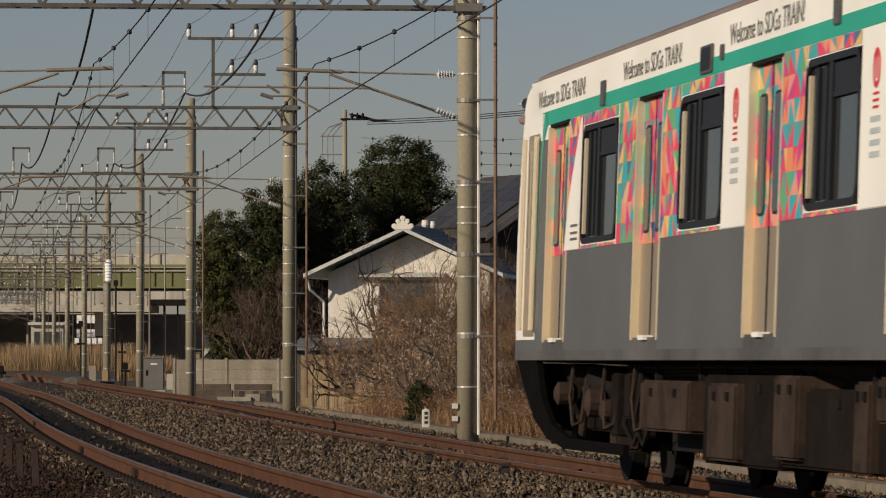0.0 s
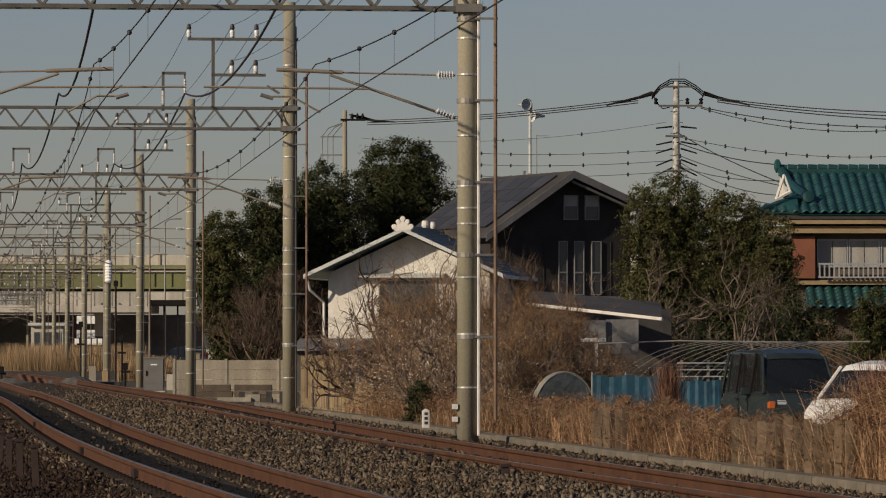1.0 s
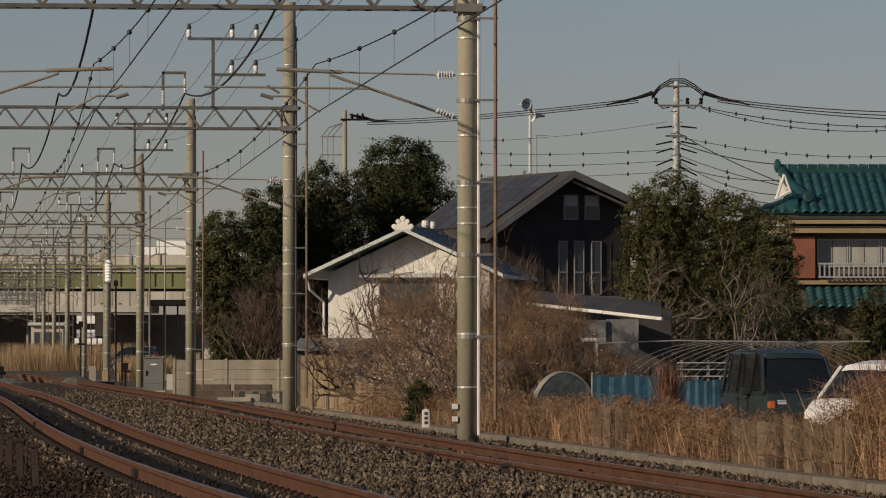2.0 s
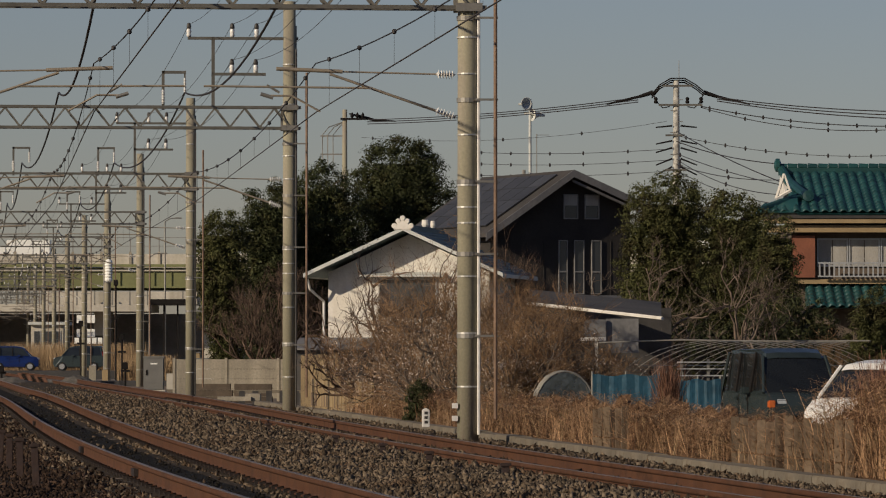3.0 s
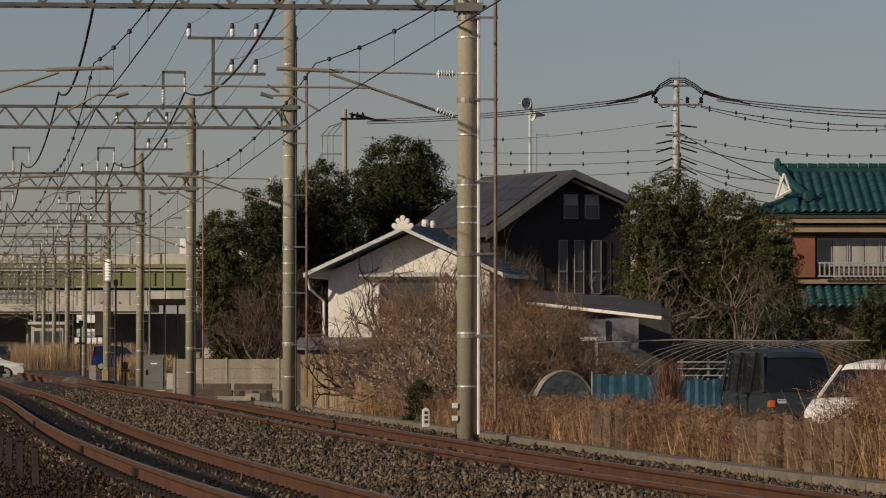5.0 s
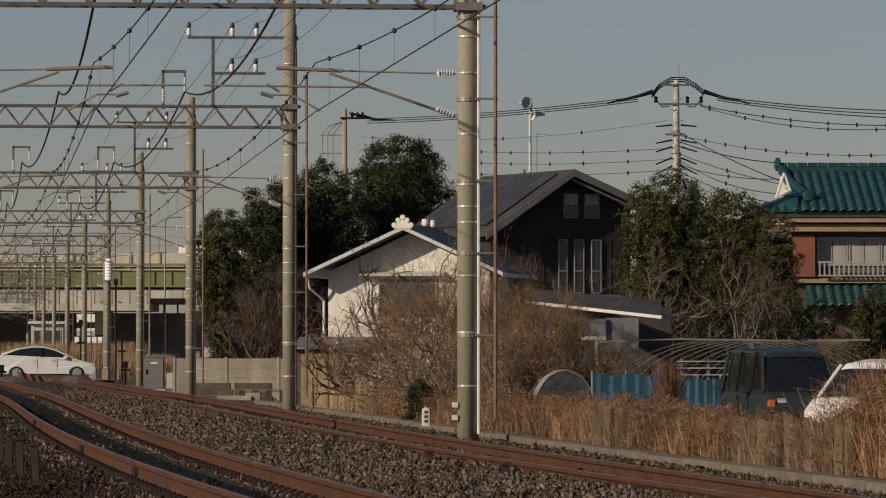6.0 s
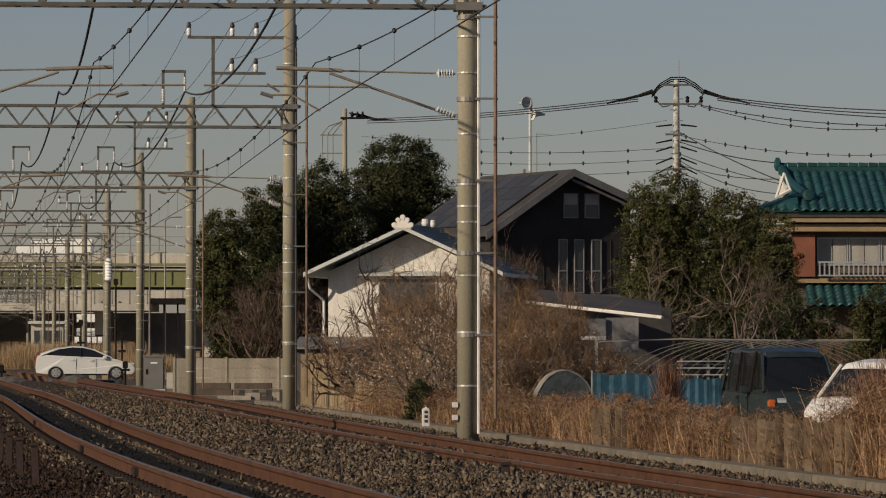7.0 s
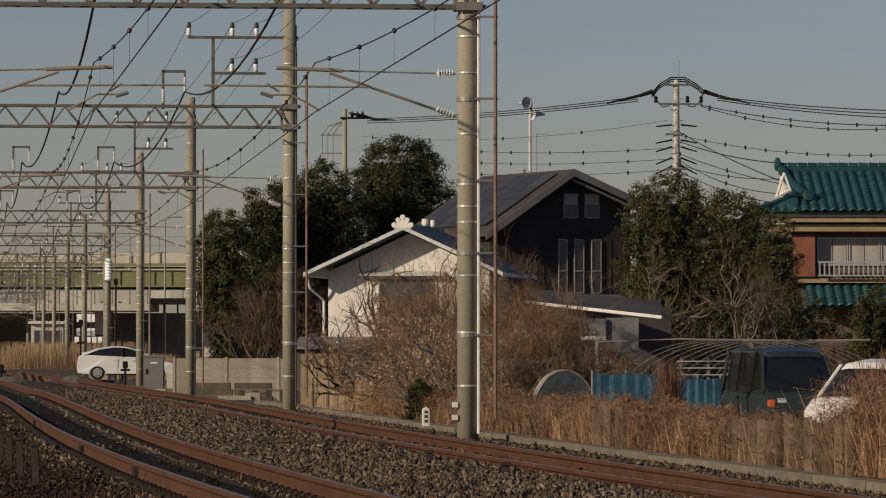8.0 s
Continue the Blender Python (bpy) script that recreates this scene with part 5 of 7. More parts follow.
# ---------------------------------------------------------------- commuter train
M_TGREY = mat("train_grey_paint", (0.105, 0.107, 0.108), 0.45, scale=0.8, vary=0.12, fine=10, bump=0.02)
M_TSILL = mat("train_sill_dirty", (0.13, 0.125, 0.12), 0.5, 0.3, scale=1.2, vary=0.35, fine=12, bump=0.02)
M_TWHITE = mat("train_white_film", (0.87, 0.86, 0.79), 0.45, scale=0.8, vary=0.06, bump=0.01)
M_TGREEN = mat("train_green_band", (0.02, 0.36, 0.25), 0.45, scale=0.8, vary=0.08, bump=0.01)
M_TSTEEL = mat("brushed_stainless", (0.46, 0.37, 0.26), 0.35, 0.55, scale=1.0, vary=0.12, fine=30, bump=0.02, streak=True)
# Stainless with the sun's gold reflection put into its base colour.
M_TJAMB = mat("stainless_gold_glint", (0.85, 0.72, 0.5), 0.3, 0.35, scale=1.0, vary=0.08, fine=30, bump=0.01)
M_TROOF = mat("train_roof", (0.2, 0.16, 0.14), 0.8, scale=1, vary=0.2)
M_TFRAME = mat("black_window_rubber", (0.008, 0.008, 0.008), 0.5, scale=4, vary=0.2, bump=0)
M_TGLASS = mat("tinted_train_glass", (0.05, 0.058, 0.062), 0.04, scale=0.6, vary=0.12, bump=0, trans=0.35)
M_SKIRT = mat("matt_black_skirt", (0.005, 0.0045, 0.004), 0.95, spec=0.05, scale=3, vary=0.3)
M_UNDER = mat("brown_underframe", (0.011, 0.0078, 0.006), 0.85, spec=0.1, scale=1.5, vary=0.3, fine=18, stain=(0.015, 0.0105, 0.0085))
M_UNDERPALE = mat("dusty_equipment_box", (0.052, 0.036, 0.028), 0.85, spec=0.1, scale=1.5, vary=0.3, fine=18, stain=(0.036, 0.025, 0.02))
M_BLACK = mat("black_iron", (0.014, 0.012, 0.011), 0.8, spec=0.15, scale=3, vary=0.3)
M_LETTER = mat("dark_lettering", (0.13, 0.13, 0.12), 0.6, scale=3, vary=0.1, bump=0)
M_LOGO = mat("red_emblem", (0.6, 0.03, 0.04), 0.45, scale=3, vary=0.05, bump=0)
M_PALEBAR = mat("pale_blue_lettering", (0.45, 0.5, 0.52), 0.6, scale=3, vary=0.1, bump=0)
PATCH = [mat("patch_%s" % n, c, 0.45, scale=1, vary=0.08, bump=0.01) for n, c in (
    ("crimson", (0.75, 0.06, 0.13)), ("orange", (0.8, 0.27, 0.12)), ("salmon", (0.8, 0.32, 0.23)), ("yellow", (0.8, 0.52, 0.17)), ("green", (0.13, 0.4, 0.19)),
    ("teal", (0.04, 0.4, 0.44)), ("blue", (0.07, 0.15, 0.3)), ("magenta", (0.62, 0.05, 0.22)), ("peach", (0.75, 0.45, 0.27)), ("slate", (0.14, 0.3, 0.3)))]

SIDE = -1.40
Z_SILL, Z_GREY, Z_TOP, Z_BAND, Z_EAVE = 0.995, 1.89, 2.98, 3.10, 3.385
DOOR_Y = (-2.2, -6.84, -11.5, -16.1)
DOOR_W, DOOR_Z0, DOOR_Z1 = 1.14, 1.165, 2.955
WINDOW_Y = ((-4.1, -5.9), (-8.75, -10.5), (-13.45, -15.15))
WIN_Z0, WIN_Z1 = 1.93, 2.88
CAB = -1.7


def patchwork(y0, y1, z0, z1, x, rng, cols, rows):
    """Paint film of slanting coloured pieces between y0 and y1 (y0 towards the rear end)."""
    m = Mesh()
    h, w = (z1 - z0) / rows, (y1 - y0) / cols
    knots = [[y0 + w * (i + (rng.uniform(-0.3, 0.3) if 0 < i < cols else 0)) for i in range(cols + 1)] for _ in range(rows + 1)]
    for r in range(rows):
        a, b = z0 + h * r, z0 + h * (r + 1)
        for c in range(cols):
            q = [(x, knots[r][c], a), (x, knots[r][c + 1], a), (x, knots[r + 1][c + 1], b), (x, knots[r + 1][c], b)]
            k, j = rng.choice([0, 0, 0, 1, 1, 3, 4, 4, 5, 7, 7, 2, 8]), rng.choice([0, 0, 1, 3, 4, 4, 5, 5, 6, 7, 9, 9, 2])
            style = rng.random()
            if style < 0.35:
                m.add(q, [(0, 1, 2)], k).add(q, [(0, 2, 3)], j)
            elif style < 0.7:
                m.add(q, [(0, 1, 3)], k).add(q, [(1, 2, 3)], j)
            else:
                t = (x, (q[2][1] + q[3][1]) / 2, b)
                m.add([q[0], q[1], t], [(0, 1, 2)], k).add([q[1], q[2], t], [(0, 1, 2)], j).add([q[0], t, q[3]], [(0, 1, 2)], rng.choice(range(10)))
    return m


def rounded(y0, y1, z0, z1, r, n=5):
    pts = []
    for cy, cz, a0 in ((y1 - r, z1 - r, 0), (y0 + r, z1 - r, 90), (y0 + r, z0 + r, 180), (y1 - r, z0 + r, 270)):
        pts += [(cy + r * math.cos(radians(a0 + 90 * k / n)), cz + r * math.sin(radians(a0 + 90 * k / n))) for k in range(n + 1)]
    return pts


def ring(mesh, outer, inner, x0, x1, mi=0):
    """A frame between two outlines of equal count, from x0 to x1."""
    k = len(outer)
    vs = [(x, y, z) for x in (x0, x1) for o in (outer, inner) for y, z in o]
    fs = []
    for i in range(k):
        j = (i + 1) % k
        fs += [(i, j, k + j, k + i), (2 * k + i, 3 * k + i, 3 * k + j, 2 * k + j), (i, 2 * k + i, 2 * k + j, j), (k + i, k + j, 3 * k + j, 3 * k + i)]
    return mesh.add(vs, fs, mi)


def lettering(text, size, material, parent, m, label):
    cu = bpy.data.curves.new("lettering", "FONT")
    cu.body, cu.size, cu.extrude = text, size, 0.001
    ob = bpy.data.objects.new("lettering_draft", cu)
    scene.collection.objects.link(ob)
    bpy.context.view_layer.update()
    me = bpy.data.meshes.new_from_object(ob.evaluated_get(bpy.context.evaluated_depsgraph_get()))
    bpy.data.objects.remove(ob)
    bpy.data.curves.remove(cu)
    me.materials.clear()
    me.materials.append(material)
    return part("lettering", me, None, parent, label, at=m)


def build_train():
    e = thing("commuter_train", train_pose(0.0), "grey and white commuter rail car with colourful patchwork film", "train")
    rng = random.Random(8)
    x, t = SIDE, 0.07
    # side shell: a bay between each pair of doors, with its window opening
    bays = [(CAB, DOOR_Y[0])] + [(DOOR_Y[i] - DOOR_W, DOOR_Y[i + 1]) for i in range(3)] + [(DOOR_Y[3] - DOOR_W, -19.9)]
    wins = [None, *WINDOW_Y, None]
    for s in (1, -1):
        a, b = (x, x + t) if s == 1 else (-x - t, -x)
        for (y0, y1), w in zip(bays, wins):
            side = Mesh().box(a, b, y1, y0, Z_SILL + 0.08, Z_GREY)
            part("lower_panel", side, M_TGREY, e, "dark grey lower side panel")
            up = Mesh()
            if w:
                up.box(a, b, y1, w[1], Z_GREY, Z_TOP).box(a, b, w[0], y0, Z_GREY, Z_TOP).box(a, b, w[1], w[0], Z_GREY, WIN_Z0).box(a, b, w[1], w[0], WIN_Z1, Z_TOP)
            else:
                up.box(a, b, y1, y0, Z_GREY, Z_TOP)
            part("upper_panel", up, M_TWHITE, e, "white upper side panel")
        part("sill", Mesh().box(a - 0.006 * s, b - 0.006 * s, -19.9, CAB, Z_SILL, Z_SILL + 0.08), M_TSILL, e, "dirty grey sill")
        part("green_band", Mesh().box(a - 0.003 * s, b, -19.9, CAB - 0.2, Z_TOP, Z_BAND), M_TGREEN, e, "green band")
        part("name_board", Mesh().box(a, b, -19.9, -1.0, Z_BAND, Z_EAVE), M_TWHITE, e, "white band under the roof")
        for y in DOOR_Y:
            part("threshold_panel", Mesh().box(a, b, y - DOOR_W, y, Z_SILL + 0.08, DOOR_Z0), M_TSILL, e)
    # roof and closed floor, far wall
    roof = [(-1.40, 3.385), (-1.385, 3.42), (-1.3, 3.47), (-1.0, 3.54), (0, 3.6), (1.0, 3.54), (1.3, 3.47), (1.385, 3.42), (1.40, 3.385)]
    part("roof", Mesh().prism(roof, "y", -19.9, -1.3), M_TROOF, e, "grey-brown roof")
    part("roof_fairing", Mesh().prism([(-1.37, 3.36), (-1.34, 3.44), (-1.2, 3.5), (-1.0, 3.54), (1.0, 3.54), (1.2, 3.5), (1.34, 3.44), (1.37, 3.36)], "y", -1.9, -0.8), M_BLACK, e, "black roof-end fairing", bevel=0.03)
    for y in (-8.3, -15.0):
        part("air_conditioner", Mesh().box(-0.85, 0.85, y - 1.7, y + 1.7, 3.5, 3.66), M_TROOF, e, "roof air conditioner", bevel=0.04)
    part("floor", Mesh().box(-1.33, 1.33, -19.8, -0.4, 0.99, 1.12), M_BLACK, e)
    part("bulkhead", Mesh().box(-1.32, 1.32, -19.95, -19.85, 1.0, 3.38).box(-1.32, 1.32, CAB - 0.04, CAB, 1.12, 3.38), M_TGREY, e)
    part("bench", Mesh().box(0.8, 1.3, -19.5, -2, 1.12, 2.0).box(-1.3, -0.8, -19.5, -2, 1.12, 1.9), M_TGREY, e, "long seats")
    # the curved cab end
    nose = [(-1.40, CAB), (-1.40, -0.6), (-1.37, -0.32), (-1.3, -0.1), (-1.15, 0.08), (-0.9, 0.18), (0.9, 0.18), (1.15, 0.08), (1.3, -0.1), (1.37, -0.32), (1.40, -0.6), (1.40, CAB)]
    lean = ((Z_SILL + 0.08, 0.0), (1.6, 0.1), (1.96, 0.13), (2.4, 0.1), (2.93, 0.0), (3.2, -0.08), (3.3, -0.2), (3.36, -0.42), (3.385, -0.75))
    shell, k = Mesh(), len(nose)
    vs = [(p, q + b if q > CAB else q, z) for z, b in lean for p, q in nose]
    shell.add(vs, [(r * k + i, r * k + (i + 1) % k, (r + 1) * k + (i + 1) % k, (r + 1) * k + i) for r in range(len(lean) - 1) for i in range(k)] + [tuple(range(k - 1, -1, -1)), tuple(range((len(lean) - 1) * k, len(lean) * k))])
    part("cab_shell", shell, M_TWHITE, e, "white curved cab end", smooth=False)
    part("cab_sill", Mesh().prism([(p * 1.002, q) for p, q in nose], "z", Z_SILL, Z_SILL + 0.079), M_TSILL, e)
    part("cab_apron", Mesh().prism([(p * 1.003, q + 0.012) for p, q in nose], "z", Z_SILL + 0.079, 1.17), M_TGREY, e, "grey lower edge of the cab")
    part("cab_pillar", Mesh().box(x - 0.004, x, -2.19, -1.68, Z_SILL + 0.08, 2.86), M_TGREY, e, "grey corner panel")
    g = x - 0.007
    part("corner_curve", Mesh().add([(g, -2.0, Z_BAND), (g, -1.88, Z_BAND - 0.03), (g, -1.8, 2.95), (g, -1.74, 2.7), (g, -1.7, 2.3), (g, -1.68, 1.8), (g, -1.7, 1.8), (g, -1.74, 2.3), (g, -1.82, 2.7), (g, -1.9, 2.88), (g, -2.05, Z_TOP)],
                                    [(0, 1, 9, 10), (1, 2, 8, 9), (2, 3, 8), (3, 4, 7, 8), (4, 5, 6, 7)]), M_TGREEN, e, "curving green stripe")
    cd = part("cab_door", Mesh().box(x - 0.008, x + 0.01, -1.62, -1.0, 1.2, 2.93), M_TSTEEL, e, "narrow stainless cab door")
    part("cab_door_window", Mesh().prism(rounded(-1.52, -1.1, 1.95, 2.8, 0.05), "x", x - 0.014, x - 0.006), M_TGLASS, cd, "cab door window")
    for q in (-1.66, -0.98):
        part("grab_rail", Mesh().tube((x - 0.04, q, 1.25), (x - 0.04, q, 2.9), 0.02, n=6), M_TJAMB, cd, "bright stainless grab rail")
    part("horn_bracket", Mesh().lathe([(0.03, -0.05), (0.045, 0), (0.03, 0.05)], 8, m=pose(-1.4, -0.5, 3.1, 90, 0, 0)), M_TROOF, e)
    part("windscreen", Mesh().add([(-1.0, 0.325, 2.0), (1.0, 0.325, 2.0), (1.0, 0.19, 3.0), (-1.0, 0.19, 3.0), (-1.0, 0.1, 2.0), (1.0, 0.1, 2.0), (1.0, 0.1, 3.0), (-1.0, 0.1, 3.0)], [(0, 1, 2, 3), (4, 7, 6, 5), (0, 4, 5, 1), (1, 5, 6, 2), (2, 6, 7, 3), (3, 7, 4, 0)]), M_TGLASS, e, "dark cab windscreen")
    for s in (-1, 1):
        part("tail_lamp", Mesh().lathe([(0.09, 0), (0.09, 0.03), (0.05, 0.05)], 12, m=pose(s * 0.8, 0.24, 1.45, -90, 0, 0)), M_LOGO, e, "red tail lamp")
    # doors
    for k, y in enumerate(DOOR_Y):
        for s in (1, -1):
            d = part("door", Mesh().box(min(s * (x + 0.078), s * (x + 0.09)), max(s * (x + 0.078), s * (x + 0.09)), y - DOOR_W, y, DOOR_Z0, DOOR_Z1), M_TSTEEL, e, "double stainless sliding door")
            o = s * (x + 0.045)
            for q0, q1 in ((y - DOOR_W / 2 + 0.003, y - 0.03), (y - DOOR_W + 0.03, y - DOOR_W / 2 - 0.003)):
                leaf = part("leaf", Mesh().box(min(o, o + 0.03 * s), max(o, o + 0.03 * s), q0, q1, DOOR_Z0 + 0.01, DOOR_Z1), M_TSTEEL, d, "stainless door leaf")
            for q0, q1, pr in ((y - 0.035, y + 0.01, 0.014), (y - DOOR_W - 0.02, y - DOOR_W + 0.03, 0.005)):
                part("door_jamb", Mesh().box(min(s * (x - pr), s * (x + 0.08)), max(s * (x - pr), s * (x + 0.08)), q0, q1, DOOR_Z0 - 0.02, DOOR_Z1), M_TJAMB, d, "stainless jamb with painted gold sun glint")
            part("door_seam", Mesh().box(min(o - 0.004 * s, o), max(o - 0.004 * s, o), y - DOOR_W / 2 - 0.02, y - DOOR_W / 2 + 0.02, DOOR_Z0 + 0.01, DOOR_Z1), M_BLACK, d, "dark rubber door seam")
            part("door_head", Mesh().box(min(s * x, s * (x + 0.09)), max(s * x, s * (x + 0.09)), y - DOOR_W, y, DOOR_Z1, DOOR_Z1 + 0.03), M_BLACK, d, "dark door track")
            part("door_step", Mesh().box(min(s * (x - 0.03), s * (x + 0.05)), max(s * (x - 0.03), s * (x + 0.05)), y - DOOR_W * 0.62, y - DOOR_W * 0.4, DOOR_Z0 - 0.02, DOOR_Z0 + 0.015), M_TWHITE, d, "pale door step")
            if s == 1:
                film = patchwork(y - 0.03, y - DOOR_W + 0.03, Z_GREY - 0.02, DOOR_Z1 - 0.005, o - 0.003, rng, 5, 7)
                part("door_film", film, PATCH, d, "colourful patchwork film")
                for q in (y - DOOR_W / 2 + 0.16, y - DOOR_W + 0.18):
                    part("door_window", Mesh().prism(rounded(q, q + 0.3, 1.95, 2.76, 0.07), "x", o - 0.006, o + 0.002), M_TFRAME, d, "tall rounded door window")
                    part("door_pane", Mesh().prism(rounded(q + 0.02, q + 0.28, 1.97, 2.74, 0.06), "x", o - 0.009, o - 0.004), M_TGLASS, d, "door glass")
    # windows
    for y0, y1 in WINDOW_Y:
        for s in (1, -1):
            w = part("side_window", ring(Mesh(), rounded(y1, y0, WIN_Z0, WIN_Z1, 0.16), rounded(y1 + 0.045, y0 - 0.045, WIN_Z0 + 0.045, WIN_Z1 - 0.045, 0.12), s * (x - 0.012), s * (x + 0.05)), M_TFRAME, e, "black-framed side window")
            split = y0 - (y0 - y1) * 0.47
            part("pane", Mesh().box(min(s * (x + 0.02), s * (x + 0.028)), max(s * (x + 0.02), s * (x + 0.028)), y1 + 0.05, y0 - 0.05, WIN_Z0 + 0.05, WIN_Z1 - 0.05), M_TGLASS, w, "grey tinted glass")
            part("mullion", Mesh().box(min(s * (x - 0.008), s * (x + 0.03)), max(s * (x - 0.008), s * (x + 0.03)), split - 0.06, split + 0.06, WIN_Z0 + 0.03, WIN_Z1 - 0.03), M_TFRAME, w, "black mullion")
            part("transom", Mesh().box(min(s * (x - 0.004), s * (x + 0.025)), max(s * (x - 0.004), s * (x + 0.025)), y1 + 0.05, split - 0.06, WIN_Z1 - 0.27, WIN_Z1 - 0.235), M_TFRAME, w, "black transom bar")
            part("top_pane", Mesh().box(min(s * (x + 0.0), s * (x + 0.012)), max(s * (x + 0.0), s * (x + 0.012)), y1 + 0.06, split - 0.07, WIN_Z1 - 0.235, WIN_Z1 - 0.06), M_TFRAME, w, "dark top light")
            if s == 1:
                # Bright strip paints the highlight at one edge of the window.
                part("window_post", Mesh().box(x - 0.006, x + 0.018, y0 - 0.14, y0 - 0.08, WIN_Z0 + 0.08, WIN_Z1 - 0.1), M_TJAMB, w, "window upright with painted bright highlight")
                for q in (y0 - 0.34, y0 - 0.6):
                    part("window_post", Mesh().box(x - 0.002, x + 0.018, q - 0.05, q + 0.05, WIN_Z0 + 0.06, WIN_Z1 - 0.06), M_TFRAME, w, "black window upright")
    # patchwork film round the windows
    f = x - 0.004
    for (y0, y1), w in zip(bays, wins):
        if not w:
            continue
        if w is WINDOW_Y[0]:
            part("patchwork_film", patchwork(w[1] - 0.05, y1 + 0.02, Z_GREY, Z_TOP - 0.004, f, rng, 4, 7), PATCH, e, "colourful patchwork film")
        p = patchwork(y0 - 0.02, w[0] + 0.02, Z_GREY, Z_TOP - 0.004, f, rng, 4, 7)
        part("patchwork_film", p, PATCH, e, "colourful patchwork film")
        part("patchwork_film", patchwork(w[0] - 0.02, w[1] + 0.02, WIN_Z1 + 0.012, Z_TOP - 0.004, f, rng, 9, 1), PATCH, e, "colourful patchwork film")
        part("patchwork_film", patchwork(w[0] - 0.02, w[1] + 0.02, Z_GREY, WIN_Z0 - 0.012, f, rng, 9, 1), PATCH, e, "colourful patchwork film")
    for i, (a, b) in enumerate(((-3.36, -4.06), (-10.54, -11.46), (-15.2, -16.06))):
        tri = [(f - 0.003, a, Z_TOP - 0.01), (f - 0.003, b, Z_TOP - 0.01), (f - 0.003, b, Z_GREY + 0.005), (f - 0.003, a, Z_GREY + 0.005)]
        if i == 0:
            tri = [(f - 0.003, a - 0.62, Z_TOP - 0.02), (f - 0.003, b, Z_TOP - 0.02), (f - 0.003, b, Z_GREY + 0.005), (f - 0.003, a + 0.12, Z_GREY + 0.005), (f - 0.003, a - 0.05, 2.3)]
        wp = part("white_panel", Mesh().add(tri, [tuple(range(len(tri)))]), M_TWHITE, e, "white film panel")
        mid = (a + b) / 2
        if i:
            part("emblem", ring(Mesh(), rounded(mid - 0.1, mid + 0.1, 2.6, 2.84, 0.099), rounded(mid - 0.065, mid + 0.065, 2.635, 2.805, 0.064), f - 0.008, f - 0.004), M_LOGO, wp, "red oval emblem")
            part("emblem_core", Mesh().box(f - 0.008, f - 0.004, mid - 0.02, mid + 0.02, 2.66, 2.8), M_LOGO, wp)
            for z in (2.56, 2.52, 2.48):
                part("emblem_arc", Mesh().box(f - 0.008, f - 0.004, mid - 0.08, mid + 0.08, z, z + 0.016), M_LOGO, wp)
            for z in (2.4, 2.33, 2.26, 2.19):
                part("caption_bar", Mesh().box(f - 0.007, f - 0.004, mid - 0.14, mid + 0.14, z, z + 0.035), M_PALEBAR, wp, "pale unreadable caption")
        else:
            for z in (2.02, 2.08, 1.97):
                part("caption_bar", Mesh().box(f - 0.007, f - 0.004, b + 0.1, b + 0.48, z, z + 0.02), M_LETTER, wp, "small unreadable caption")
    # writing under the roof, small plates
    for y in (-1.45, -6.05, -10.65, -15.25):
        lettering("Welcome to SDGs TRAIN!", 0.238, M_LETTER, e, Matrix.Translation((x - 0.003, y, Z_BAND + 0.045)) @ Matrix(((0, 0, -1, 0), (-1, 0, 0, 0), (0, 0.87, 0, 0), (0, 0, 0, 1))), "dark grey painted words")
    for y, z0, z1, w in ((-5.1, 3.0, 3.2, 0.2), (-9.8, 3.0, 3.2, 0.46), (-10.4, 3.06, 3.17, 0.1), (-14.4, 3.05, 3.32, 0.2)):
        part("side_plate", Mesh().box(x - 0.02, x, y - w / 2, y + w / 2, z0, z1), M_TSILL, e, "small grey plate", bevel=0.006)
    part("destination_display", Mesh().box(x - 0.022, x - 0.02, -9.99, -9.61, 3.02, 3.18), M_TFRAME, e, "dark destination display")
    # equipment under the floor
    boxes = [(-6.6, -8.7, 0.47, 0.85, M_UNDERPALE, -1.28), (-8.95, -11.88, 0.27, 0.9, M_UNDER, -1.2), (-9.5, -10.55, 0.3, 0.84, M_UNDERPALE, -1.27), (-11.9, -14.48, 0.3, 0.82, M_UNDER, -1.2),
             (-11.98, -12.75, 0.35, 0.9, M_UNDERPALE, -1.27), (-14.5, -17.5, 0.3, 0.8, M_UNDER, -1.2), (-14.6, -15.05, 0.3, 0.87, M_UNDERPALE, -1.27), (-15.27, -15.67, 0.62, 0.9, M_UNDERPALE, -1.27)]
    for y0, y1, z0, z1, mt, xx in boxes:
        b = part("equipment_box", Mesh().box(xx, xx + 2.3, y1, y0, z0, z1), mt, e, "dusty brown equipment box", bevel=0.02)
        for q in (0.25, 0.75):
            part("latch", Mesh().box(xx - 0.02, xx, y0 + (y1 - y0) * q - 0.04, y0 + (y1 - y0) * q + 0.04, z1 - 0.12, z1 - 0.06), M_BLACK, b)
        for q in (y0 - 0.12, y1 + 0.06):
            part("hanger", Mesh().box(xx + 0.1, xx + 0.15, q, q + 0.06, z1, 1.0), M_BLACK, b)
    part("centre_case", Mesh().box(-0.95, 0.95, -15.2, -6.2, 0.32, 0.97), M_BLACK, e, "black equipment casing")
    for q in range(5):
        part("pipe_run", Mesh().path([(-1.15 + q * 0.05, -5.2, 0.95 - q * 0.03), (-1.15 + q * 0.05, -12, 0.96 - q * 0.02), (-1.15, -19, 0.95)], 0.018), M_BLACK, e, "black pipe")
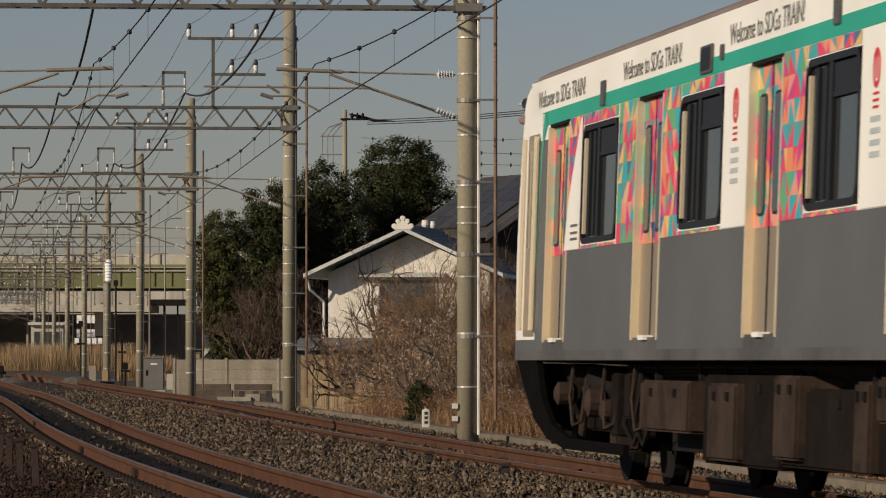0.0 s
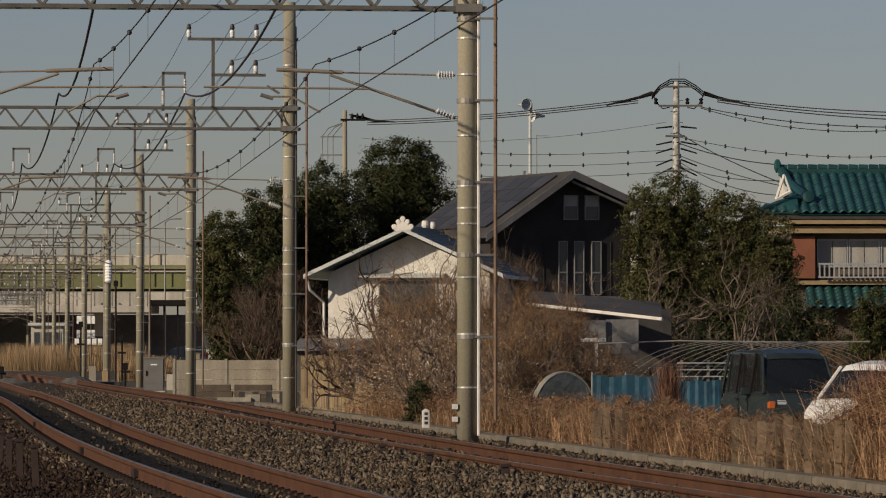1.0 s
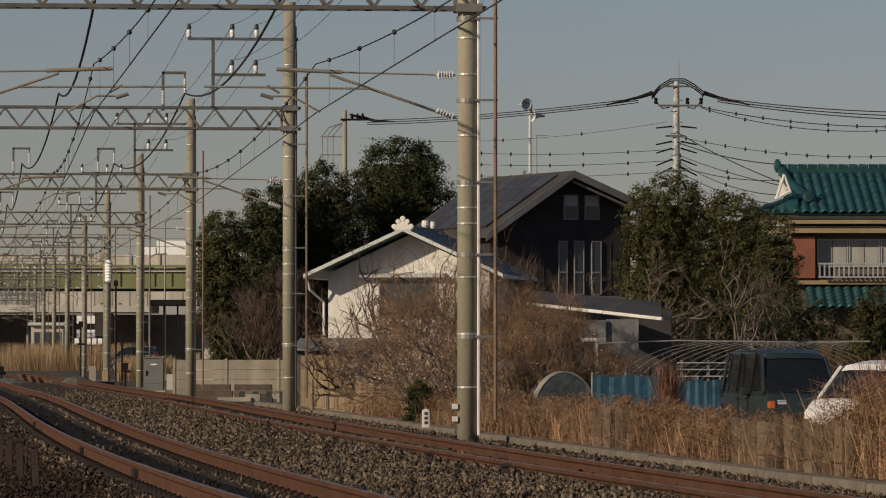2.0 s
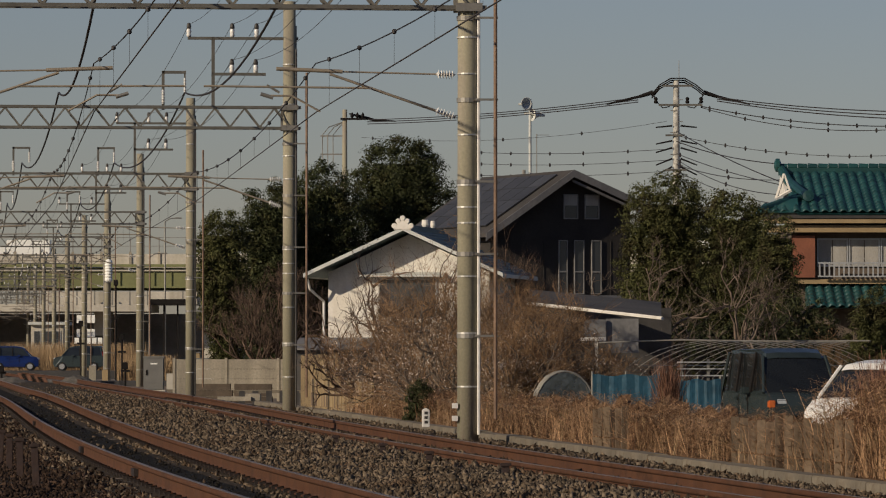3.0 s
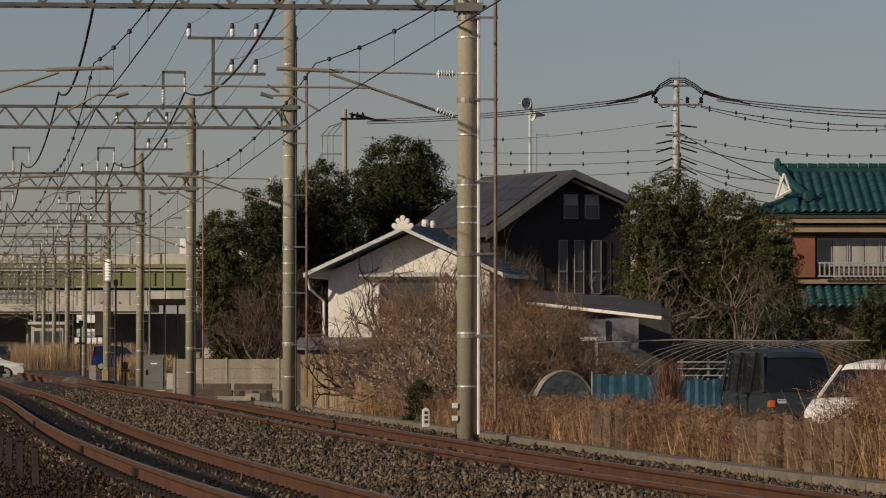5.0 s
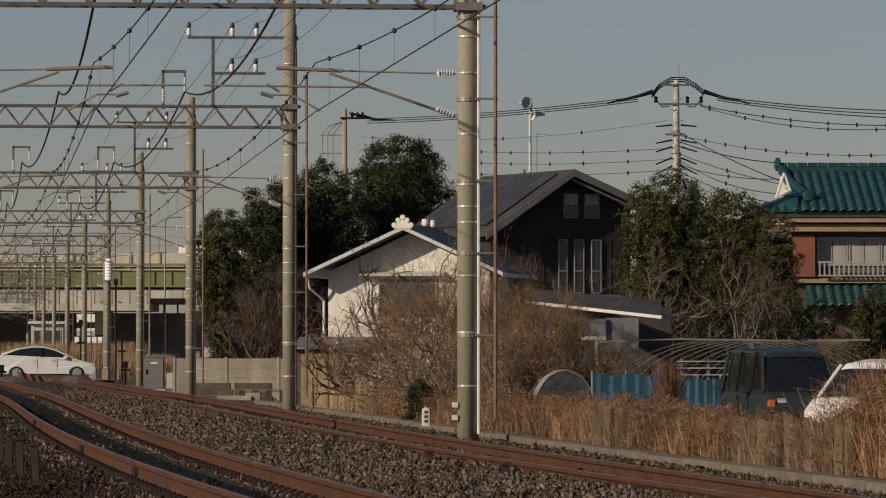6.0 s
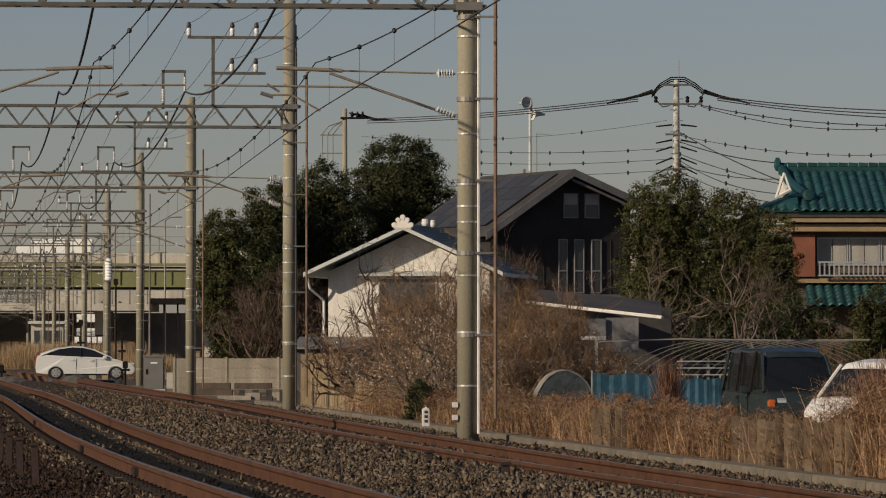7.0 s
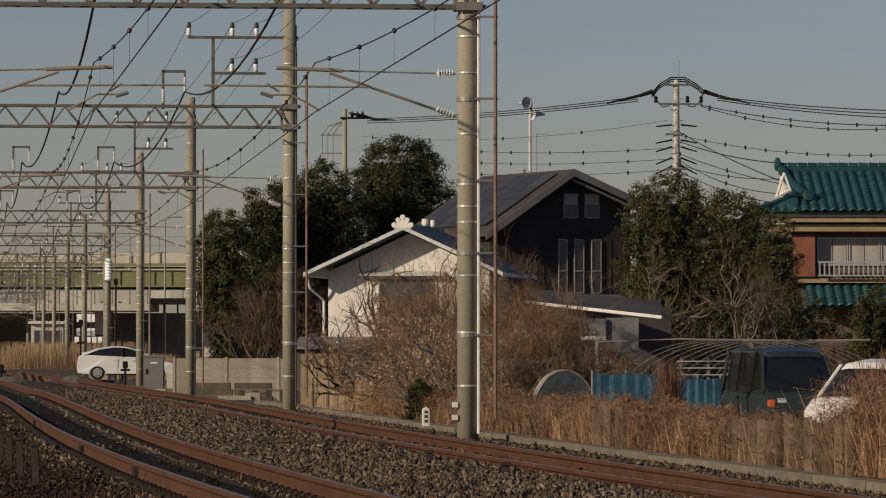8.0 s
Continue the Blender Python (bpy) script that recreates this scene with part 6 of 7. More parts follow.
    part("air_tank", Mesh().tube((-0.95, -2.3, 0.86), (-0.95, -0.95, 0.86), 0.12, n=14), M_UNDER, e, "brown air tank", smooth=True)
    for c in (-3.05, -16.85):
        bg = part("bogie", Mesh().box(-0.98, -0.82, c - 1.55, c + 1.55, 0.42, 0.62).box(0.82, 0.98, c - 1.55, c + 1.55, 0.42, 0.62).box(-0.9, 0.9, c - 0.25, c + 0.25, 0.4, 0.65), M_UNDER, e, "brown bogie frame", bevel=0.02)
        part("air_spring", Mesh().tube((-0.9, c, 0.65), (-0.9, c, 0.95), 0.27, 0.24, 14), M_BLACK, bg, smooth=True)
        for ay in (c - 1.05, c + 1.05):
            for s in (-1, 1):
                part("wheel", Mesh().lathe([(0.1, -0.07), (0.37, -0.06), (0.43, -0.06), (0.43, 0.05), (0.46, 0.06), (0.46, 0.085), (0.2, 0.06), (0.1, 0.1)], 28, m=pose(s * 0.567, ay, 0.43, 0, -90 * s, 0)), M_BLACK, bg, "dark steel wheel", smooth=False)
            part("axle", Mesh().tube((-0.9, ay, 0.43), (0.9, ay, 0.43), 0.08, n=12), M_BLACK, bg)
            part("axle_box", Mesh().box(-1.08, -0.88, ay - 0.16, ay + 0.16, 0.28, 0.56).tube((-0.98, ay - 0.2, 0.56), (-0.98, ay - 0.2, 0.8), 0.09).tube((-0.98, ay + 0.2, 0.56), (-0.98, ay + 0.2, 0.8), 0.09), M_UNDERPALE, bg, "dusty axle box", bevel=0.02)
        part("damper", Mesh().tube((-1.1, c + 0.5, 0.35), (-1.05, c + 0.5, 0.92), 0.035), M_UNDERPALE, bg)
        part("motor", Mesh().tube((-0.6, c + 0.5, 0.5), (0.6, c + 0.5, 0.5), 0.24, n=14), M_UNDER, bg)
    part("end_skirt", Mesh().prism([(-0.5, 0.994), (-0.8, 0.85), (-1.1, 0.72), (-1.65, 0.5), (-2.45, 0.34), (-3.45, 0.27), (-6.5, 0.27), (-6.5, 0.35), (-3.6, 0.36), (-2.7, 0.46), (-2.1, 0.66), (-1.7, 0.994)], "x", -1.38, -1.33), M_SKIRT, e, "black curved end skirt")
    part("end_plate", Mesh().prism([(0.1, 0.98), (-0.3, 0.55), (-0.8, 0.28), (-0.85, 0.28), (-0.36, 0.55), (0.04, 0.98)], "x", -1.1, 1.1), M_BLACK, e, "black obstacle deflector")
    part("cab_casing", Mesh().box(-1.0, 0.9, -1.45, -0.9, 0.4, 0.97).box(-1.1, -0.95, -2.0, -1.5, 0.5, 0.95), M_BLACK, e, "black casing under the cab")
    for y, z, r in ((-2.2, 0.72, 0.1), (-3.9, 0.66, 0.12), (-4.7, 0.6, 0.09)):
        part("valve", Mesh().lathe([(r * 0.5, -0.09), (r, -0.06), (r, 0.06), (r * 0.6, 0.1)], 12, m=pose(-1.2, y, z, 0, 90, 0)), M_UNDERPALE, e, "dusty brake valve")
    for y in (-2.9, -4.6, -6.1):
        part("air_hose", Mesh().path([(-1.24, y, 0.96), (-1.27, y - 0.05, 0.7), (-1.26, y - 0.2, 0.46), (-1.22, y - 0.42, 0.5), (-1.18, y - 0.46, 0.8)], 0.016, 6), M_UNDERPALE, e, "dusty air hose")
    for y, z0, z1, w in ((-0.75, 0.55, 0.9, 0.22), (-1.2, 0.4, 0.75, 0.3), (-5.0, 0.4, 0.9, 0.4), (-5.6, 0.55, 0.9, 0.3)):
        part("junction_box", Mesh().box(-1.22, -0.9, y - w / 2, y + w / 2, z0, z1), M_UNDER, e, bevel=0.015)
        part("hose", Mesh().path([(-1.15, y - w, 0.95), (-1.2, y - w, 0.5), (-1.15, y - w * 1.5, 0.35), (-1.1, y - w * 1.9, 0.6)], 0.022, 6), M_BLACK, e, "black hose")
    return e


def train_pose(t):
    run = 21.95 * t
    return pose(1.92 + 0.1241 * run, 46.6 - 0.9923 * run, -0.01, 0, 2.0, 7.13)


train = build_train()


# ---------------------------------------------------------------- road vehicles
M_SILVER = mat("silver_car_paint", (0.8, 0.79, 0.73), 0.28, 0.15, scale=1, vary=0.05, bump=0)
M_BLUECAR = mat("blue_car_paint", (0.008, 0.022, 0.11), 0.2, 0.2, scale=1, vary=0.08, bump=0)
M_TEALCAR = mat("grey_green_car_paint", (0.045, 0.06, 0.06), 0.25, 0.3, scale=1, vary=0.08, bump=0)
M_CARGLASS = mat("dark_car_glass", (0.015, 0.017, 0.018), 0.04, scale=1, vary=0.1, bump=0)
M_TYRE = mat("black_tyre", (0.015, 0.015, 0.015), 0.85, scale=6, vary=0.2)
M_RIM = mat("alloy_rim", (0.6, 0.58, 0.54), 0.3, 0.6, scale=6, vary=0.1, bump=0)
M_LAMP = mat("clear_lamp", (0.55, 0.57, 0.58), 0.08, scale=6, vary=0.1, bump=0)
M_REDLAMP = mat("red_lamp", (0.5, 0.03, 0.02), 0.2, scale=6, vary=0.1, bump=0)
M_OLIVE = mat("olive_girder_paint", (0.17, 0.175, 0.07), 0.7, scale=0.3, vary=0.2, fine=3, streak=True)
M_AMBER = mat("amber_lamp", (0.6, 0.14, 0.03), 0.25, scale=6, vary=0.1, bump=0)


def arch(cx, r, z0, n=7):
    return [(cx + r * math.cos(math.pi * k / n), z0 + r * math.sin(math.pi * k / n)) for k in range(n + 1)]


def section_body(outline, width, tuck, z_split):
    """A body drawn out across its width, drawn in towards the top and at both ends."""
    m = Mesh()
    half = width / 2
    xs = [p[0] for p in outline]
    mid, ln = (max(xs) + min(xs)) / 2, (max(xs) - min(xs)) / 2
    k = len(outline)

    def at(p, s):
        f = abs((p[0] - mid) / ln)
        inn = tuck * max(0.0, p[1] - z_split) + 0.06 * max(0.0, f - 0.72) / 0.28
        return (p[0], s * (half - inn), p[1])
    vs = [at(p, -1) for p in outline] + [(p[0], -half * 0.45, p[1] + 0.02 * (p[1] > z_split)) for p in outline] + [(p[0], half * 0.45, p[1] + 0.02 * (p[1] > z_split)) for p in outline] + [at(p, 1) for p in outline]
    fs = []
    for r in range(3):
        fs += [(r * k + i, r * k + (i + 1) % k, (r + 1) * k + (i + 1) % k, (r + 1) * k + i) for i in range(k)]
    fs += [tuple(range(k - 1, -1, -1)), tuple(range(3 * k, 4 * k))]
    return m.add(vs, fs)


def build_car(label, lower, glass, roof, width, wheels, paint, m, pillars, wr=0.31, tuck=0.2, belt=0.95, tail=None, head=None):
    """lower, glass and roof: outlines from the side, front towards +x, ground at z = 0."""
    e = thing("car", m, label, "car", "cars on the road")
    part("body", section_body(lower, width, tuck, belt), paint, e, smooth=False, bevel=0.025)
    part("glasshouse", section_body(glass, width - 0.06, tuck * 1.35, belt), M_CARGLASS, e, "dark car windows")
    part("roof", section_body(roof, width - 0.08, tuck * 1.35, belt), paint, e)
    for a, b in pillars:
        for s in (-1, 1):
            y0, y1 = s * (width / 2 - 0.03 - tuck * 1.35 * max(0, a[1] - belt) + 0.012), s * (width / 2 - 0.03 - tuck * 1.35 * max(0, b[1] - belt) + 0.012)
            part("pillar", Mesh().path([(a[0], y0, a[1]), (b[0], y1, b[1])], 0.03, 5), paint if b[0] != a[0] else M_BLACK, e)
    for cx in wheels:
        for s in (-1, 1):
            w = part("wheel", Mesh().lathe([(wr - 0.06, -0.1), (wr, -0.08), (wr, 0.08), (wr - 0.06, 0.1)], 20, m=pose(cx, s * (width / 2 - 0.12), wr, 90, 0, 0)), M_TYRE, e, "black tyre")
            rim = Mesh().lathe([(wr * 0.68, -0.015), (wr * 0.68, 0.015), (0.05, 0.02)], 20, m=pose(cx, s * (width / 2 - 0.015), wr, 90, 0, 0))
            part("rim", rim, M_RIM, w, "pale alloy rim")
            for k in range(6):
                part("slot", Mesh().box(0.12, wr * 0.6, -0.014, 0.014, -0.03, 0.03, m=pose(cx, s * (width / 2 - 0.01), wr, 90, 0, 0) @ pose(0, 0, 0, 0, 0, 60 * k)), M_TYRE, w)
    x0, x1 = min(p[0] for p in lower), max(p[0] for p in lower)
    for s in (-1, 1):
        y = s * (width / 2 - 0.3)
        part("tail_lamp", Mesh().box(x0 - 0.01, x0 + 0.16, y - 0.1, y + 0.17, *(tail or (0.75, 1.0))), M_REDLAMP, e, "red tail lamp", bevel=0.03)
        part("head_lamp", Mesh().box(x1 - 0.3, x1 - 0.02, y - 0.1, y + 0.13, *(head or (0.62, 0.76))), M_LAMP, e, "clear head lamp", bevel=0.03)
        part("door_mirror", Mesh().box(x1 - 1.45, x1 - 1.25, s * (width / 2 - 0.05), s * (width / 2 + 0.12), belt - 0.02, belt + 0.13), paint, e, bevel=0.03)
        for dx in (0.36, 0.56):
            part("door_handle", Mesh().box(x0 + (x1 - x0) * dx - 0.08, x0 + (x1 - x0) * dx + 0.08, s * (width / 2 - 0.01), s * (width / 2 + 0.02), belt - 0.1, belt - 0.06), paint, e)
            part("door_gap", Mesh().box(x0 + (x1 - x0) * (dx + 0.045), x0 + (x1 - x0) * (dx + 0.045) + 0.012, s * (width / 2 - 0.01), s * (width / 2 + 0.003), 0.3, belt - 0.02), M_BLACK, e)
        part("side_sill", Mesh().box(wheels[0] + 0.4, wheels[1] - 0.4, s * (width / 2 - 0.04), s * (width / 2 + 0.012), 0.2, 0.27), M_BLACK, e)
    return e


def hatchback(m):
    lower = [(-2.2, 0.3)] + list(reversed(arch(-1.32, 0.36, 0.24))) + list(reversed(arch(1.38, 0.36, 0.24))) + [(2.1, 0.24), (2.22, 0.4), (2.2, 0.58), (2.0, 0.74), (1.35, 0.92), (1.0, 0.98), (-0.9, 1.06), (-1.95, 1.12), (-2.18, 1.02), (-2.22, 0.6)]
    glass = [(1.2, 0.93), (0.35, 1.32), (-0.1, 1.43), (-0.6, 1.45), (-1.3, 1.34), (-1.95, 1.1), (-1.2, 1.04), (0.6, 0.96)]
    roof = [(0.5, 1.28), (0.3, 1.375), (-0.1, 1.475), (-0.6, 1.495), (-1.3, 1.4), (-2.0, 1.17), (-1.98, 1.1), (-1.3, 1.33), (-0.6, 1.44), (-0.1, 1.42)]
    return build_car("silver five-door hatchback car on the level crossing", lower, glass, roof, 1.72, (-1.32, 1.38), M_SILVER, m, [((1.2, 0.97), (0.35, 1.36)), ((-1.95, 1.1), (-1.2, 1.38)), ((-0.2, 1.0), (-0.2, 1.42))], tail=(0.85, 1.05))


def wagon(m, paint, label):
    lower = [(-1.68, 0.3)] + list(reversed(arch(-1.05, 0.33, 0.24))) + list(reversed(arch(1.1, 0.33, 0.24))) + [(1.62, 0.26), (1.7, 0.45), (1.68, 0.75), (1.5, 0.92), (1.0, 1.0), (-1.66, 1.02), (-1.7, 0.6)]
    glass = [(1.1, 0.99), (0.6, 1.5), (0.2, 1.58), (-1.45, 1.58), (-1.62, 1.02)]
    roof = [(0.7, 1.46), (0.55, 1.58), (0.1, 1.66), (-1.5, 1.65), (-1.6, 1.54), (-1.45, 1.57), (0.2, 1.57)]
    return build_car(label, lower, glass, roof, 1.5, (-1.05, 1.1), paint, m, [((1.1, 1.0), (0.6, 1.55)), ((-1.6, 1.02), (-1.48, 1.6)), ((-0.1, 1.0), (-0.1, 1.58)), ((-0.95, 1.0), (-0.95, 1.58))], wr=0.28, tuck=0.14, tail=(0.8, 1.3), head=(0.7, 0.88))


def rounded_xz(x0, x1, z0, z1, r):
    return rounded(x0, x1, z0, z1, r)


def lorry(m, label, ln, marked):
    e = thing("lorry", m, label, "lorry", "lorries on the overpass")
    part("cargo_box", Mesh().box(-ln / 2, ln / 2 - 2.1, -1.2, 1.2, 1.0, 3.45), M_TWHITE, e, "white cargo box", bevel=0.04)
    part("cab", Mesh().prism([(ln / 2 - 2.0, 0.5), (ln / 2, 0.5), (ln / 2, 1.5), (ln / 2 - 0.25, 2.7), (ln / 2 - 2.0, 2.8)], "y", -1.15, 1.15), M_TWHITE, e, "white cab", bevel=0.05)
    part("windscreen", Mesh().box(ln / 2 - 0.18, ln / 2 - 0.08, -1.0, 1.0, 1.6, 2.4), M_CARGLASS, e)
    part("side_window", Mesh().box(ln / 2 - 1.3, ln / 2 - 0.4, -1.17, -1.14, 1.65, 2.4), M_CARGLASS, e)
    part("chassis", Mesh().box(-ln / 2, ln / 2 - 0.3, -0.5, 0.5, 0.6, 0.95), M_BLACK, e)
    for x in (-ln / 2 + 1.2, -ln / 2 + 2.3, ln / 2 - 1.2):
        for s in (-1, 1):
            part("wheel", Mesh().lathe([(0.4, -0.14), (0.5, -0.1), (0.5, 0.1), (0.4, 0.14)], 16, m=pose(x, s * 1.0, 0.5, 90, 0, 0)), M_TYRE, e)
    if marked:
        part("side_stripe", Mesh().prism(rounded_xz(-ln / 2 + 0.9, -ln / 2 + 2.3, 2.35, 2.95, 0.25), "y", -1.21, -1.2), M_OLIVE, e, "olive green marking")
        for k in range(5):
            part("marking_bar", Mesh().box(-ln / 2 + 3.4 + k * 0.95, -ln / 2 + 4.1 + k * 0.95, -1.21, -1.2, 2.4, 2.9), M_BLUECAR if k > 1 else M_OLIVE, e, "plain coloured marking")
    return e


def cab_vehicle():
    """The dark parked lorry cab and the vehicles beside it, behind the weeds."""
    lower = [(-1.68, 0.34)] + list(reversed(arch(-1.1, 0.33, 0.26))) + list(reversed(arch(1.12, 0.33, 0.26))) + [(1.6, 0.3), (1.68, 0.45), (1.68, 0.78), (1.58, 0.98), (1.3, 1.06), (-1.66, 1.04), (-1.7, 0.6)]
    glass = [(1.44, 1.02), (0.98, 1.68), (0.7, 1.76), (-1.45, 1.76), (-1.64, 1.03)]
    roof = [(1.02, 1.66), (0.92, 1.76), (0.6, 1.84), (-1.5, 1.82), (-1.62, 1.66), (-1.45, 1.75), (0.7, 1.75)]
    c = build_car("dark green parked van with a large windscreen behind weeds", lower, glass, roof, 1.48, (-1.1, 1.12), M_TEALCAR, pose(6.41, 100, -0.6, 0, 0, -78), [((1.42, 1.02), (0.98, 1.72)), ((-1.62, 1.03), (-1.48, 1.78)), ((0.5, 1.03), (0.5, 1.78)), ((-0.55, 1.03), (-0.55, 1.78))], wr=0.28, tuck=0.12, belt=1.0, tail=(0.8, 1.2), head=(0.72, 0.9))
    tagged(c, category="van", group="parked vehicles")
    for s in (-1, 1):
        part("indicator", Mesh().box(1.56, 1.69, s * 0.62 - 0.07, s * 0.62 + 0.07, 0.73, 0.88), M_AMBER, c, "amber indicator", bevel=0.02)
    part("bumper", Mesh().box(1.6, 1.72, -0.66, 0.66, 0.38, 0.6), M_BLACK, c, bevel=0.02)

    lower = [(-1.6, 0.3)] + list(reversed(arch(-1.05, 0.33, 0.24))) + list(reversed(arch(1.0, 0.33, 0.24))) + [(1.55, 0.28), (1.65, 0.5), (1.6, 0.85), (1.4, 1.02), (1.0, 1.08), (-1.6, 1.06), (-1.68, 0.6)]
    glass = [(1.25, 1.05), (0.85, 1.54), (0.5, 1.6), (-1.3, 1.58), (-1.58, 1.05)]
    roof = [(0.92, 1.5), (0.8, 1.6), (0.4, 1.66), (-1.4, 1.62), (-1.45, 1.54), (0.4, 1.59)]
    c = build_car("white parked car behind dry weeds", lower, glass, roof, 1.5, (-1.05, 1.0), M_WHITECAR, pose(7.55, 86.5, -0.64, 0, 0, 222), [((1.25, 1.05), (0.85, 1.58)), ((-1.5, 1.05), (-1.35, 1.58)), ((-0.1, 1.05), (-0.1, 1.6))], wr=0.28)
    tagged(c, group="parked vehicles")
    c = wagon(pose(7.38, 71, -0.5, 0, 0, 200), M_SLATECAR, "slate blue parked car behind tall weeds")
    tagged(c, group="parked vehicles")


M_WHITECAR = mat("white_car_paint", (0.75, 0.73, 0.68), 0.3, scale=1, vary=0.05, bump=0)
M_SLATECAR = mat("slate_blue_paint", (0.08, 0.11, 0.14), 0.3, 0.2, scale=1, vary=0.1, bump=0)
cab_vehicle()
silver_car = hatchback(pose(-30, 237, 0.11, 0, 0, 5))
blue_car = wagon(pose(-40, 361, 0.33), M_BLUECAR, "small dark blue wagon driving behind the crossing")
grey_car = wagon(pose(-20, 356, 0.33, 0, 0, 180), M_TEALCAR, "small grey-green wagon driving behind the crossing")
lorry_a = lorry(pose(-60, 592, 11.2), "white box lorry with coloured markings on the overpass", 10.0, True)
lorry_b = lorry(pose(20, 596, 11.2, 0, 0, 180), "plain white box lorry on the overpass", 9.0, False)
lorry_c = lorry(pose(-30, 596, 11.2, 0, 0, 180), "short white box lorry on the overpass", 7.0, False)


# ---------------------------------------------------------------- overpass and the far side
M_PALECONC = mat("pale_concrete", (0.5, 0.46, 0.38), 0.9, scale=0.3, vary=0.2, fine=4, stain=(0.42, 0.38, 0.3), streak=True)
M_SHADE = mat("underside_shade_sheet", (0.27, 0.255, 0.235), 0.9, scale=0.3, vary=0.3, fine=3)
M_STRIPE = mat("orange_guard", (0.15, 0.07, 0.04), 0.8, scale=3, vary=0.2)


def build_overpass():
    D = 585
    e = thing("overpass", pose(0, 0, 0), "elevated road on olive steel girders with pale parapets", "bridge", kind="structure")
    x0, x1 = -150, 100
    part("deck", Mesh().box(x0, x1, D, D + 16, 10.95, 11.2), M_PALECONC, e)
    for i in range(78):
        a = x0 + i * 3.2
        part("parapet_panel", Mesh().box(a, a + 3.16, D - 0.15, D + 0.12, 11.72, 12.86), M_PALECONC, e, "pale parapet panel")
        part("parapet_post", Mesh().box(a - 0.14, a + 0.14, D - 0.3, D - 0.15, 11.72, 13.11), M_WALLBLOCK, e)
        part("rail_post", Mesh().box(a - 0.05, a + 0.05, D - 0.05, D + 0.05, 12.86, 14.74), M_STEEL, e, "thin fence post")
    for z in (14.68, 13.74):
        part("guard_rail", Mesh().box(x0, x1, D - 0.03, D + 0.03, z - 0.03, z + 0.03), M_STEEL, e)
    part("far_parapet", Mesh().box(x0, x1, D + 15.8, D + 16, 11.2, 13.05), M_PALECONC, e)
    part("edge_beam", Mesh().box(x0, x1, D - 0.5, D, 11.41, 11.72), M_OLIVE, e, "olive edge beam")
    part("girder", Mesh().box(x0, x1, D + 0.3, D + 0.6, 9.21, 11.35), M_OLIVE, e, "olive steel girder")
    for i in range(130):
        part("stiffener", Mesh().box(x0 + i * 1.9, x0 + i * 1.9 + 0.08, D + 0.15, D + 0.3, 9.33, 11.28), M_OLIVE, e)
    part("flange", Mesh().box(x0, x1, D + 0.1, D + 0.9, 9.08, 9.27), M_OLIVE, e)
    part("far_girder", Mesh().box(x0, x1, D + 14, D + 14.3, 8.97, 11.35), M_OLIVE, e)
    # lower side road with posts
    part("lower_slab", Mesh().box(x0, -31.50, 566, 583, 6.29, 7.09), M_PALECONC, e, "pale lower slab edge")
    part("lower_beam", Mesh().box(-43.45, -26.60, 568, 582, 7.09, 8.45), M_PALECONC, e, "pale cross beam")
    for i in range(20):
        part("lower_post", Mesh().box(-49 + i * 1.9, -48.85 + i * 1.9, 566, 566.15, 6.99, 8.52), M_STEEL, e)
    for x in (-53.0, -38.0, -26.0, -16.5):
        part("pier", Mesh().box(x, x + 1.6, 572, 580, -0.5, 6.78), M_PALECONC, e, "pale concrete pier")
    # Added sheet that closes the gap and stands in for the shade there.
    part("shaded_underside", Mesh().box(-75, 2, 583.5, 584, -0.5, 6.18), M_SHADE, e, "added plain sheet standing in for the shade under the overpass")

    # low buildings and signs under it
    b = thing("shop_building", pose(0, 0, 0), "low white shop building under the overpass", "building")
    part("wall", Mesh().box(-37.63, -34.68, 480, 488, -0.5, 4.28), M_PALECONC, b)
    part("roof", Mesh().box(-37.88, -34.48, 479.5, 488.5, 4.28, 4.54), M_FASCIA, b)
    for k, (a, c) in enumerate(((-37.37, -36.75), (-36.44, -35.56), (-35.35, -34.89))):
        window(b, a, c, 2.37, 3.71, 480, mull=1)
    for k in range(2):
        s = thing("hanging_sign", pose(-29.22, 430, 0), "plain cream sign board on a post", "sign", "cream signs")
        part("board", Mesh().box(-0.75, 0.75, 0, 0.08, 4.08 - 1.15 * k, 4.73 - 1.15 * k), M_TWHITE, s, bevel=0.02)
        part("post", Mesh().box(-0.06, 0.06, 0.1, 0.2, -0.5, 4.82), M_STEEL, s)
    s = thing("shop_sign", pose(-32.95, 470, 2.50), "row of white block sign shapes on a dark board", "sign")
    part("board", Mesh().box(-0.3, 2.9, 0.05, 0.15, -0.2, 0.75), M_BLACK, s)
    for k in range(5):
        part("sign_bar", Mesh().box(k * 0.52, k * 0.52 + 0.4, 0, 0.05, 0, 0.55), M_TWHITE, s, "plain white sign shape")
    part("leg", Mesh().box(0.1, 0.2, 0.06, 0.14, -2.9, -0.2).box(2.3, 2.4, 0.06, 0.14, -2.9, -0.2), M_BLACK, s)
    for k, (xa, d, hgt) in enumerate(((-29.63, 560, 15.84), (-30.14, 540, 11.66))):
        lp = thing("street_lamp", pose(xa, d, -0.5), "tall slim grey street lamp", "street lamp", "street lamps")
        part("mast", Mesh().tube((0, 0, 0), (0, 0, hgt + 0.5), 0.13, 0.07), M_STEEL, lp)
        part("arm", Mesh().path([(0, 0, hgt + 0.45), (0.5, 0, hgt + 0.8), (1.2, 0, hgt + 0.85)], 0.06), M_STEEL, lp)
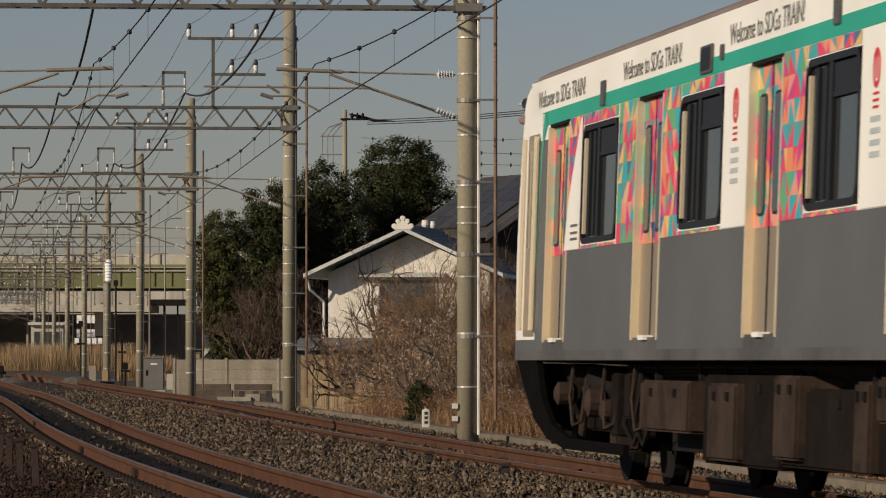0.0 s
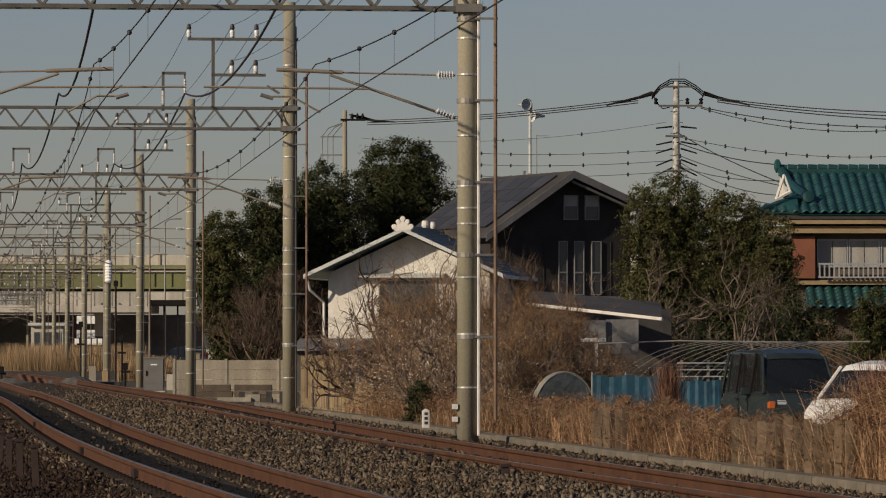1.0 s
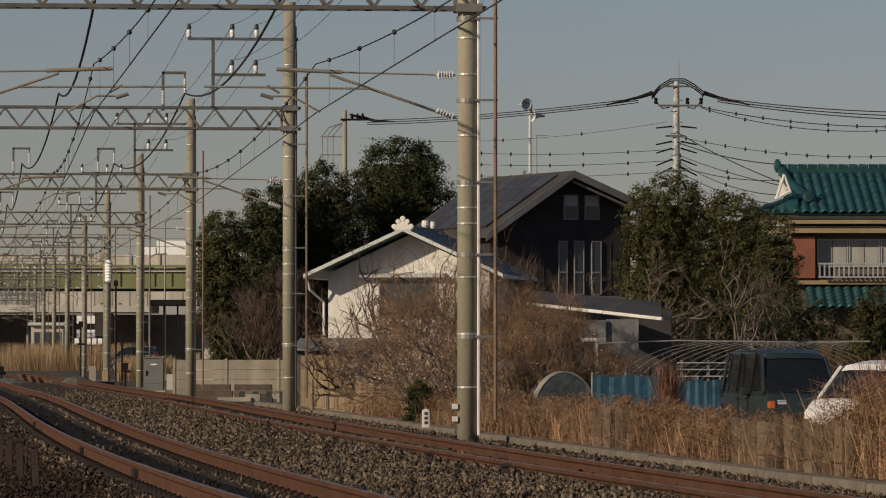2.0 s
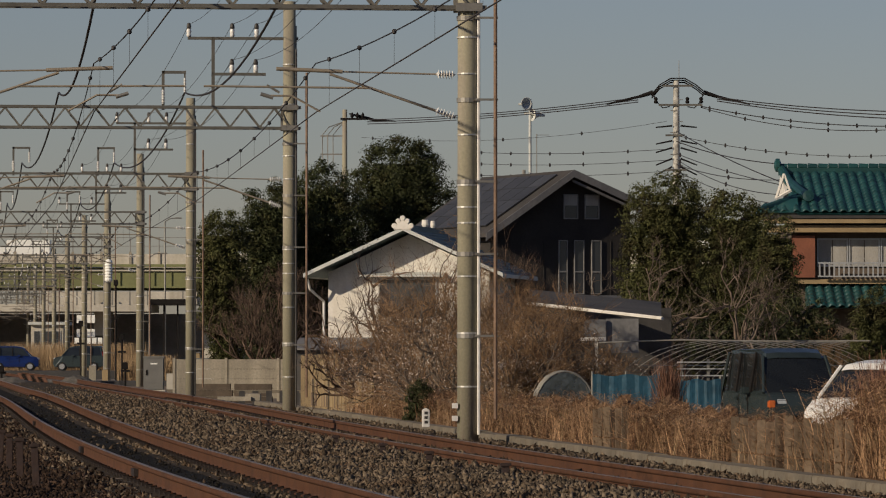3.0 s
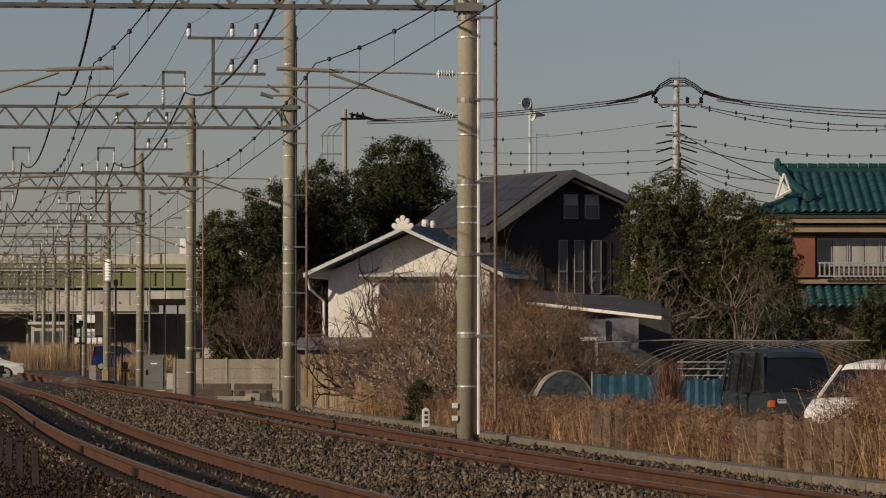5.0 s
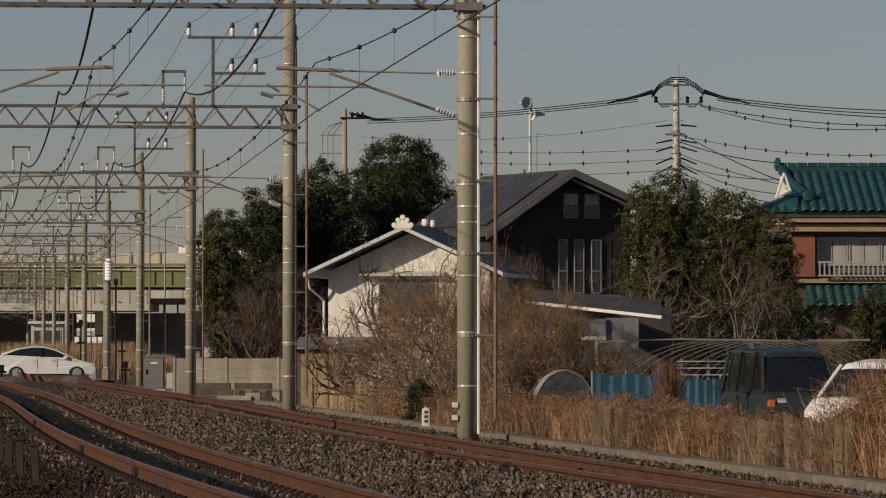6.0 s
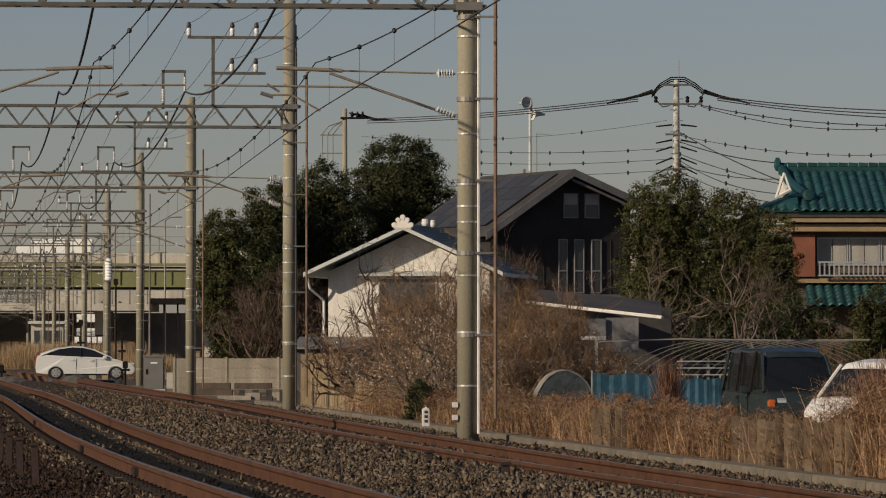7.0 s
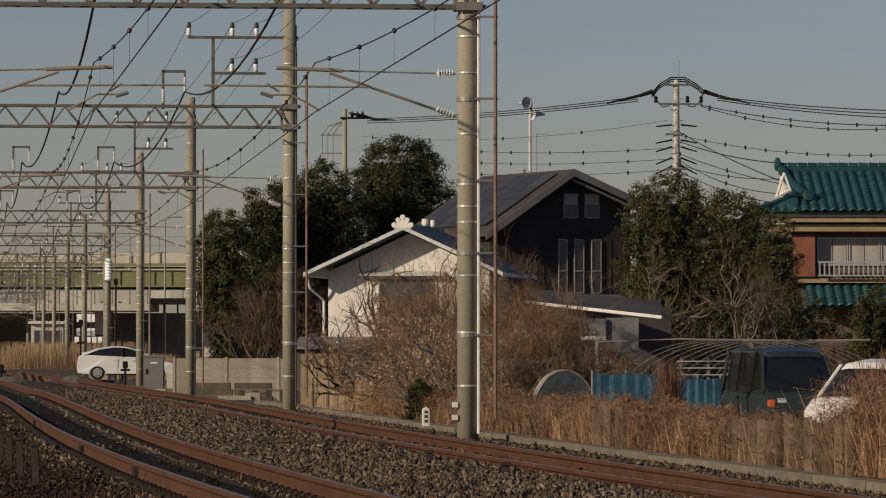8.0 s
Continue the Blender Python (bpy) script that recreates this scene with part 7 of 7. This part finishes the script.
        part("lamp_head", Mesh().box(1.1, 1.8, -0.15, 0.15, hgt + 0.78, hgt + 0.92), M_STEEL, lp, bevel=0.03)
    # bus shelter
    s = thing("platform_shelter", pose(-16.40, 310, -0.3), "dark flat-roofed shelter on thin posts", "shelter")
    part("roof", Mesh().box(-0.9, 1.7, -0.8, 0.8, 4.30 + 0.3, 4.63 + 0.3), M_BLACK, s)
    for x in (-0.05, 0.75):
        part("post", Mesh().box(x - 0.05, x + 0.05, -0.05, 0.05, 0, 4.36 + 0.3), M_BLACK, s)

    # by the crossing
    c = thing("signal_cabinet", pose(-11.34, 206, -0.25), "grey steel signal relay cabinet on a plinth", "cabinet")
    body = part("body", Mesh().box(-0.39, 0.39, 0, 0.5, 0.12, 1.38), M_CABINET, c, bevel=0.015)
    part("door", Mesh().box(-0.37, 0.37, -0.015, -0.002, 0.4, 1.3), M_CABINET, body, "grey door")
    part("lower_door", Mesh().box(-0.37, 0.37, -0.012, -0.002, 0.14, 0.37), M_CABINET, body)
    part("roof_cap", Mesh().box(-0.42, 0.42, -0.04, 0.54, 1.38, 1.44), M_CABINET, c)
    part("handle", Mesh().box(-0.3, -0.24, -0.04, -0.015, 0.7, 0.9), M_BLACK, body)
    part("label_bar", Mesh().box(-0.12, 0.14, -0.02, -0.016, 1.12, 1.17), M_TWHITE, body, "small pale plate")
    part("plinth", Mesh().box(-0.45, 0.45, -0.05, 0.55, 0, 0.12), M_PALECONC, c, "pale concrete plinth")
    for k, (xa, d, w, h, mt) in enumerate(((-10.55, 204, 0.36, 0.62, M_PALECONC), (-17.47, 262, 0.36, 0.75, M_WALLBLOCK), (-16.59, 258, 0.3, 0.55, M_TANWOOD))):
        c = thing("small_box", pose(xa, d, -0.1 if k else -0.22), "small pale equipment box near the crossing", "equipment box", "equipment boxes")
        part("body", Mesh().box(-w / 2, w / 2, 0, 0.3, 0.12, 0.12 + h), mt, c, bevel=0.01)
        part("foot", Mesh().box(-w / 2 + 0.03, w / 2 - 0.03, 0.02, 0.28, 0, 0.12), M_KERB, c)
    for k, (xa, d, h) in enumerate(((-16.31, 262, 5.2), (-16.00, 262, 2.5), (-18.47, 268, 3.2), (-13.60, 225, 1.1), (-19.15, 228, 0.95))):
        c = thing("signal_post", pose(xa, d, -0.15), "dark steel crossing signal post with boxes", "signal post", "signal posts")
        part("post", Mesh().tube((0, 0, 0), (0, 0, h), 0.045), M_BLACK, c)
        part("head", Mesh().box(-0.11, 0.11, -0.12, 0.1, h - 0.3, h), M_BLACK, c, bevel=0.02)
        part("arm", Mesh().box(-0.2, 0.2, -0.05, 0.05, h * 0.62, h * 0.62 + 0.1), M_BLACK, c)
    w = thing("tension_weight", pose(-17.31, 272, 0), "white ribbed tensioning weight hung on a pole", "balance weight")
    z0, z1 = 5.15, 6.18
    part("weights", Mesh().lathe([(0.12, z0 - 0.06), (0.2, z0)] + [(0.21 if k % 2 else 0.17, z0 + (z1 - z0) * k / 14) for k in range(1, 14)] + [(0.18, z1), (0.08, z1 + 0.08)], 14), M_TWHITE, w, "stacked white weights")
    part("hanger_rod", Mesh().tube((0, 0, z1), (0, 0, z1 + 1.6), 0.02), M_STEEL, w)
    part("guide_rod", Mesh().tube((-0.25, 0, -0.15), (-0.25, 0, z1 + 1.5), 0.03), M_STEEL, w)
    g = thing("striped_guard", pose(-18.00, 222, 0.16, 0, 0, -4), "orange and black striped crossing guard bar", "barrier")
    for k in range(7):
        part("stripe", Mesh().prism([(k * 0.17, 0.34 - k * 0.035), (k * 0.17 + 0.2, 0.34 - k * 0.035), (k * 0.17 + 0.36, 0.02 - k * 0.035 + 0.05), (k * 0.17 + 0.16, 0.02 - k * 0.035 + 0.05)], "y", 0, 0.12), M_STRIPE if k % 2 == 0 else M_BLACK, g)
    for x, d, w, h in ((-16.19, 232, 1.1, 0.34), (-18.57, 226, 1.3, 0.3), (-17.09, 229, 0.7, 0.2)):
        hp = Mesh()
        n, rings = 26, 7
        vs = [(0, 0, h)]
        for r in range(1, rings + 1):
            t = r / rings
            for k in range(n):
                a = 2 * math.pi * k / n
                q = 1 + 0.2 * noise.noise(Vector((math.cos(a) * 2 + x, math.sin(a) * 2, r * 0.7)))
                vs.append((w * t * q * math.cos(a), 1.4 * t * q * math.sin(a), h * (1 - t * t) * q - 0.12 * t))
        fs = [(0, 1 + k, 1 + (k + 1) % n) for k in range(n)]
        for r in range(rings - 1):
            fs += [(1 + r * n + k, 1 + (r + 1) * n + k, 1 + (r + 1) * n + (k + 1) % n, 1 + r * n + (k + 1) % n) for k in range(n)]
        hp.add(vs, fs)
        hb = thing("gravel_heap", pose(x, d, 0.02), "low grey gravel heap beside the crossing", "gravel", "gravel heaps")
        part("gravel_mound", hp, M_BALLASTGREY, hb, smooth=True)
    rng = np.random.default_rng(31)
    for name, n, xa, xb, d0, d1, h0, h1 in (("reed_clump", 12000, -31.5, -21.82, 372, 388, 1.2, 2.6), ("reed_clump", 4500, -17.77, -15.09, 286, 296, 0.6, 1.6)):
        base = np.stack([xa + rng.random(n) * (xb - xa), d0 + rng.random(n) * (d1 - d0), np.full(n, -0.2)], 1)
        tagged(new(name, blades(name, base, h0 + (h1 - h0) * rng.random(n), 0.011, 0.16, M_STRAW, rng)), "dry tan reeds beyond the crossing", "reeds", kind="stuff")
    # low clutter at the foot of the trees
    for k, (xa, d, w, h, mt) in enumerate(((-11.34, 250, 0.9, 1.2, M_WHITECAR), (-10.80, 255, 0.7, 0.9, M_PALECONC), (-12.04, 255, 0.5, 1.5, M_TANWOOD), (-10.35, 252, 0.5, 1.3, M_GREYSHEET))):
        c = thing("storage_crate", pose(xa, d, -0.12), "pale storage crate stacked in a yard", "crate", "crates in the yard")
        part("crate_body", Mesh().box(-w / 2, w / 2, 0, 0.6, 0, h), mt, c, bevel=0.02)
        part("lid", Mesh().box(-w / 2 - 0.03, w / 2 + 0.03, -0.03, 0.63, h, h + 0.06), M_GREYSHEET, c)


M_BALLASTGREY = mat("grey_gravel", (0.13, 0.115, 0.095), 0.95, scale=3, vary=0.4, fine=30, bump=1.0)
M_CABINET = mat("grey_cabinet_paint", (0.16, 0.155, 0.14), 0.6, scale=1.5, vary=0.15)
build_overpass()


# ---------------------------------------------------------------- village poles and lines
def build_utility():
    lines = thing("village_cables", pose(0, 0, 0), "sagging dark power and telephone cables above the roofs", "power line", kind="structure")
    D = 192
    p = thing("utility_pole", pose(8.53, D, -0.5), "concrete utility pole with cross arms and black cables", "utility pole", "village utility poles")
    top = 11.25 + 0.5
    part("shaft", Mesh().tube((0, 0, 0), (0, 0, top), 0.17, 0.11, 14), M_PALEPOLE, p, smooth=True)
    for z, a, b in ((10.36 + 0.5, -0.65, 0.95), (11.06 + 0.5, -0.5, 0.6), (9.25 + 0.5, -0.4, 0.3), (7.99 + 0.5, -0.4, 0.4)):
        part("cross_arm", Mesh().box(a, b, -0.16, -0.1, z - 0.035, z + 0.035), M_TRUSS, p, "grey steel cross arm")
    for x, z in ((-0.75, 190), (0.4, 190), (0.9, 190)):
        part("insulator", Mesh().lathe([(0.05, 0), (0.08, 0.06), (0.05, 0.12), (0.08, 0.18), (0.03, 0.24)], 8, m=pose(x, -0.13, 10.36 + 0.55)), M_BLACK, p)
    for k, z in enumerate((9.6, 9.05, 8.8, 8.4, 8.1)):
        for s in (-1, 1):
            part("splice_sleeve", Mesh().tube((s * 0.15, -0.1, z + 0.5), (s * 0.75, -0.1, z + 0.5 - 0.06 * (k + 1)), 0.035, 0.025, 6), M_BLACK, p, "black cable sleeve")
    part("lightning_rod", Mesh().tube((0.1, 0, top - 0.3), (0.1, 0, top + 0.75), 0.012, n=5), M_STEEL, p)
    for k in range(18):
        part("step_bolt", Mesh().tube((-0.22 if k % 2 else 0.05, -0.12, top - 0.7 - k * 0.4), (0.0 if k % 2 else 0.24, -0.12, top - 0.7 - k * 0.4), 0.015, n=5), M_STEEL, p)
    arch_pts = [(-0.9, 0, top - 0.5), (-0.6, 0, top - 0.15), (-0.2, 0, top + 0.08), (0.3, 0, top + 0.08), (0.7, 0, top - 0.15), (1.0, 0, top - 0.4)]
    for k in range(3):
        part("jumper", Mesh().path([(x, -0.15 + k * 0.1, z - k * 0.07) for x, y, z in arch_pts], 0.025), M_BLACK, p, "looped black jumper cable")
    for s, x in ((-1, -0.85), (1, 1.0)):
        part("dead_end", Mesh().tube((x, 0, top - 0.42), (x + s * 0.5, 0, top - 0.58), 0.085, 0.06).tube((x + s * 0.5, 0, top - 0.58), (x + s * 1.7, 0.0, top - 0.86), 0.055, 0.03), M_BLACK, p, "bundled cable clamp")
        part("cable_tail", Mesh().path([(x, 0, top - 0.42), (x - s * 0.1, -0.1, top - 0.75), (x - s * 0.35, -0.12, top - 1.0), (x - s * 0.6, -0.12, top - 0.95)], 0.022, 5), M_BLACK, p, "hanging black cable loop")
    q = thing("utility_pole", pose(-4.64, 248, -0.5), "concrete utility pole behind dark evergreen trees", "utility pole", "village utility poles")
    qt = 12.87 + 0.5
    part("shaft", Mesh().tube((0, 0, 0), (0, 0, qt), 0.17, 0.11, 14), M_CONC, q, smooth=True)
    part("cross_arm", Mesh().box(-0.2, 1.0, -0.16, -0.1, qt - 0.5, qt - 0.4), M_BLACK, q)
    for x in (0.35, 0.6, 0.85):
        part("insulator", Mesh().lathe([(0.05, 0), (0.09, 0.08), (0.05, 0.2), (0.02, 0.26)], 8, m=pose(x, -0.13, qt - 0.4)), M_BLACK, q)
    part("dead_end", Mesh().path([(0.2, 0, qt - 0.2), (0.8, 0, qt - 0.35), (1.4, 0, qt - 0.5), (2.4, 0, qt - 0.55)], [0.03, 0.09, 0.07, 0.03]), M_BLACK, q, "bundled cable clamp")
    for z in (11.62 + 0.5, 10.76 + 0.5):
        part("side_arm", Mesh().box(-1.15, -0.1, -0.05, 0.0, z - 0.03, z + 0.03), M_STEEL, q)
    for x in (-1.05, -0.8, -0.55):
        part("switch_tube", Mesh().path([(x, -0.05, 10.31 + 0.5), (x, -0.05, 11.62 + 0.55), (x + 0.3, -0.05, 12.04 + 0.5), (0, 0, 12.31 + 0.5)], 0.025), M_STEEL, q, "thin curved cable riser")

    def cable(a, b, drop, r=0.02, beads=0):
        line = sag(a, b, drop, 24)
        c = part("cable", Mesh().path(line, r, 5), M_WIRE, lines)
        for i in range(beads):
            p_ = line[1 + (i * 23) // max(1, beads)]
            part("cable_clip", Mesh().lathe([(0.015, -0.08), (0.042, -0.03), (0.036, 0.04), (0.012, 0.08)], 6, m=Matrix.Translation(p_)), M_WIRE, c, "small dark clip")
    px_, pz = 8.53, top - 0.5
    for k in range(3):
        cable((-3.57, 248, 12.39 - 0.1 * k), (px_ - 1.4, 192, pz - 0.62 - 0.08 * k), 0.15, 0.02)
        cable((px_ + 1.5, 192, pz - 0.6 - 0.07 * k), (16.11, 175, 9.3 - 0.13 * k), 0.12, 0.02)
    cable((px_ + 0.9, 192, 10.32), (16.38, 178, 8.98), 0.25, 0.018, 7)
    cable((px_ + 0.9, 192, 10.28), (16.38, 178, 8.95), 0.42, 0.015, 5)
    cable((px_, 192, 9.25), (16.38, 178, 8.04), 0.35, 0.011, 11)
    cable((px_, 192, 9.04), (11.28, 165, 7.17), 0.2, 0.018)
    for k, (x, z, g) in enumerate(((10.51, 6.33, 0.1), (10.43, 6.07, 0.3), (10.60, 6.54, 0.2), (10.25, 5.78, 0.2))):
        cable((px_, 192, 8.59 - 0.2 * k), (x, 160, z), g, 0.014, 2)
    cable((px_, 192, 9.41), (10.43, 160, 6.41), 0.1, 0.018)
    for k in range(3):
        cable((1.38, 230, 9.14 + 0.5 * k), (px_, 192, 7.97 + 0.4 * k), 0.12, 0.011, 5)
    cable((-3.59, 232, 10.88), (8.52, 200, 10.13), 0.4, 0.008, 4)

    s = thing("loudspeaker_pole", pose(3.68, 222, -0.5), "slim pale pole with two horn loudspeakers", "loudspeaker")
    st = 11.72 + 0.5
    part("mast", Mesh().tube((0, 0, 0), (0, 0, st + 0.35), 0.075, 0.06, 10), M_FASCIA, s)
    part("cross_arm", Mesh().box(-0.25, 0.5, -0.05, 0.05, 11.41 + 0.5, 11.51 + 0.5), M_FASCIA, s)
    for x, z, a in ((-0.3, st + 0.15, -30), (0.35, st - 0.33, 60)):
        part("horn", Mesh().lathe([(0.05, 0.3), (0.07, 0.05), (0.12, -0.12), (0.27, -0.3), (0.24, -0.3), (0.08, -0.1)], 16, m=pose(x, 0, z, -90, 0, 0) @ pose(0, 0, 0, 0, a, 0)), M_FASCIA, s, "flared horn loudspeaker", smooth=True)
    part("control_box", Mesh().box(-0.1, 0.1, 0.02, 0.14, st - 0.1, st + 0.2), M_FASCIA, s)
    a = thing("roof_aerial", pose(3.82, 214, 8.53), "thin television aerial on a mast", "aerial")
    part("mast", Mesh().tube((0, 0, -0.2), (0, 0, 1.726), 0.018, n=5), M_STEEL, a)
    part("boom", Mesh().tube((0, 0, 1.680), (0.5, 0, 1.680), 0.012, n=5), M_STEEL, a)


build_utility()


# ---------------------------------------------------------------- what moves
def motions():
    walk(train, [(t, train_pose(t)) for t in (0.0, 0.034, 0.2, 0.4, 0.6, 0.8, 1.2, 2.0, 4.0, 6.0, 8.0)])

    def silver(x):
        return pose(x - 2.22, 236.5 + 0.06 * (x + 14), 0.12, 0, 0, 5)
    walk(silver_car, [(t, silver(x)) for t, x in ((0.0, -38.0), (2.8, -28.0), (4.6, -20.6), (5.2, -18.0), (5.8, -16.06), (6.0, -15.63), (6.5, -14.74), (7.0, -13.88), (7.5, -12.95), (8.0, -12.02))])

    def blue(x):
        return pose(x, 361, 0.33, 0, 0, 0)
    walk(blue_car, [(t, blue(x)) for t, x in ((0.0, -36.5), (2.8, -30.0), (3.2, -28.8), (4.0, -26.4), (4.6, -24.5), (5.0, -22.4), (5.4, -19.2), (5.8, -15.2), (6.4, -8.8), (8.0, 10.0))])

    def grey(x):
        return pose(x, 356, 0.33, 0, 0, 180)
    walk(grey_car, [(t, grey(x)) for t, x in ((0.0, -15.0), (1.5, -19.2), (2.8, -24.0), (3.5, -26.2), (4.6, -29.7), (6.0, -34.5), (8.0, -42.0))])
    for ob, x0, v, d, rz in ((lorry_a, -101.0, 15.3, 590, 0), (lorry_b, 86.0, -18.6, 596, 180), (lorry_c, 3.0, -17.0, 596, 180)):
        walk(ob, [(t, pose(x0 + v * t, d, 11.2, 0, 0, rz)) for t in (0.0, 0.034, 1.0, 2.0, 4.0, 6.0, 8.0)])


build_track(False)
build_track(True)
build_kerb()
build_stakes()
build_stones()
motions()
